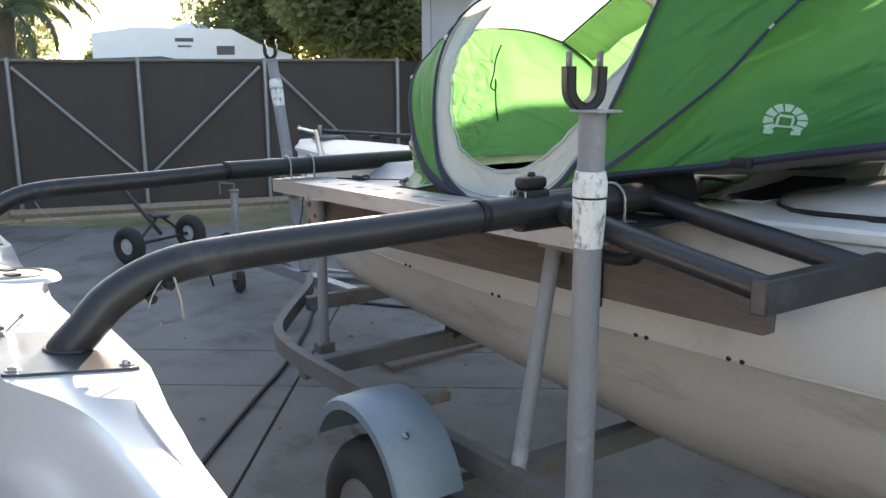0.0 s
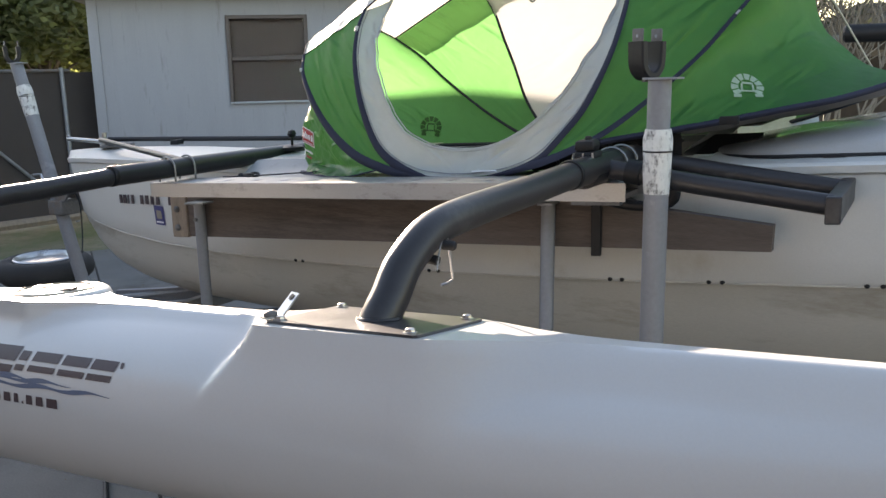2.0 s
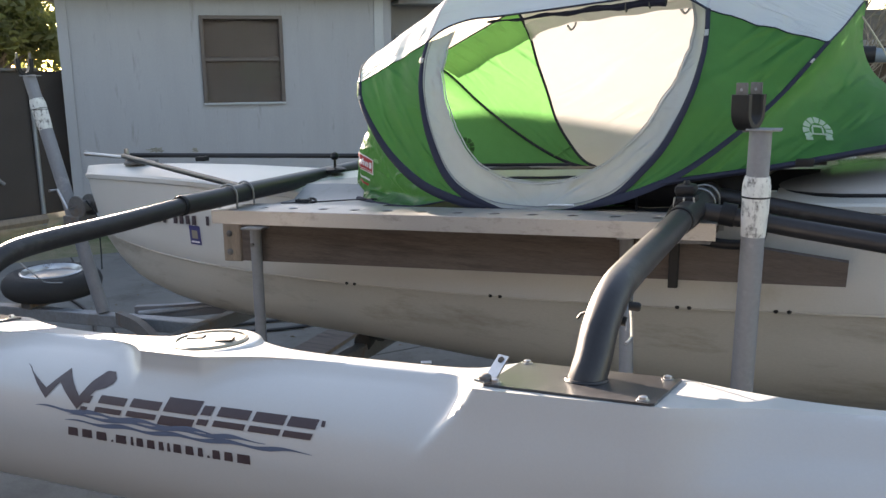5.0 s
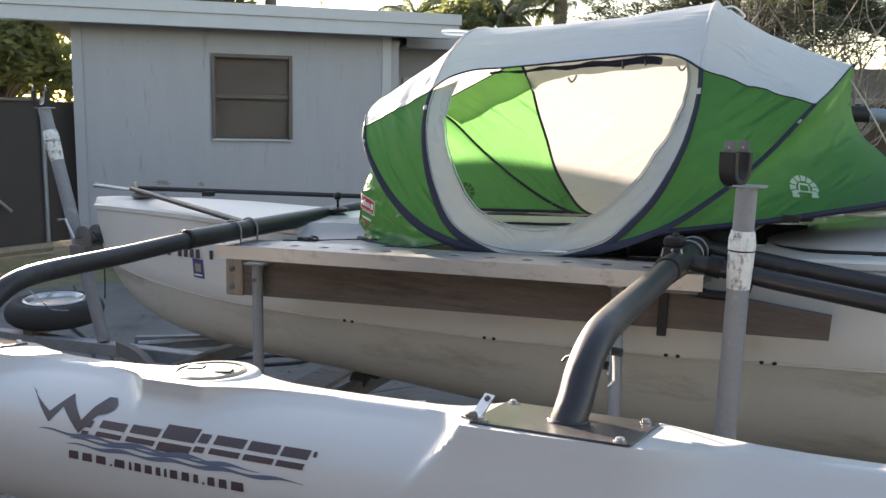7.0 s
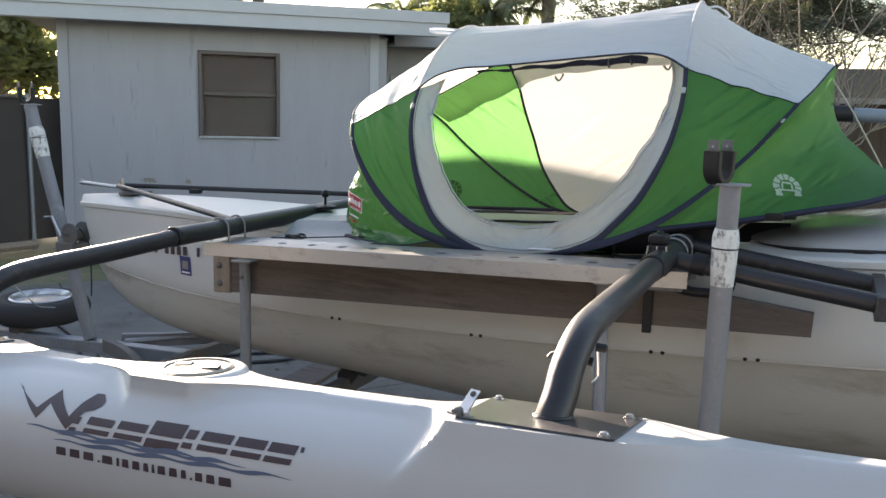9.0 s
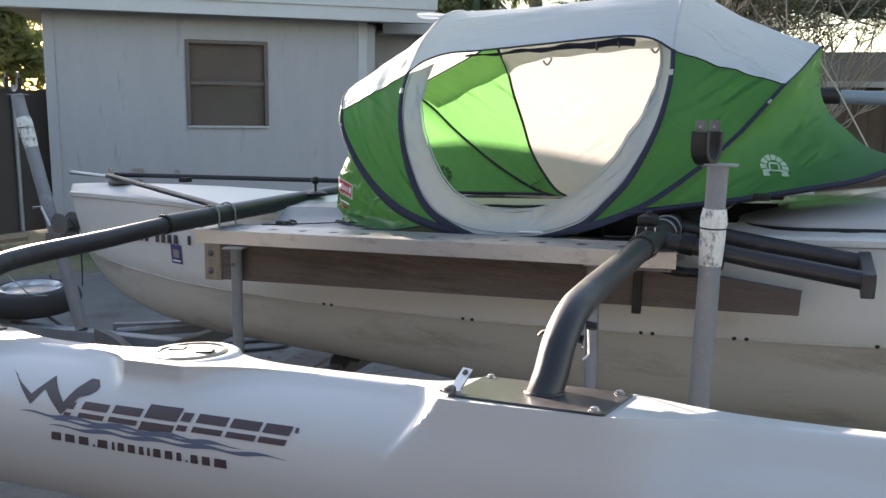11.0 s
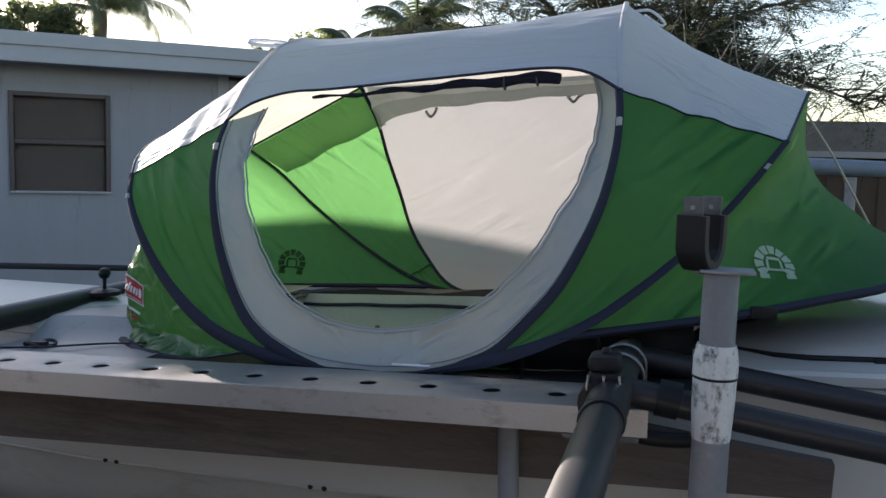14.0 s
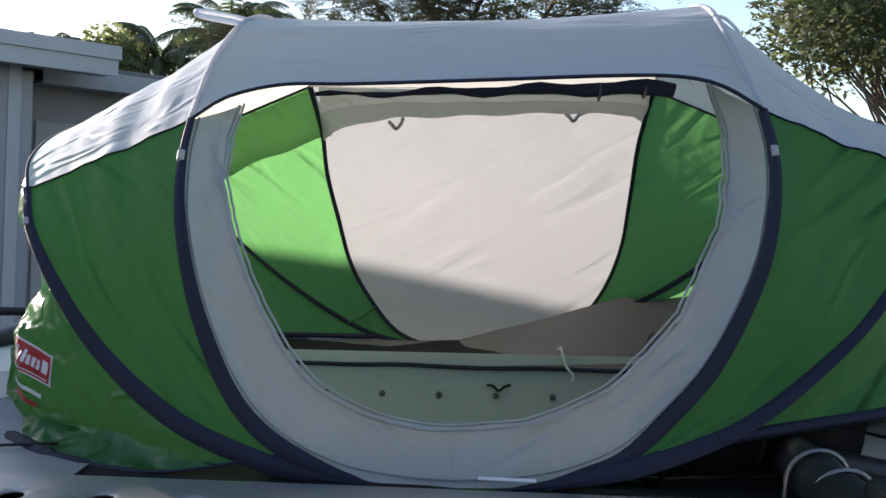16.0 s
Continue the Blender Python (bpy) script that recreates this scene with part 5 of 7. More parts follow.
def ama_at(x, th, lift=0.0):
    """A point of the float's skin: th in degrees, 0 at its outer side, 70 at the deck's edge, 90 on top."""
    a, top, zc = ama_dims(x)
    th = th % 360.0
    if th > 180:
        c, s = math.cos(radians(th)), math.sin(radians(th))
        return Vector((x, 0.285 - math.copysign(abs(c) ** ROUND, c) * (a + lift), zc - (top + 0.002 + lift) * abs(s) ** ROUND))
    side = 1.0 if th <= 90 else -1.0
    q = th if th <= 90 else 180 - th
    boss = ama_boss(x, a)
    wd = max(ama_deck(x, a), boss)
    if q >= 70:
        y, z = wd * (90 - q) / 20, top
    else:
        psi = radians(q / 70 * 46)
        low = 0.009 * min(1.0, a / 0.1) + 0.022 * ease((x + 1.20) / 0.16) * min(1.0, a / 0.12)
        z = (top - low) * math.sin(psi) / math.sin(radians(46))
        ridge = min(wd, 0.024 * min(1.0, a / 0.165))
        bulge = ridge + (a - ridge) * (math.cos(psi) - math.cos(radians(46))) / (1 - math.cos(radians(46)))
        deep = top - low - z
        seat = min(ama_deck(x, a, deep) + 0.30 * deep, a) if x < 0.3 else bulge
        soft = (1.2e-5 + 2.5e-4 * ease((deep - 0.02) / 0.06) + (2.0e-4 if -1.15 < x or -2.84 < x < -2.3 else 0.0)) * min(1.0, deep / 0.015) * (1 - ease((deep - 0.075) / 0.07))
        y = 0.5 * (bulge + seat + math.sqrt((bulge - seat) ** 2 + soft))
        rim = boss - 0.05 * deep
        y = min(0.5 * (y + rim + math.sqrt((y - rim) ** 2 + 3.0e-4 * min(1.0, deep / 0.02) ** 2)), a)
        z += low * ease(1 - (y - wd) / (0.020 + 1.1 * low))
    y += lift * (math.cos(radians(q)) if q < 70 else 0.2)
    z += lift * math.sin(radians(q))
    return Vector((x, 0.285 - side * y, zc + z + 0.125 * side * y * ease(z / 0.12) - 0.002))


ama_bm = bmesh.new()
rings = []
NA = 144
for i in range(521):
    x = -4.28 + 4.82 * i / 520
    rings.append([ama_bm.verts.new(ama_at(x, 360.0 * j / NA)) for j in range(NA)])
bridge(ama_bm, rings)
part("hull_shell", ama_bm, M_AMA, ama, "glossy white rotomoulded shell", boat=True)
# inspection hatch
hz = 1.0715
part("hatch_rim", lathe([(0.118, -0.014), (0.112, -0.002), (0.104, 0.003), (0.092, 0.004), (0.083, 0.001)], (-2.126, 0.312, hz), (0, 0.05, 1), 40), M_AMA, ama, "raised white hatch rim", boat=True)
hatch = part("hatch_lid", lathe([(0.083, -0.002), (0.083, 0.005), (0.076, 0.008), (0.074, 0.004), (0.045, 0.007), (0.0, 0.008)], (-2.126, 0.312, hz), (0, 0.05, 1), 40), material("cream_lid", (0.29, 0.26, 0.195), 0.5, vary=0.08), ama, "round cream screw-in hatch lid", boat=True)
for sx in (-1, 1):
    g = bmesh.new()
    # Raised black slab drawn in for the dark of a sunken pocket.
    box(g, -0.019, 0.019, -0.013, 0.013, 0.004, 0.0105, 0.001, Matrix.Translation((-2.126 + sx * 0.040, 0.312, hz)) @ Matrix.Rotation(0.4, 4, 'Z'))
    part("finger_grip", g, M_BLACKPL, hatch, "raised black slab standing for a dark finger pocket", smooth=False, boat=True)


# decal on the outer side: a zigzag mark, slanted split blocks, waves and bars
def skin(x, z, lift=0.0012):
    """The point of the float's outer side at that length and height."""
    lo, hi = 0.0, 60.0
    for _ in range(18):
        mid_th = (lo + hi) / 2
        if ama_at(x, mid_th).z < z:
            lo = mid_th
        else:
            hi = mid_th
    return ama_at(x, lo, lift)


def decal(name, upper, lower, mat):
    """A thin print between an upper and a lower edge, both runs of (x, z), cut fine so that it follows the skin."""
    bm = bmesh.new()
    upper, lower = ([(x - 0.27 * max(0.0, z - 0.905), z) for x, z in run] for run in (upper, lower))
    rows = []
    for i in range(len(upper) - 1):
        for k in range(4 if i < len(upper) - 2 else 5):
            t = k / 4
            a = [upper[i][m] + (upper[i + 1][m] - upper[i][m]) * t for m in (0, 1)]
            b = [lower[i][m] + (lower[i + 1][m] - lower[i][m]) * t for m in (0, 1)]
            rows.append([skin(a[0] + (b[0] - a[0]) * j / 4, a[1] + (b[1] - a[1]) * j / 4) for j in range(5)])
    bridge(bm, [[bm.verts.new(p) for p in r] for r in rows], closed=False, caps=False)
    return part(name, bm, mat, ama, boat=True)


# mark at the start: a zigzag that ends in a round-headed swoosh
decal("decal_stroke", [(-2.514, 1.028), (-2.425, 0.992), (-2.375, 1.028), (-2.322, 0.985)], [(-2.494, 1.022), (-2.422, 0.972), (-2.388, 1.004), (-2.325, 0.960)], M_MAROON)
decal("decal_stroke", [(-2.322, 0.985), (-2.296, 1.012), (-2.268, 1.030), (-2.245, 1.030), (-2.232, 1.020)], [(-2.325, 0.960), (-2.300, 0.980), (-2.278, 0.998), (-2.252, 1.004), (-2.236, 1.012)], M_MAROON)
# slanted blocks, each split by a slit
for x0, x1, z0, z1 in ((-2.318, -2.298, 0.958, 0.988), (-2.275, -2.20, 0.960, 0.992), (-2.185, -2.105, 0.961, 0.994), (-2.098, -2.01, 0.955, 1.004), (-1.998, -1.972, 0.964, 0.998), (-1.958, -1.882, 0.965, 0.999), (-1.872, -1.80, 0.965, 0.999), (-1.792, -1.728, 0.965, 0.999)):
    lean, mid_z = 0.55, z0 + 0.42 * (z1 - z0)
    for a, b in ((z0, mid_z - 0.0035), (mid_z + 0.0035, z1)):
        decal("decal_block", [(x0 + lean * (b - z0), b), (x1 + lean * (b - z0), b)], [(x0 + lean * (a - z0), a), (x1 + lean * (a - z0), a)], M_MAROON)
decal("decal_dot", [(-1.704, 0.998), (-1.696, 0.998)], [(-1.706, 0.989), (-1.698, 0.989)], M_MAROON)
for x0, x1, z0, z1 in ((-2.45, -1.93, 0.957, 0.952), (-2.35, -1.83, 0.948, 0.950), (-2.36, -1.725, 0.936, 0.942)):
    hi, lo = [], []
    for i in range(41):
        q = i / 40
        x = x0 + (x1 - x0) * q
        z = z0 + (z1 - z0) * q + 0.0022 * math.sin((x - x0) * 46)
        t = 0.0004 + (0.0030 + 0.0012 * math.sin((x - x0) * 46 + 1.2)) * min(1, min(i, 40 - i) / 6)
        hi.append((x, z + t))
        lo.append((x, z - t))
    decal("decal_wave", hi, lo, M_BLUE)
x = -2.355
for w in (0.034, 0.034, 0.034, 0.008, 0.034, 0.010, 0.022, 0.024, 0.016, 0.010, 0.024, 0.024, 0.016, 0.008, 0.022, 0.024, 0.036):
    w *= 1.06
    tall = 0.017 if w > 0.009 else 0.005
    z = 0.906
    decal("decal_bar", [(x + 0.003, z + tall), (x + w * 0.86, z + tall)], [(x, z), (x + w * 0.82, z)], M_MAROON)
    x += w + 0.0055
# struts that carry the float
for x in (-3.2, -1.05):
    st = thing("float_stand", (x, 0.30, 0), "dark steel stand under the float", "stand")
    base = up(x, 0.285, 0.70)
    part("leg", pipe([(x - 0.03, 0.12, 0.01), (x, 0.26, base.z)], 0.016, 8), M_GALVD, st)
    part("leg", pipe([(x + 0.03, 0.45, 0.01), (x, 0.31, base.z)], 0.016, 8), M_GALVD, st)
    part("pad", block(x - 0.05, x + 0.05, 0.22, 0.35, base.z - 0.02, base.z + 0.012, 0.01), M_RUBBER, st)


# ---- tent ----
XC, TYC = -1.81, 2.30
TN = 48


def T(u, v, w):
    return Vector((XC + u, TYC + v, w))


# the hoops, as (across, depth, height): they bow forward low down and lean back at the top
R1 = {1: [(0.492, -0.510, 1.787), (0.499, -0.560, 1.715), (0.495, -0.605, 1.63), (0.470, -0.645, 1.516), (0.408, -0.672, 1.379), (0.341, -0.688, 1.294), (0.265, -0.696, 1.222), (0.18, -0.702, 1.186), (0.08, -0.707, 1.170), (0.0, -0.709, 1.166)],
      -1: [(-0.524, -0.460, 1.760), (-0.515, -0.524, 1.685), (-0.496, -0.576, 1.582), (-0.452, -0.620, 1.451), (-0.387, -0.655, 1.326), (-0.325, -0.680, 1.256), (-0.25, -0.695, 1.210), (-0.17, -0.704, 1.182), (-0.08, -0.707, 1.170), (0.0, -0.709, 1.166)]}
R2 = {1: [(0.848, -0.502, 1.660), (0.801, -0.541, 1.599), (0.722, -0.579, 1.503), (0.628, -0.637, 1.411), (0.495, -0.685, 1.307), (0.386, -0.708, 1.250), (0.25, -0.715, 1.203), (0.11, -0.714, 1.178), (0.0, -0.713, 1.172)],
      -1: [(-0.842, -0.424, 1.628), (-0.800, -0.490, 1.557), (-0.723, -0.549, 1.465), (-0.628, -0.596, 1.367), (-0.514, -0.642, 1.284), (-0.405, -0.672, 1.230), (-0.26, -0.697, 1.190), (-0.12, -0.706, 1.175), (0.0, -0.713, 1.172)]}
R1B = {1: [(0.470, 0.317, 1.917), (0.464, 0.434, 1.776), (0.470, 0.523, 1.628), (0.463, 0.570, 1.465), (0.415, 0.580, 1.325), (0.330, 0.564, 1.228), (0.215, 0.53, 1.190), (0.087, 0.50, 1.172), (0.0, 0.48, 1.165)],
       -1: [(-0.460, 0.317, 1.915), (-0.441, 0.434, 1.802), (-0.433, 0.523, 1.680), (-0.398, 0.570, 1.544), (-0.352, 0.580, 1.404), (-0.275, 0.564, 1.288), (-0.192, 0.529, 1.208), (-0.087, 0.493, 1.172), (0.0, 0.48, 1.165)]}
R2B = {1: [(0.90, 0.12, 1.71), (0.80, 0.26, 1.605), (0.70, 0.36, 1.48), (0.57, 0.45, 1.36), (0.445, 0.52, 1.28), (0.335, 0.535, 1.222), (0.22, 0.525, 1.186), (0.10, 0.50, 1.170), (0.0, 0.48, 1.163)],
       -1: [(-0.935, 0.382, 1.720), (-0.835, 0.436, 1.633), (-0.717, 0.475, 1.511), (-0.566, 0.510, 1.379), (-0.416, 0.522, 1.276), (-0.293, 0.522, 1.212), (-0.20, 0.515, 1.185), (-0.10, 0.50, 1.170), (0.0, 0.48, 1.163)]}
ARC = {1: [R1[1][0], (0.474, -0.34, 1.93), (0.468, -0.18, 2.028), (0.458, -0.03, 2.056), (0.455, 0.12, 2.025), R1B[1][0]],
       -1: [R1[-1][0], (-0.530, -0.312, 1.894), (-0.515, -0.165, 1.993), (-0.502, -0.002, 2.034), (-0.485, 0.14, 2.010), R1B[-1][0]]}
OUT = {1: [R2[1][0], (0.886, -0.277, 1.715), (0.930, -0.06, 1.790), (0.940, -0.005, 1.800), (0.926, 0.06, 1.765), R2B[1][0]],
       -1: [R2[-1][0], (-0.887, -0.335, 1.682), (-0.905, -0.235, 1.728), (-0.908, -0.12, 1.762), (-0.925, 0.05, 1.770), (-0.935, 0.22, 1.758), R2B[-1][0]]}
MID = {1: 0.75, -1: 0.56}          # where the outer edge of the roof turns to the back
TIP = {1: (1.255, -0.255, 1.395), -1: (-1.06, 0.04, 1.22)}
HEM_FROM = {1: (0.40, -0.706, 1.258), -1: (-0.30, -0.69, 1.205)}


def curves(s):
    c = {}
    for key, pts in (("r1", R1), ("r2", R2), ("r1b", R1B), ("r2b", R2B), ("arc", ARC), ("out", OUT)):
        c[key] = spline([T(*p) for p in pts[s]], TN)
    tip = T(*TIP[s])
    if s > 0:
        c["end"] = spline([T(0.942, 0.01, 1.800), T(0.945, 0.015, 1.66), T(0.982, -0.017, 1.565), T(1.045, -0.07, 1.503), T(1.124, -0.134, 1.438), tip], TN)
        c["low"] = spline([T(*HEM_FROM[1]), T(0.505, -0.690, 1.272), T(0.739, -0.639, 1.300), T(0.946, -0.556, 1.330), T(1.095, -0.46, 1.352), tip], TN)
        c["lowb"] = spline([T(0.25, 0.52, 1.195), T(0.5, 0.50, 1.20), T(0.8, 0.30, 1.24), T(1.05, 0.02, 1.31), tip], TN)
    else:
        c["end"] = spline([c["out"][round(MID[-1] * TN)], T(-0.905, -0.03, 1.66), T(-0.895, 0.0, 1.54), T(-0.93, 0.02, 1.40), T(-0.99, 0.03, 1.29), tip], TN)
        c["low"] = spline([T(*HEM_FROM[-1]), T(-0.48, -0.686, 1.176), T(-0.66, -0.626, 1.174), T(-0.79, -0.53, 1.174), T(-0.90, -0.42, 1.177), T(-1.02, -0.22, 1.19), tip], TN)
        c["lowb"] = spline([T(-0.25, 0.52, 1.195), T(-0.5, 0.49, 1.20), T(-0.8, 0.38, 1.21), T(-1.05, 0.22, 1.21), tip], TN)
    return c


tent = thing("tent", up(XC, TYC, 1.17), "green and pale grey pop-up tent with open round door", "tent")
CV = {1: curves(1), -1: curves(-1)}


def cut(curve, lo, hi):
    """The stretch of a curve between two shares of its length."""
    m = len(curve) - 1
    return [curve[min(int(q), m - 1)].lerp(curve[min(int(q), m - 1) + 1], q - min(int(q), m - 1)) for q in (m * (lo + (hi - lo) * i / TN) for i in range(TN + 1))]


def upto(curve, target):
    m = min(range(len(curve)), key=lambda i: (curve[i] - target).length)
    return cut(curve, 0, m / (len(curve) - 1))


def line(a, b):
    return [a.lerp(b, i / TN) for i in range(TN + 1)]


def wavy(a, b, seed=0.0, size=0.008):
    """A stitched edge that ripples and sags a little between two points."""
    pts = line(a, b)
    for i, p in enumerate(pts):
        q = i / TN
        k = math.sin(math.pi * q)
        p.z += k * (size * noise.noise(Vector((q * 5.0, seed, 1.7))) + 0.4 * size * noise.noise(Vector((q * 13.0, seed, 6.1))) - 0.35 * size)
        p.y += k * 0.5 * size * noise.noise(Vector((q * 6.0, seed, 3.3)))
    return pts


def fab(name, bm, mat, label=""):
    return part(name, bm, mat, tent, label, boat=True)


def rib(pts, r, mat=M_NAVY, flat=0.45, name="pole_sleeve", parent=None, label=""):
    return part(name, tube(bmesh.new(), pts, r, 10, flat=flat), mat, parent or tent, label, boat=True)


def ribbon(pts, out, w, off, mat=M_NAVY, name="pole_sleeve", label=""):
    """A fabric band along a curve: out is the way it faces, off lifts it off the sheet."""
    rows = [[], [], [], []]
    for i, p in enumerate(pts):
        d = (pts[min(i + 1, len(pts) - 1)] - pts[max(i - 1, 0)]).normalized()
        n = (out - d * out.dot(d)).normalized()
        s = n.cross(d).normalized()
        wi = w[i] if isinstance(w, list) else w
        for k, (a, b) in enumerate(((-1, 0.15), (-0.4, 1), (0.4, 1), (1, 0.15))):
            rows[k].append(p + s * (a * wi) + n * (off * b))
    return part(name, patch(rows), mat, tent, label, boat=True)


def pouch(p, u, v):
    """The lower half of the fore end stands out to a corner, its upper half is drawn in."""
    rise = max(0.0, min(1.0, (1.47 - p.z) / 0.12))
    rise = rise * rise * (3 - 2 * rise)
    foot = max(0.0, min(1.0, (p.z - 1.17) / 0.04))
    tuck = math.exp(-((p.z - 1.47) / 0.08) ** 2) * math.sin(math.pi * v) ** 0.8
    k = min(TN, max(0, round(u * TN)))
    a, b, corner = POUCH[0][k], POUCH[1][k], T(-0.868, -0.468, p.z)
    t = v / 0.5 if v < 0.5 else (1 - v) / 0.5
    t = t - 0.12 * max(0.0, t - 0.8) / 0.2
    flat = a.lerp(corner, t) if v < 0.5 else b.lerp(corner, t)
    flat.z = p.z
    return (flat - p) * (rise * foot * min(1.0, 6 * v, 6 * (1 - v))) + Vector((0.95, 0.3, 0)) * (0.04 * tuck)


POUCH = [CV[-1]["r2"], CV[-1]["end"]]
for s in (1, -1):
    c = CV[s]
    # side panels between the two poles
    fab("side_panel", coons(c["r1"], c["r2"], wavy(c["r1"][0], c["r2"][0], s), line(c["r1"][-1], c["r2"][-1]), -0.012 * s, 0.012, 3.1 * s), M_GREEN, "green front side panel")
    fab("back_panel", coons(c["r1b"], c["r2b"], line(c["r1b"][0], c["r2b"][0]), line(c["r1b"][-1], c["r2b"][-1]), 0.0, 0.007, 5.3 * s), M_GREEN, "green back side panel")
    r2 = upto(c["r2"], T(*HEM_FROM[s]))
    lo = [p.copy() for p in c["low"]]
    lo[0] = r2[-1].copy()
    topc = cut(c["out"], 0, MID[s])
    end = [p.copy() for p in c["end"]]
    end[0] = topc[-1].copy()
    end[-1] = lo[-1].copy()
    POUCH = [r2, end]
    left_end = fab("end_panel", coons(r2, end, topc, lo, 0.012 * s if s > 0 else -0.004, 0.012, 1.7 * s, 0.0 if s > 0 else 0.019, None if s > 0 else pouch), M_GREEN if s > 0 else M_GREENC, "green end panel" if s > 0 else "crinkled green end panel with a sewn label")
    r2b = upto(c["r2b"], T(s * 0.25, 0.52, 1.2))
    lob = [p.copy() for p in c["lowb"]]
    lob[0] = r2b[-1].copy()
    lob[-1] = lo[-1].copy()
    topb = [p for p in reversed(cut(c["out"], MID[s], 1.0))]
    topb[-1] = end[0].copy()
    topb[0] = r2b[0].copy()
    fab("end_panel", coons(r2b, end, topb, lob, -0.01 if s > 0 else -0.02, 0.008, 9.7 * s), M_GREEN)
    # roof wing
    fab("roof_wing", coons(c["arc"], c["out"], wavy(c["arc"][0], c["out"][0], s), line(c["arc"][-1], c["out"][-1]), 0.010 * s, 0.006 if s > 0 else 0.007, 2.2 * s, 0.001), M_ROOF, "pale grey roof wing")
    # seams and sleeves
    for key, out in (("r1", Vector((-0.40 if s > 0 else -0.2, -0.92, 0.3))), ("r2", Vector((-0.74 if s > 0 else -0.28, -0.67 if s > 0 else -0.95, 0.3)))):
        run = [p + Vector((0, 0.010, -0.012)) * max(0, 1 - abs(p.x - XC) / 0.2) for p in c[key] if abs(p.x - XC) > 0.03]
        m = len(run)
        ribbon(run, out, [(0.0140 if key == "r1" else 0.0160) * min(1.0, 0.6 + 0.8 * i / m) * min(1.0, (m - 1 - i) / 11 + 0.05) for i in range(m)], 0.006 if key == "r1" else 0.007)
    ribbon(c["r1b"], Vector((0, -1, 0)), 0.007, 0.004)
    ribbon(c["r2b"], Vector((0, -1, 0)), 0.008, 0.004)
    rib(wavy(c["r1"][0], c["out"][0], s), 0.0045, name="seam")
    rib(cut(c["out"], 0.0, MID[s]), 0.004, name="seam")
    rib([p + Vector((0, 0, 0.002)) for p in c["arc"]], 0.007, M_ROOF, 0.6, name="roof_sleeve")
    rib(cut(c["out"], MID[s], 1.0), 0.007, name="seam")
    rib(line(c["arc"][-1], c["out"][-1]), 0.007, name="seam")
    rib([c["r1b"][int(TN * 0.72)].lerp(c["r2b"][int(TN * 0.70)], q / 6) + Vector((0, -0.004, -0.006 * math.sin(q * 0.52))) for q in range(7)], 0.005, M_GREEN, 0.4, name="inner_tie", label="dark inner tie between the poles")
    rib(lo, 0.012 if s > 0 else [0.003] * 9 + [0.006] * 4 + [0.010] * 4 + [0.016] * (TN - 16), M_NAVY, name="hem", flat=0.8)
    rib(lob, 0.010, name="hem", flat=0.8)
    # zip ties where sleeve sections meet
    for src, k in ((c["r1"], 4), (r2, 5)):
        rib([src[k] + Vector((0, -0.010, 0)), src[k + 1] + Vector((0, -0.010, 0))], 0.0065, M_DOORBAND, 0.5, name="sleeve_clip", label="pale sleeve clip")

# roof between the pole arches
HEM = [R1[-1][0], (-0.465, -0.432, 1.805), (-0.366, -0.415, 1.831), (-0.239, -0.428, 1.832), (0.0, -0.459, 1.838), (0.236, -0.481, 1.846), (0.35, -0.486, 1.845), (0.423, -0.492, 1.829), R1[1][0]]
hem = spline([T(u, v - 0.004, w) for u, v, w in HEM], 40)
rows = []
for j in range(TN + 1):
    a, b = CV[-1]["arc"][j], CV[1]["arc"][j]
    row = []
    for i in range(41):
        p = a.lerp(b, i / 40)
        q = j / TN
        sag = 4 * (i / 40) * (1 - i / 40)
        p.z -= 0.020 * sag * math.sin(math.pi * q)
        base = CV[-1]["arc"][0].lerp(CV[1]["arc"][0], i / 40)
        fall = max(0.0, 1 - q / 0.30) ** 2
        p += (hem[i] - base) * fall
        p.z += 0.004 * noise.noise(Vector((p.x * 5, p.y * 14, 1.0)))
        row.append(p)
    rows.append(row)
fab("roof", patch(rows), M_ROOF, "pale grey roof with a rolled door beneath")
rib([p + Vector((0, -0.003, 0)) for p in hem], 0.006, name="door_hem", flat=0.6)
roll = [p + Vector((0, 0.034, -0.015)) for p in hem[9:35]]
roll = [p + Vector((0, 0, -0.010 * max(0, i / 33 - 0.3) + 0.003 * math.sin(i * 0.9))) for i, p in enumerate(roll)]
for i in (20, 23):
    rib([roll[i] + Vector((0, -0.016 * math.cos(k * 0.785), 0.014 * math.sin(k * 0.785) - 0.004)) for k in range(9)], 0.004, M_GALVD, 0.6, "flap_tie", label="grey tie round the rolled flap")
rib(roll, [0.005 + 0.014 * min(1, max(0, i / 30 - 0.1) * 1.3) + 0.002 * math.sin(i * 1.7) for i in range(len(roll))], M_NAVY, 0.8, "rolled_flap", label="door flap rolled up under the hem")

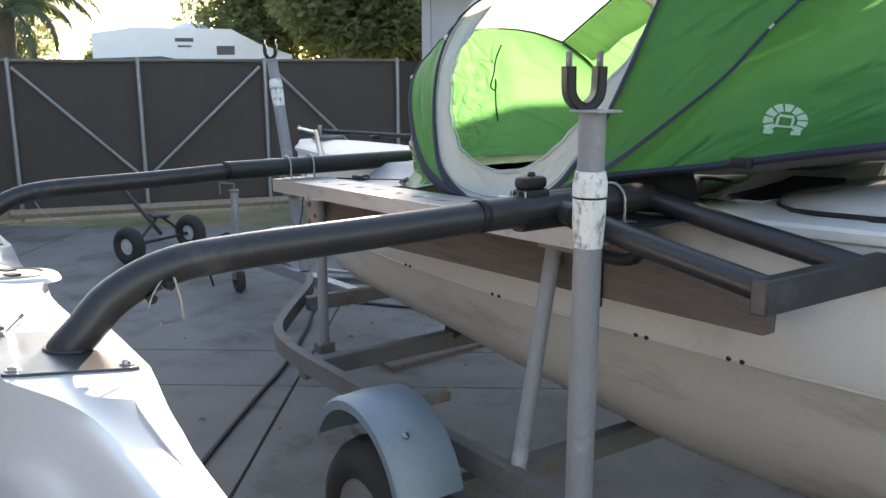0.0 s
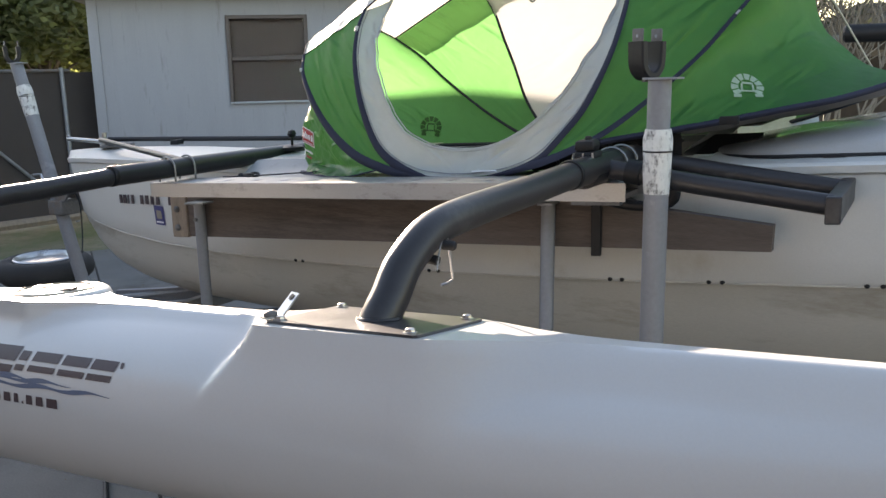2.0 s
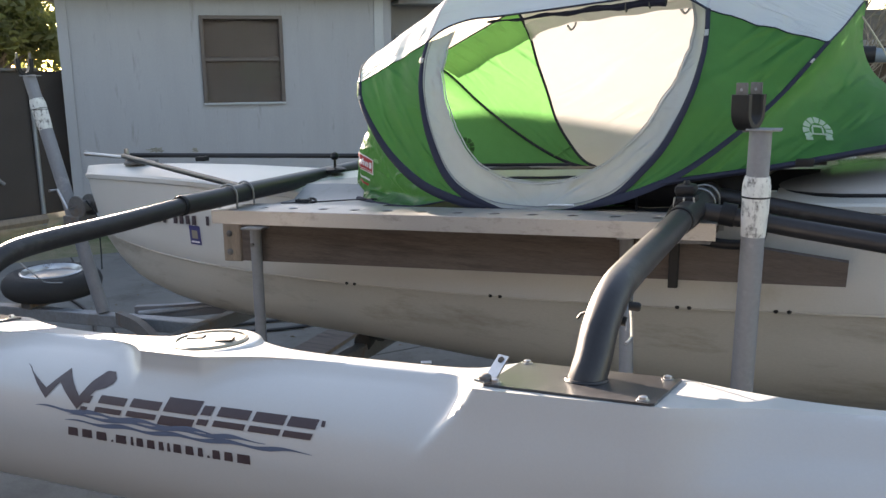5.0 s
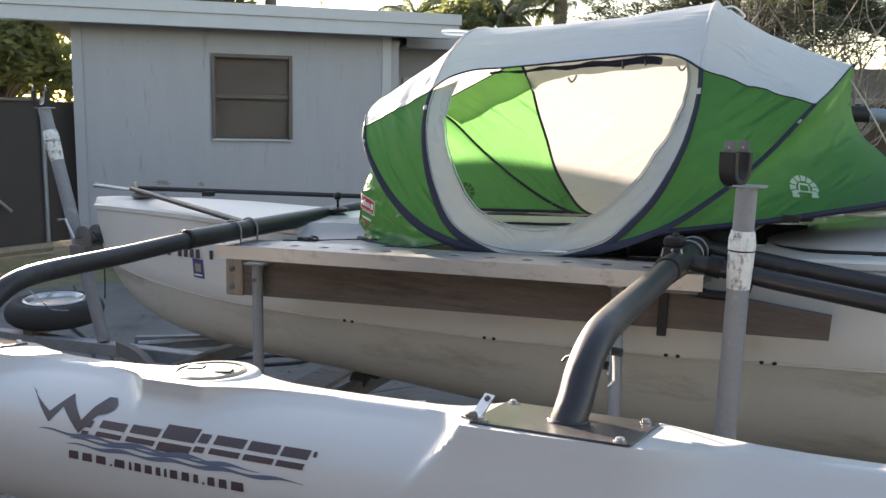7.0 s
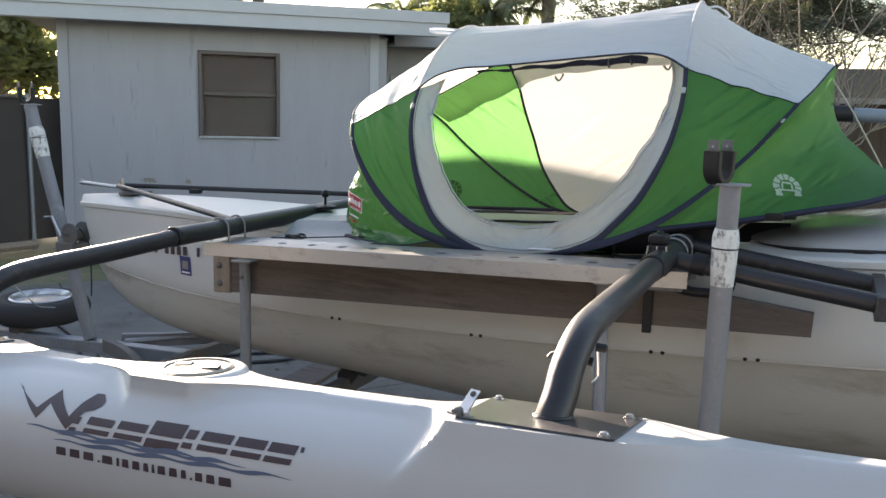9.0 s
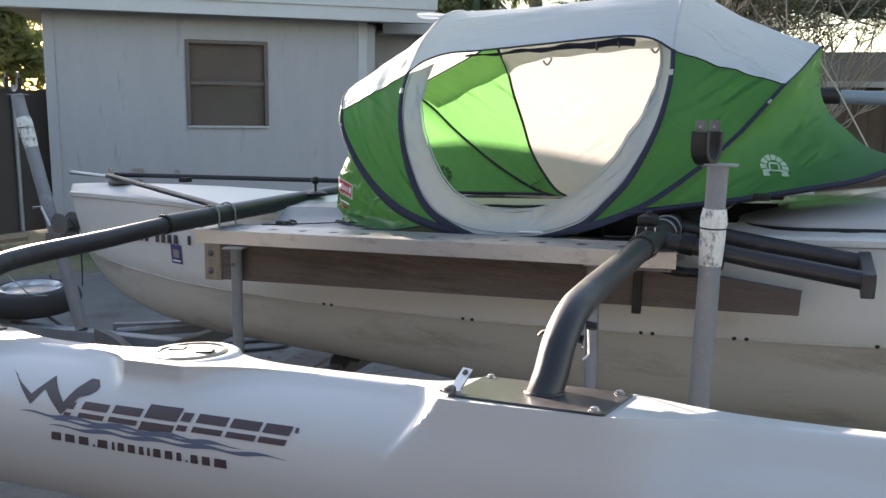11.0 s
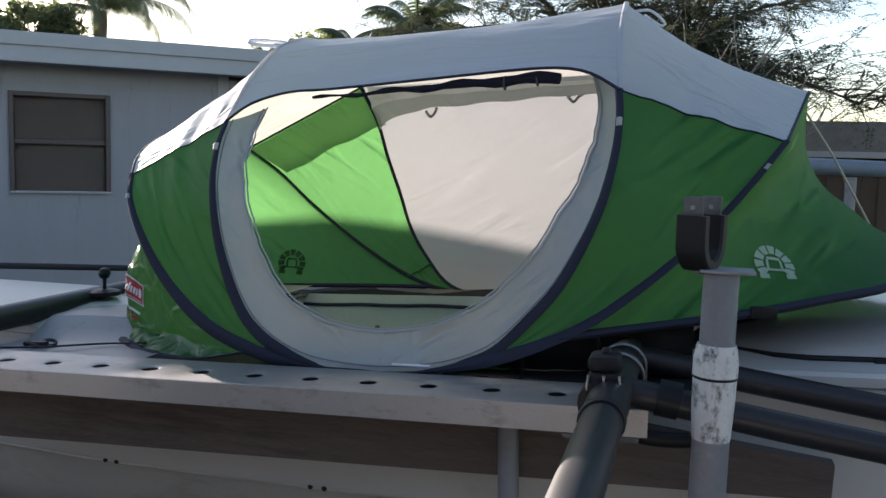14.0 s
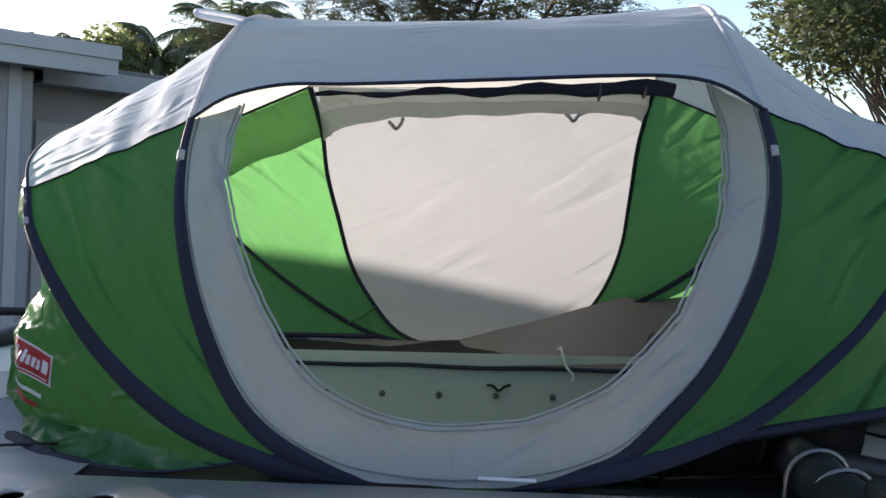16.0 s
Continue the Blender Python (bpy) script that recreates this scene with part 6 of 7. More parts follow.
# door band: pale surround between pole and opening
DOOR = {1: [(0.425, -0.41, 1.843), (0.449, -0.46, 1.737), (0.427, -0.555, 1.607), (0.360, -0.635, 1.463), (0.270, -0.672, 1.353), (0.165, -0.678, 1.287), (0.07, -0.668, 1.258), (0.0, -0.664, 1.252)],
        -1: [(-0.456, -0.385, 1.793), (-0.454, -0.471, 1.698), (-0.419, -0.562, 1.597), (-0.350, -0.624, 1.463), (-0.257, -0.664, 1.340), (-0.145, -0.674, 1.275), (-0.05, -0.667, 1.255), (0.0, -0.664, 1.252)]}
for s in (1, -1):
    inner = spline([T(*p) for p in DOOR[s]], TN)
    for i, p in enumerate(inner):
        q = noise.noise(Vector((i * 0.21, s * 3.0, 2.0))) + 0.5 * noise.noise(Vector((i * 0.6, s * 5.0, 4.0)))
        p += Vector((s * 0.010 * q, 0.012 * noise.noise(Vector((i * 0.3, 7.0, s))), 0.004 * q)) * min(1, i / 6, (TN - i) / 4 + 0.15)
    rows = []
    for k in range(13):
        q = k / 12
        rows.append([a.lerp(b, q) + Vector((0, 0.010 * math.sin(math.pi * q) + 0.006 * noise.noise(Vector((a.x * 9, a.z * 9, q * 3 + s))), 0)) for a, b in zip(CV[s]["r1"], inner)])
    fab("door_band", patch(rows), M_DOORBAND, "light grey fabric door surround")
    rib([a.lerp(b, 0.17) + Vector((0, -0.001, 0)) for a, b in zip(CV[s]["r1"], inner)], 0.0016, M_GALV, 0.6, "stitched_seam", label="grey stitched seam")
    rib(inner, 0.0042, M_DOORBAND, 0.8, "door_zip", label="pale door zip")
    rib([p + Vector((0.007 * s * -1, 0.006, 0.005)) for p in inner], 0.0022, M_DOORBAND, 0.9, "door_zip")

# back window panel, its upper flap, and loops
rows = []
for k in range(17):
    q = k / 16
    row = []
    for a, b in zip(CV[-1]["r1b"], CV[1]["r1b"]):
        p = a.lerp(b, q)
        p.y += 0.012 * math.sin(math.pi * q) + 0.006 * math.sin(math.pi * q) * noise.noise(Vector((p.x * 4 + p.z * 4, p.z * 2, 4.0)))
        row.append(p)
    rows.append(row)
eave = []
c = CV[-1]
for j in range(9):
    a = cut(c["r1b"], 0.0, 0.155)[round(TN * j / 8)]
    b = cut(c["r2b"], 0.0, 0.125)[round(TN * j / 8)]
    eave.append([a.lerp(b, i / 16) + Vector((0, 0.010 + 0.020 * j / 8, 0.006 * (j / 8) * math.sin(i * 0.9) + 0.012 * (j / 8) * math.sin(math.pi * i / 16))) for i in range(17)])
fab("back_eave", patch(eave), M_ROOF, "pale roof eave overhanging the back side panel")
fab("back_window", patch(rows), M_PANEL, "white translucent back panel")
cap = []
back_v = lambda w: 0.434 - 1.0 * (w - 1.80)      # noqa: E731
for i in range(31):
    q = i / 30
    x = -0.437 + 0.90 * q
    zl = float(np.interp(q, (0, 0.04, 0.12, 0.23, 0.5, 0.76, 0.97, 1.0), (1.775, 1.80, 1.825, 1.838, 1.848, 1.858, 1.853, 1.835))) + 0.003 * math.sin(q * 31)
    cap.append([T(x, back_v(w) - 0.012 + 0.002 * k - 0.02 * (k == 2), w) for k, w in ((k, zl + (1.915 - zl) * k / 4) for k in range(5))])
fab("back_flap", patch(cap), M_DOORBAND, "pale rolled upper flap of the back panel")
for x, z in ((-0.232, 1.828), (0.258, 1.856)):
    fab("toggle", tube(bmesh.new(), spline([T(x - 0.012, 0.385, z), T(x, 0.37, z - 0.012), T(x + 0.01, 0.375, z - 0.02), T(x + 0.022, 0.382, z - 0.004), T(x + 0.026, 0.385, z + 0.012)], 14), 0.005, 8), M_GALV, "small grey toggle loop")

# tent floor strip behind the cockpit, and sagging sheet over the far edge
rows = []
for j in range(9):
    v = 0.26 + 0.285 * j / 8
    rows.append([T(-0.85 + 1.8 * i / 30, v - 0.03 * (i / 30), 1.165 + 0.022 * (j / 8) + (0.30 * max(0, -0.85 + 1.8 * i / 30) * (j / 8) ** 0.8 + 0.006 * noise.noise(Vector((i * 0.3, j * 0.4, 0)))) ) for i in range(31)])
fab("floor", patch(rows), M_FLOOR, "dark grey groundsheet")
fab("floor_edge", tube(bmesh.new(), rows[0], 0.006, 8), M_NAVY)
for s in (-1, 1):
    rr = []
    for j in range(5):
        rr.append([T(s * (0.62 + (0.25 if s > 0 else 0.45) * i / 10), -0.45 + 0.72 * j / 4 * (1 - 0.45 * i / 10), 1.192 + (0.09 if s > 0 else 0.0) * min(1, i / 5)) for i in range(11)])
    fab("floor", patch(rr), M_FLOOR)
lip = [p + Vector((0, -0.006 + 0.008 * noise.noise(Vector((p.x * 14, 1, 0))), -0.012 + 0.006 * noise.noise(Vector((p.x * 9, 3, 0))))) for p in CV[-1]["r1"][::-1] + CV[1]["r1"][1:] if abs(p.x - XC) < 0.17]
lip = lip if lip[0].x < lip[-1].x else lip[::-1]
ribbon(sorted(lip, key=lambda p: p.x), Vector((0, -1, 0.3)), 0.013, 0.004, M_GREEN, "door_sill", "crumpled green door sill")
fab("floor_lip", patch([[T(-0.3 + 0.6 * i / 10, -0.695 + 0.06 * j, 1.184) for i in range(11)] for j in range(3)]), M_GREEN)
rib([T(0.04, -0.71, 1.188), T(0.13, -0.722, 1.19)], 0.005, M_WHITE, 0.6, "zip_tape", label="white strip at the door foot")


clip_at = min(CV[1]["low"], key=lambda p: abs(p.x - XC - 0.80))
fab("hem_clip", block(clip_at.x - 0.022, clip_at.x + 0.03, clip_at.y - 0.022, clip_at.y, clip_at.z - 0.012, clip_at.z + 0.012, 0.003), M_BLACKPL, "black plastic clip on the hem")
# black cloth under the raised hem, carried down to darken the shaded gap
skirt = []
hem_r = [p for p in reversed(CV[1]["r2"]) if 0.20 < p.x - XC < 0.39] + [p for p in CV[1]["low"] if p.x < -1.14]
for k in range(7):
    q = k / 6
    skirt.append([p + Vector((0.01, 0.03 + 0.05 * q + 0.018 * noise.noise(Vector((i * 0.35, q * 2.5, 3.0))), -0.004 - (p.z - 1.176) * q)) for i, p in enumerate(hem_r)])
fab("skirt", patch(skirt), M_TRAMP, "black cloth under the hem, run down to darken the shaded gap")
for a in (0.25, 0.62):
    p = hem_r[int(a * (len(hem_r) - 1))]
    rib([p + Vector((0, 0.015, 0)), p + Vector((0.006, 0.02, -0.03)), p + Vector((0.002, 0.03, -0.06))], 0.010, M_BLACKPL, 0.35, "hem_strap", label="black webbing strap")


# Dark sheet added across the tail, so the gap shows a shaded inside.
tail = [p for p in CV[1]["low"] if -1.16 < p.x < -0.60]
fab("floor", patch([[p + Vector((0, 0.012 + 0.46 * q * min(1.0, (-0.50 - p.x) / 0.4), -0.008 - 0.020 * math.sin(math.pi * q) + 0.006 * noise.noise(Vector((p.x * 12, q * 5, 2.0))))) for p in tail] for q in (k / 8 for k in range(9))]), M_FLOOR, "dark sheet added under the tail for its shaded inside")


# prints on the fabric
def emblem(at, nrm, up_v, size, mat, wide=1.0):
    n = Vector(nrm).normalized()
    spot = min((t.ray_cast(at - Vector(at_root) + n * 0.25, -n, 0.5) for t in FABRIC), key=lambda h: 9 if h[0] is None else h[3])
    if spot[0] is not None:
        at = spot[0] + Vector(at_root)
        n = spot[1] if spot[1].dot(n) > 0 else -spot[1]
    a = Vector(up_v)
    a = (a - n * a.dot(n)).normalized()
    b = a.cross(n).normalized()
    P = lambda x, z: at + b * (x * size * wide) + a * (z * size / wide) + n * 0.004      # noqa: E731
    bm = bmesh.new()
    for k in range(9):
        t0, t1 = radians(-52 + 284 / 9 * k + 3), radians(-52 + 284 / 9 * (k + 1) - 3)
        f = [P(math.cos(t0 + (t1 - t0) * i / 4), math.sin(t0 + (t1 - t0) * i / 4)) for i in range(5)]
        g = [P(0.55 * math.cos(t1 - (t1 - t0) * i / 4), 0.55 * math.sin(t1 - (t1 - t0) * i / 4)) for i in range(5)]
        bm.faces.new([bm.verts.new(p) for p in f + g])
    for x0, x1, z0, z1 in ((-0.34, 0.34, 0.2, 0.36), (-0.4, -0.28, -0.3, 0.2), (0.28, 0.4, -0.3, 0.2), (-0.45, 0.45, -0.42, -0.3), (-0.85, -0.4, -0.9, -0.62), (0.4, 0.85, -0.9, -0.62)):
        bm.faces.new([bm.verts.new(P(x, z)) for x, z in ((x0, z0), (x1, z0), (x1, z1), (x0, z1))])
    bmesh.ops.subdivide_edges(bm, edges=bm.edges, cuts=1, use_grid_fill=True)
    for v in bm.verts:
        hit = min((t.ray_cast(v.co - Vector(at_root) + n * 0.25, -n, 0.5) for t in FABRIC), key=lambda h: 9 if h[0] is None else h[3])
        if hit[0] is not None:
            v.co = hit[0] + Vector(at_root) + n * 0.003
    return part("print", bm, mat, tent, "round segmented print on the fabric", smooth=False)


at_root = tent.location
FABRIC = []
for ob in tent.children:
    if ob.name.startswith(("end_panel", "side_panel", "back_panel")):
        FABRIC.append(BVHTree.FromPolygons([v.co for v in ob.data.vertices], [p.vertices for p in ob.data.polygons]))


emblem(Vector((-0.986, 1.806, 1.446)), (0.62, -0.78, 0.28), (0.05, 0.1, 1), 0.046, M_EMBW, 1.03)
emblem(Vector((-2.588, 2.76, 1.277)), (0.35, -0.93, -0.1), (0.1, 0.0, 1), 0.050, M_EMBD)
lab_n, lab_at = Vector((-0.30, -0.93, 0.22)).normalized(), Vector((-2.592, 1.797, 1.285))
lu = (Vector((0.27, 0, 1)) - lab_n * lab_n.dot(Vector((0.27, 0, 1)))).normalized()
lr = lu.cross(lab_n) * 1.2
END_SKIN = BVHTree.FromPolygons([v.co for v in left_end.data.vertices], [p.vertices for p in left_end.data.polygons])


def on_skin(x0, x1, z0, z1, lift, nx=8, nz=4):
    """A flat print laid on the end panel."""
    bm = bmesh.new()
    grid = []
    for j in range(nz + 1):
        row = []
        for i in range(nx + 1):
            p = lab_at + lr * (x0 + (x1 - x0) * i / nx) + lu * (z0 + (z1 - z0) * j / nz)
            hit = END_SKIN.ray_cast(p - Vector(at_root) + lab_n * 0.3, -lab_n, 0.7)
            if hit[0] is not None:
                p = hit[0] + Vector(at_root)
            row.append(bm.verts.new(p + lab_n * lift))
        grid.append(row)
    for j in range(nz):
        for i in range(nx):
            bm.faces.new((grid[j][i], grid[j][i + 1], grid[j + 1][i + 1], grid[j + 1][i]))
    return bm


lab = part("label_patch", on_skin(-0.052, 0.052, -0.029, 0.029, 0.003), M_WHITE, tent, "red and white sewn label")
part("label_field", on_skin(-0.048, 0.048, -0.025, 0.025, 0.0045), M_RED, lab)
for k, x in enumerate((-0.036, -0.024, -0.013, -0.003, 0.007, 0.017)):
    part("label_bar", on_skin(x, x + 0.007, -0.009, 0.009 + (0.006 if k in (0, 2) else 0), 0.006, 2, 4), M_WHITE, lab)
part("label_bar", on_skin(0.029, 0.043, -0.010, 0.014, 0.006, 3, 4), M_WHITE, lab)
part("label_bar", on_skin(-0.044, 0.044, -0.021, -0.019, 0.006, 8, 1), M_WHITE, lab)
for dz, w, m_ in ((-0.055, 0.08, M_WHITE), (-0.075, 0.075, M_RED)):
    part("print_bar", on_skin(-0.048, -0.048 + w, dz - 0.005, dz + 0.003, 0.003, 8, 1), m_, tent)

# black mesh bunched on the deck under the tail
rows = []
for j in range(7):
    rows.append([T(0.42 + 0.40 * i / 12, -0.50 + 0.24 * j / 6 + 0.02 * noise.noise(Vector((i * 0.5, j, 2))), 1.205 + 0.03 * j / 6 + 0.012 * noise.noise(Vector((i * 0.6, j * 0.7, 9)))) for i in range(13)])
fab("mesh_floor", patch([r[:9] for r in rows]), M_TRAMP, "black mesh groundsheet under the tail")
solid("tie_cord", pipe(spline([T(0.262, 0.26, 1.215), T(0.268, 0.25, 1.222), T(0.275, 0.24, 1.20), T(0.285, 0.236, 1.175), T(0.305, 0.235, 1.150), T(0.302, 0.236, 1.135)], 20), 0.0035, 6), M_WHITE, "short white cord hanging over the cockpit rim", "cord", boat=True)
solid("hanging_cord", pipe(spline([T(-0.835, -0.04, 1.695), T(-0.83, -0.07, 1.64), T(-0.825, -0.085, 1.58), T(-0.838, -0.09, 1.53), T(-0.818, -0.08, 1.515), T(-0.832, -0.07, 1.56), T(-0.845, -0.06, 1.50), T(-0.865, -0.04, 1.44), T(-0.878, -0.02, 1.385)], 44), 0.0032, 6), M_NAVY, "dark knotted cord hanging inside the tent", "cord", boat=True)
# White sheet stands in for the bright background seen through the gap.
solid("card", block(-0.15, 0.13, -0.004, 0.004, -0.09, 0.085, 0.001, Matrix.Translation((-0.98, 2.52, 1.285)) @ Matrix.Rotation(radians(-35), 4, 'X') @ Matrix.Rotation(radians(-10), 4, 'Y')), M_WHITE, "white sheet standing in for the bright background under the tent", "sheet", smooth=False)
for k, run in enumerate(([T(0.44, -0.46, 1.215), T(0.50, -0.49, 1.245), T(0.55, -0.50, 1.225), T(0.575, -0.49, 1.19)], [T(0.46, -0.42, 1.22), T(0.56, -0.45, 1.25), T(0.64, -0.43, 1.245)])):
    solid("cable", pipe(spline(run, 20), 0.006, 8), M_BLACKPL, "short black cable looped under the tent hem", "cable", boat=True)
# guy lines
guy = solid("guy_line", pipe([(-0.885, 2.28, 1.825), (-0.80, 2.30, 1.70), (-0.625, 2.34, 1.40)], 0.003, 6), M_ROPE, "pale cord from the wing tip to the tent's tail", "cord")
solid("guy_loop", pipe(spline([up(-2.31, 2.22, 2.005), up(-2.36, 2.19, 2.015), up(-2.43, 2.15, 2.02), up(-2.42, 2.13, 2.005), up(-2.34, 2.18, 1.998)], 20), 0.006, 6), M_WHITE, "white tie loop at the tent ridge", "cord")
solid("guy_loop", pipe(spline([up(-1.33, 2.21, 2.03), up(-1.285, 2.21, 2.03), up(-1.245, 2.21, 1.995), up(-1.258, 2.21, 1.99), up(-1.30, 2.21, 2.02)], 20), 0.004, 6), M_WHITE, "white tie loop at the tent peak", "cord")


# ---- trees ----
def leaf_cloud(name_mat, blobs, count, size, seed, squash=0.75):
    """Many small leaves gathered round clumps."""
    rnd = random.Random(seed)
    verts, faces = [], []
    total = sum(b[3] ** 2 for b in blobs)
    for (x, y, z, r) in blobs:
        for _ in range(int(count * r * r / total)):
            d = Vector((rnd.gauss(0, 1), rnd.gauss(0, 1), rnd.gauss(0, 1))).normalized() * (r * rnd.random() ** 0.45)
            p = Vector((x, y, z)) + Vector((d.x, d.y, d.z * squash))
            a = Vector((rnd.gauss(0, 1), rnd.gauss(0, 1), rnd.gauss(0, 0.6))).normalized()
            b = a.cross(Vector((rnd.gauss(0, 1), rnd.gauss(0, 1), rnd.gauss(0, 1)))).normalized()
            L = size * rnd.uniform(0.6, 1.4)
            k = len(verts)
            verts += [p - a * L, p + b * L * 0.4, p + a * L, p - b * L * 0.4]
            faces.append((k, k + 1, k + 2, k + 3))
    return verts, faces


def raw(name, verts, faces, mat, parent):
    me = bpy.data.meshes.new(name)
    o = Vector(root_of(parent).location)
    me.from_pydata([tuple(v - o) for v in verts], [], faces)
    me.materials.append(mat)
    me.validate()
    ob = new(name, me)
    ob.parent = parent
    return ob


def limb(bm, a, b, r0, r1, rnd, kink=0.12):
    mid = a.lerp(b, 0.5) + Vector((rnd.uniform(-1, 1), rnd.uniform(-1, 1), rnd.uniform(-0.5, 1))) * ((b - a).length * kink)
    pts = spline([a, mid, b], 8)
    tube(bm, pts, [r0 + (r1 - r0) * i / 8 for i in range(9)], 7)


def leafy_tree(name, base, top, spread, label, leaves, size, mat, seed, clumps=26, squash=0.75, trunk=0.14, droop=-0.3):
    rnd = random.Random(seed)
    t = thing(name, base, label, "tree")
    b, c = Vector(base), Vector(top)
    fork = b.lerp(c, 0.42)
    wood = bmesh.new()
    tube(wood, spline([b, b.lerp(fork, 0.5) + Vector((0.08, 0.05, 0)), fork], 8), [trunk * (1 - 0.4 * i / 8) for i in range(9)], 10)
    blobs = []
    for k in range(clumps):
        an, el = rnd.uniform(0, 6.28), rnd.uniform(droop, 1.2)
        rr = spread * rnd.uniform(0.35, 1.0)
        p = c + Vector((math.cos(an) * rr * math.cos(el), math.sin(an) * rr * math.cos(el), rr * squash * math.sin(el)))
        limb(wood, fork + (c - fork) * rnd.uniform(0, 0.5), p, trunk * 0.3, trunk * 0.05, rnd)
        blobs.append((p.x, p.y, p.z, spread * rnd.uniform(0.22, 0.52)))
    part("trunk", wood, M_BARK, t)
    v, f = leaf_cloud(mat, blobs, leaves, size, seed + 1, squash)
    raw("crown", v, f, mat, t)
    return t


def palm(name, base, height, fronds, length, label, seed, droop=1.0):
    rnd = random.Random(seed)
    t = thing(name, base, label, "palm tree")
    b = Vector(base)
    head = b + Vector((0.1, 0.05, height))
    wood = bmesh.new()
    pts = spline([b, b.lerp(head, 0.5) + Vector((0.06, -0.05, 0)), head], 20)
    tube(wood, pts, [0.16 - 0.05 * i / 20 + 0.008 * (i % 2) for i in range(21)], 12)
    part("trunk", wood, M_BARK, t)
    for k in range(fronds):
        an = 2 * math.pi * k / fronds + rnd.uniform(-0.2, 0.2)
        el = rnd.uniform(0.05, 1.45)
        L = length * rnd.uniform(0.8, 1.15)
        verts, faces = [], []
        p, e = head.copy(), el
        n = 26
        step = L / n
        prev = None
        for i in range(n + 1):
            h = Vector((math.cos(an) * math.cos(e), math.sin(an) * math.cos(e), math.sin(e)))
            side = Vector((-math.sin(an), math.cos(an), 0))
            if i > 2:
                ll = length * 0.17 * math.sin(math.pi * min(1, (i + 2) / (n + 3))) * rnd.uniform(0.8, 1.2) + 0.05
                for sg in (-1, 1):
                    for sub in (0, 0.33, 0.66):
                        q = p - h * step * sub
                        d = (side * sg * 0.75 + h * 0.55 + Vector((0, 0, -0.55 * droop - rnd.uniform(0, 0.35)))).normalized()
                        w = h * 0.011
                        kx = len(verts)
                        m = q + d * ll * 0.55 + Vector((0, 0, 0.03))
                        tip = q + d * ll + Vector((0, 0, -0.10 * ll))
                        verts += [q - w, q + w, m + w * 0.8, m - w * 0.8, tip]
                        faces += [(kx, kx + 1, kx + 2, kx + 3), (kx + 3, kx + 2, kx + 4)]
            rk = len(verts)
            up_v = Vector((0, 0, 1))
            th = 0.016 * (1 - i / (n + 2)) + 0.003
            verts += [p + side * th, p + up_v * th, p - side * th, p - up_v * th]
            if prev is not None:
                for m in range(4):
                    faces.append((prev + m, prev + (m + 1) % 4, rk + (m + 1) % 4, rk + m))
            prev = rk
            p = p + h * step
            e -= (1.9 * droop / n) * (0.4 + i / n)
        raw("frond", verts, faces, M_PALM, t)
    return t


def feathery_tree(name, base, head, spread, label, seed, twigs, leaves):
    """Spreading fine-leaved tree with layered, airy sprays."""
    rnd = random.Random(seed)
    t = thing(name, base, label, "tree")
    b = Vector(base)
    wood = bmesh.new()
    fork = b + Vector((0, 0, head - 1.9))
    tube(wood, [b, b.lerp(fork, 0.5), fork], [0.20, 0.17, 0.13], 10)
    boughs = []
    for k in range(18):
        an = 2 * math.pi * (k + rnd.uniform(-0.3, 0.3)) / 9
        rr = spread * rnd.uniform(0.45, 1.0)
        out = Vector((math.cos(an), math.sin(an), 0))
        end = fork + out * rr + Vector((0, 0, (1.75 if k < 9 else 0.35) - 0.8 * (rr / spread) ** 2 + rnd.uniform(-0.25, 0.35)))
        mid_p = fork + out * (rr * 0.42) + Vector((rnd.uniform(-0.2, 0.2), rnd.uniform(-0.2, 0.2), (0.75 if k < 9 else 0.15) + rnd.uniform(-0.15, 0.2)))
        run = spline([fork, fork.lerp(mid_p, 0.5) + Vector((0, 0, 0.10)), mid_p, mid_p.lerp(end, 0.5) + Vector((rnd.uniform(-0.12, 0.12), rnd.uniform(-0.12, 0.12), 0.08)), end], 16)
        tube(wood, run, [0.055 * (1 - 0.88 * i / 16) for i in range(17)], 7)
        boughs.append(run)
    verts, faces = [], []
    for k in range(twigs):
        run = boughs[k % 18]
        at = run[rnd.randint(4, 16)]
        way = Vector((at.x - b.x, at.y - b.y, 0)).normalized()
        way = (way * 0.6 + Vector((rnd.gauss(0, 0.8), rnd.gauss(0, 0.8), rnd.uniform(-0.25, 0.65)))).normalized()
        size = rnd.uniform(0.45, 1.0)
        tip = at + way * size
        limb(wood, at, tip, 0.009, 0.002, rnd, 0.10)
        for sp in range(9):
            q0 = at.lerp(tip, rnd.uniform(0.25, 1.05)) + Vector((rnd.gauss(0, 0.05), rnd.gauss(0, 0.05), rnd.gauss(0, 0.04)))
            d = (way * 0.5 + Vector((rnd.gauss(0, 0.8), rnd.gauss(0, 0.8), rnd.uniform(-0.30, 0.30)))).normalized()
            ln = rnd.uniform(0.16, 0.34)
            sd = d.cross(Vector((0, 0, 1))).normalized()
            for i in range(leaves):
                q = q0 + d * (ln * i / leaves) + Vector((0, 0, -0.06 * (i / leaves) ** 2))
                for sg in (-1, 1):
                    w = (sd * sg + d * 0.4 + Vector((0, 0, rnd.uniform(-0.5, 0.2)))).normalized()
                    L = rnd.uniform(0.035, 0.065)
                    kx = len(verts)
                    verts += [q, q + w * L * 0.5 + d * 0.010, q + w * L, q + w * L * 0.5 - d * 0.010]
                    faces.append((kx, kx + 1, kx + 2, kx + 3))
    part("trunk", wood, M_BARK, t)
    raw("crown", verts, faces, M_FEATHER, t)
    return t


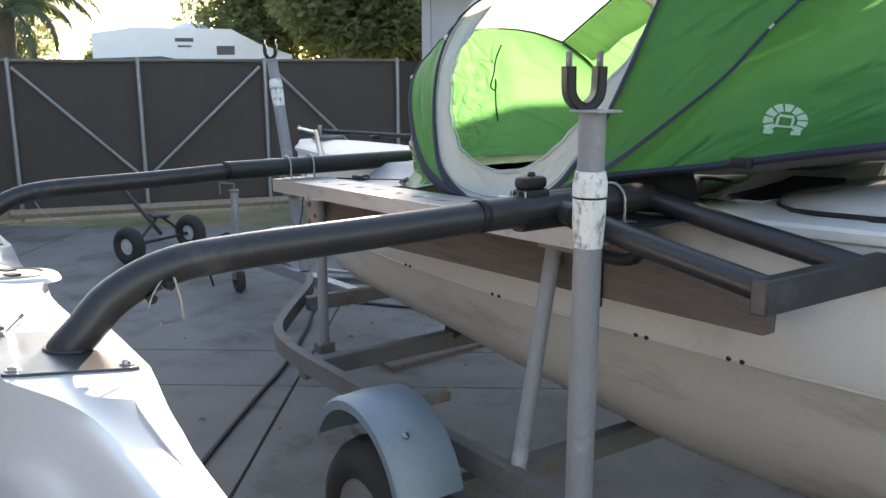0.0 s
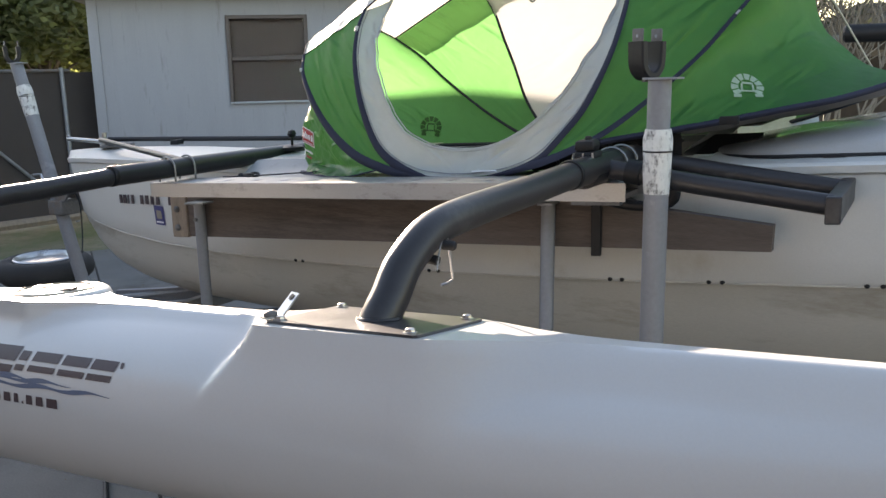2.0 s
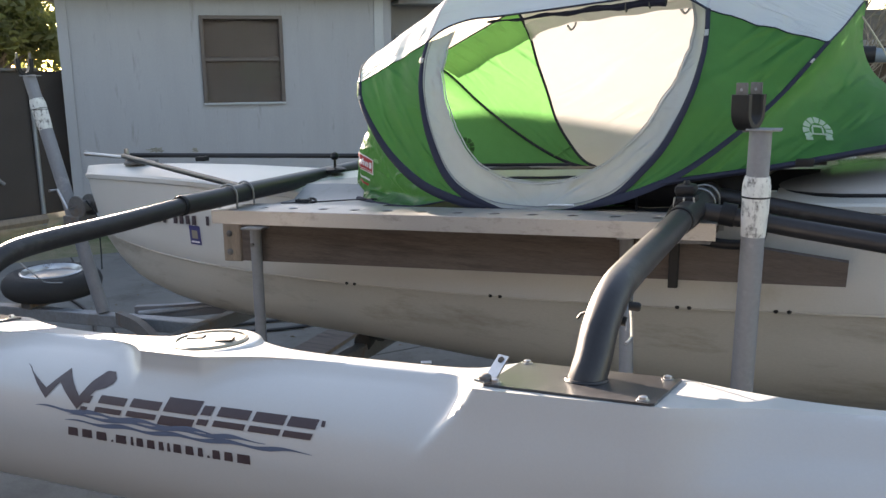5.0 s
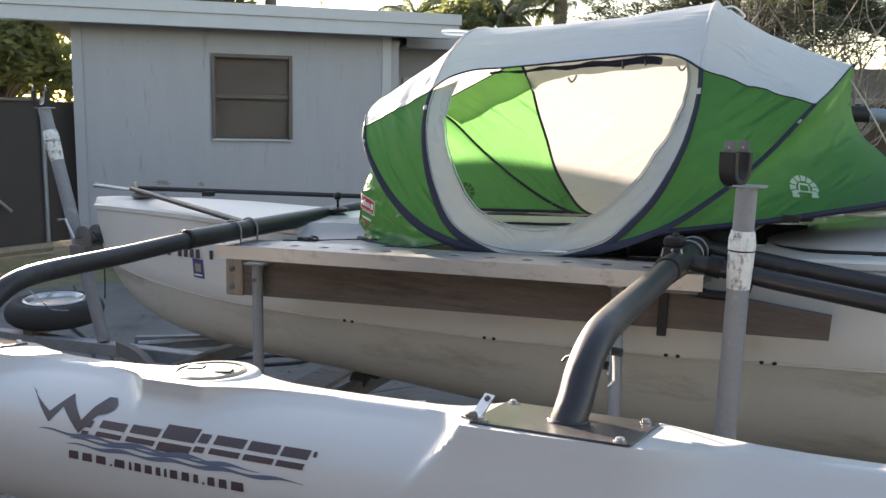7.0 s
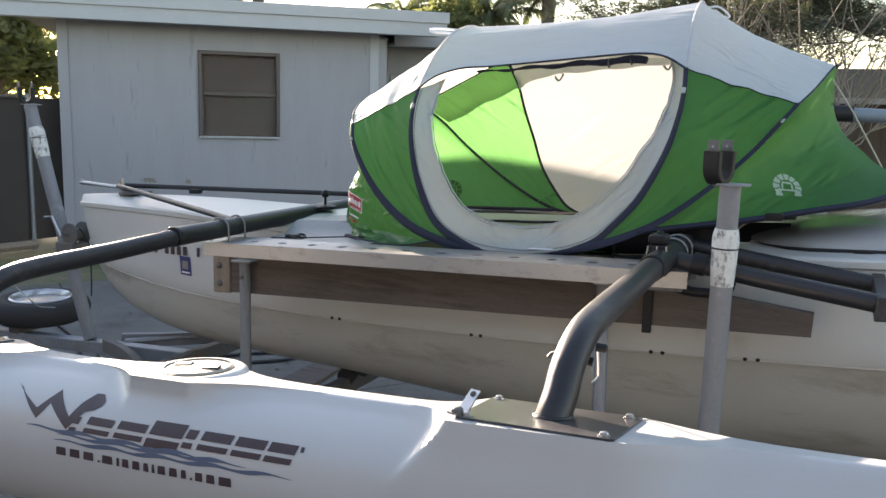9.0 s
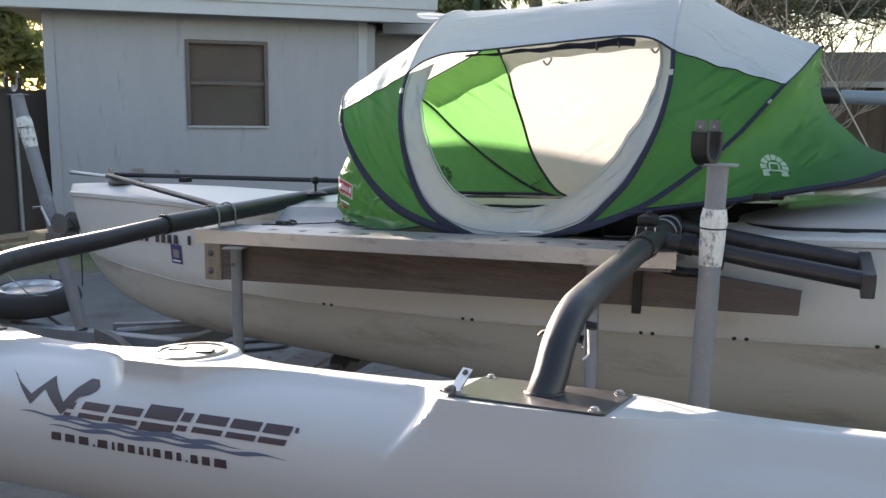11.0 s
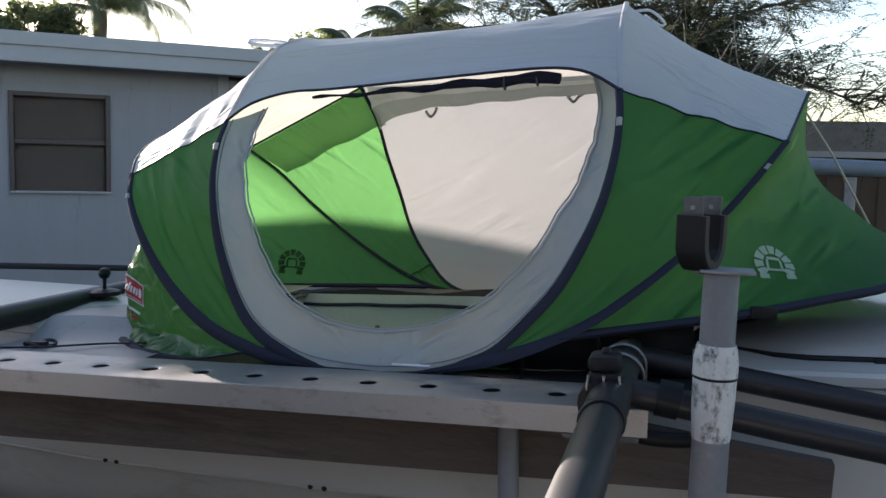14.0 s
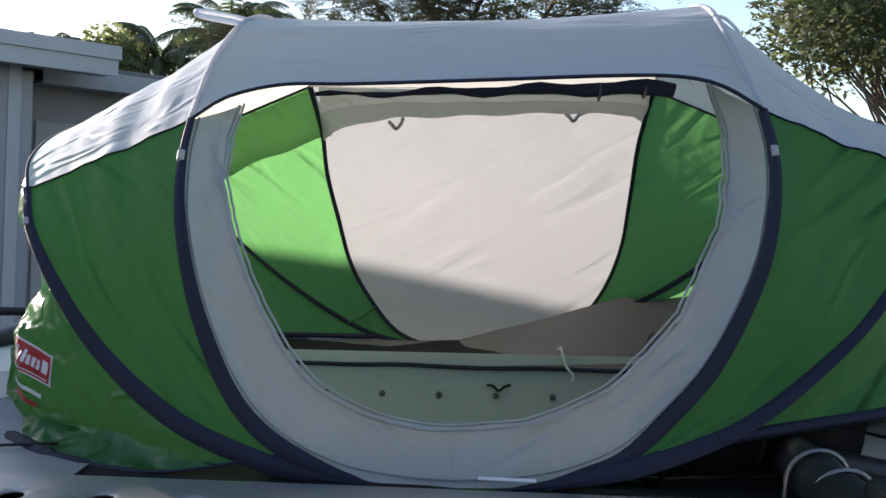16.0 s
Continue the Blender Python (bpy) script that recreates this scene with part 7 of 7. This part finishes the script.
palm("palm_tree", (-11.75, 13.2, -0.05), 4.25, 17, 2.1, "queen palm with arching feathery fronds behind the house", 11, 1.4)
palm("palm_tree", (-11.2, 18.4, -0.05), 3.75, 20, 1.3, "queen palm low behind the house roof", 12, 1.2)
palm("palm_tree", (-7.0, 13.9, -0.05), 3.25, 21, 1.45, "bushy palm behind the tent", 13, 1.15)
palm("palm_tree", (-5.75, 13.4, -0.05), 3.65, 22, 1.35, "tall palm beside the spreading tree", 14, 1.1)
palm("palm_tree", (-12.6, 1.65, -0.05), 2.35, 16, 1.3, "shaggy palm beyond the fence", 15, 1.3)
leafy_tree("broadleaf_tree", (-12.0, 11.9, -0.05), (-12.0, 11.9, 3.45), 0.85, "dark broadleaf tree behind the house", 7500, 0.055, M_LEAFD, 21, 26)
leafy_tree("broadleaf_tree", (-20.1, 14.8, -0.05), (-20.1, 14.8, 4.55), 1.05, "distant rounded tree behind the house", 7000, 0.065, M_LEAF, 22, 26, 0.6)
leafy_tree("broadleaf_tree", (-7.4, 13.0, -0.05), (-7.4, 13.0, 3.0), 0.8, "dense shrub tree behind the tent", 7000, 0.055, M_LEAF, 28, 22)
feathery_tree("spreading_tree", (-1.95, 10.3, -0.05), 4.5, 3.0, "wide fine-leaved tree with layered sprays", 31, 980, 10)
leafy_tree("oak_tree", (3.2, 9.7, -0.05), (2.85, 9.6, 3.55), 1.65, "leafy oak tree beyond the yard", 21000, 0.05, M_LEAFD, 23, 90, 0.75, 0.08)
# The last three are added or raised to shade the ground by the float.
for i, (x, y, z, s, n) in enumerate(((-26.8, 6.0, 1.6, 0.9, 4000), (-25.8, 3.2, 2.2, 1.5, 5000), (-28.5, 8.9, 1.7, 1.2, 5000), (-21.5, 8.8, 2.7, 2.0, 11000), (-20.6, 10.6, 2.7, 2.0, 11000), (-19.2, 12.3, 2.6, 1.9, 10000), (-21.2, 10.5, 3.75, 1.6, 20000), (-16.4, 8.8, 2.85, 1.45, 20000), (-15.7, 10.2, 2.85, 1.4, 20000))):
    leafy_tree("hedge_tree", (x, y, -0.05), (x, y, z), s, "hazy green tree beyond the fence, in a row thickened for shade", n, 0.10, M_LEAF, 40 + i, 40, 0.9, 0.12, -1.0)

# bare twiggy shrub in front of the spreading tree
shrub = thing("bare_shrub", (-1.65, 8.4, -0.05), "leafless twiggy shrub with pale stems", "shrub")
rnd = random.Random(77)
for k in range(26):
    bm = bmesh.new()
    p = Vector((-1.55 + rnd.gauss(0, 0.28), 8.4 + rnd.gauss(0, 0.2), -0.05))
    an = rnd.uniform(0, 6.28)
    d = Vector((math.cos(an) * 0.42, math.sin(an) * 0.40, 1.0)).normalized()
    pts = [p.copy()]
    for i in range(8):
        d = (d + Vector((rnd.gauss(0.02, 0.15), rnd.gauss(0, 0.15), rnd.uniform(-0.04, 0.10)))).normalized()
        p = p + d * rnd.uniform(0.27, 0.38)
        pts.append(p.copy())
        for twig in range(0 if i < 4 else 3):
            e = (d + Vector((rnd.gauss(0.1, 0.6), rnd.gauss(0, 0.6), rnd.uniform(-0.1, 0.4)))).normalized()
            bend = Vector((rnd.gauss(0, 0.07), rnd.gauss(0, 0.05), 0.06))
            tube(bm, [p, p + e * 0.2, p + e * 0.40 + bend, p + e * 0.55 + bend * 2.2], [0.009, 0.007, 0.005, 0.003], 5)
    tube(bm, pts, [0.018 * (1 - 0.72 * i / 8) for i in range(9)], 6)
    part("stem", bm, M_TWIG, shrub)

# ---- beyond the stern: fence, low building, stored spar ----
back_fence = thing("board_fence", (0.3, 11.8, -0.05), "brown board fence at the back of the yard", "fence")
for k in range(46):
    x = -3.2 + k * 0.205
    part("board", block(x, x + 0.195, 11.80 + 0.01 * (k % 3), 11.82 + 0.01 * (k % 3), -0.05, 1.78 + 0.02 * ((k * 7) % 3), 0.003), M_FENCEW, back_fence, smooth=False)
part("cap_rail", block(-3.2, 6.3, 11.76, 11.80, 1.62, 1.70, 0.005), M_WOODL, back_fence, smooth=False)
low_house = thing("neighbour_house", (0.5, 14.5, -0.05), "neighbouring low house with a brown roof", "house")
part("wall", block(-2.0, 8.0, 14.4, 18.0, -0.05, 1.95), M_FENCEW, low_house, smooth=False)
part("roof", extrude_xz([(-2.6, 1.95), (-1.6, 2.42), (8.5, 2.42), (8.5, 1.95)], 13.8, 18.4), M_SHINGLE, low_house, "low brown shingle roof", smooth=False)
part("fascia", block(-2.6, 8.5, 13.77, 13.80, 1.88, 1.97, 0.004), M_FASCIA, low_house, smooth=False)
spar = thing("stored_mast", (-0.2, 5.1, 0), "blue-grey mast with a black end sleeve stored level beyond the boat", "mast")
part("mast_tube", pipe([(-0.97, 5.1, 1.70), (0.6, 5.1, 1.66), (3.5, 5.1, 1.6)], 0.045, 16), M_FENDER, spar)
part("mast_cap", lathe([(0.05, -0.20), (0.054, -0.19), (0.054, 0.03), (0.04, 0.045), (0, 0.045)], (-0.97, 5.1, 1.70), (-1, 0, 0), 16), M_BLACKPL, spar)
part("mast_stand", pipe([(-0.30, 5.1, 0), (-0.30, 5.1, 1.63)], 0.03, 10), M_GREYP, spar)
part("mast_stand", pipe([(2.9, 5.1, 0), (2.9, 5.1, 1.58)], 0.03, 10), M_GREYP, spar)
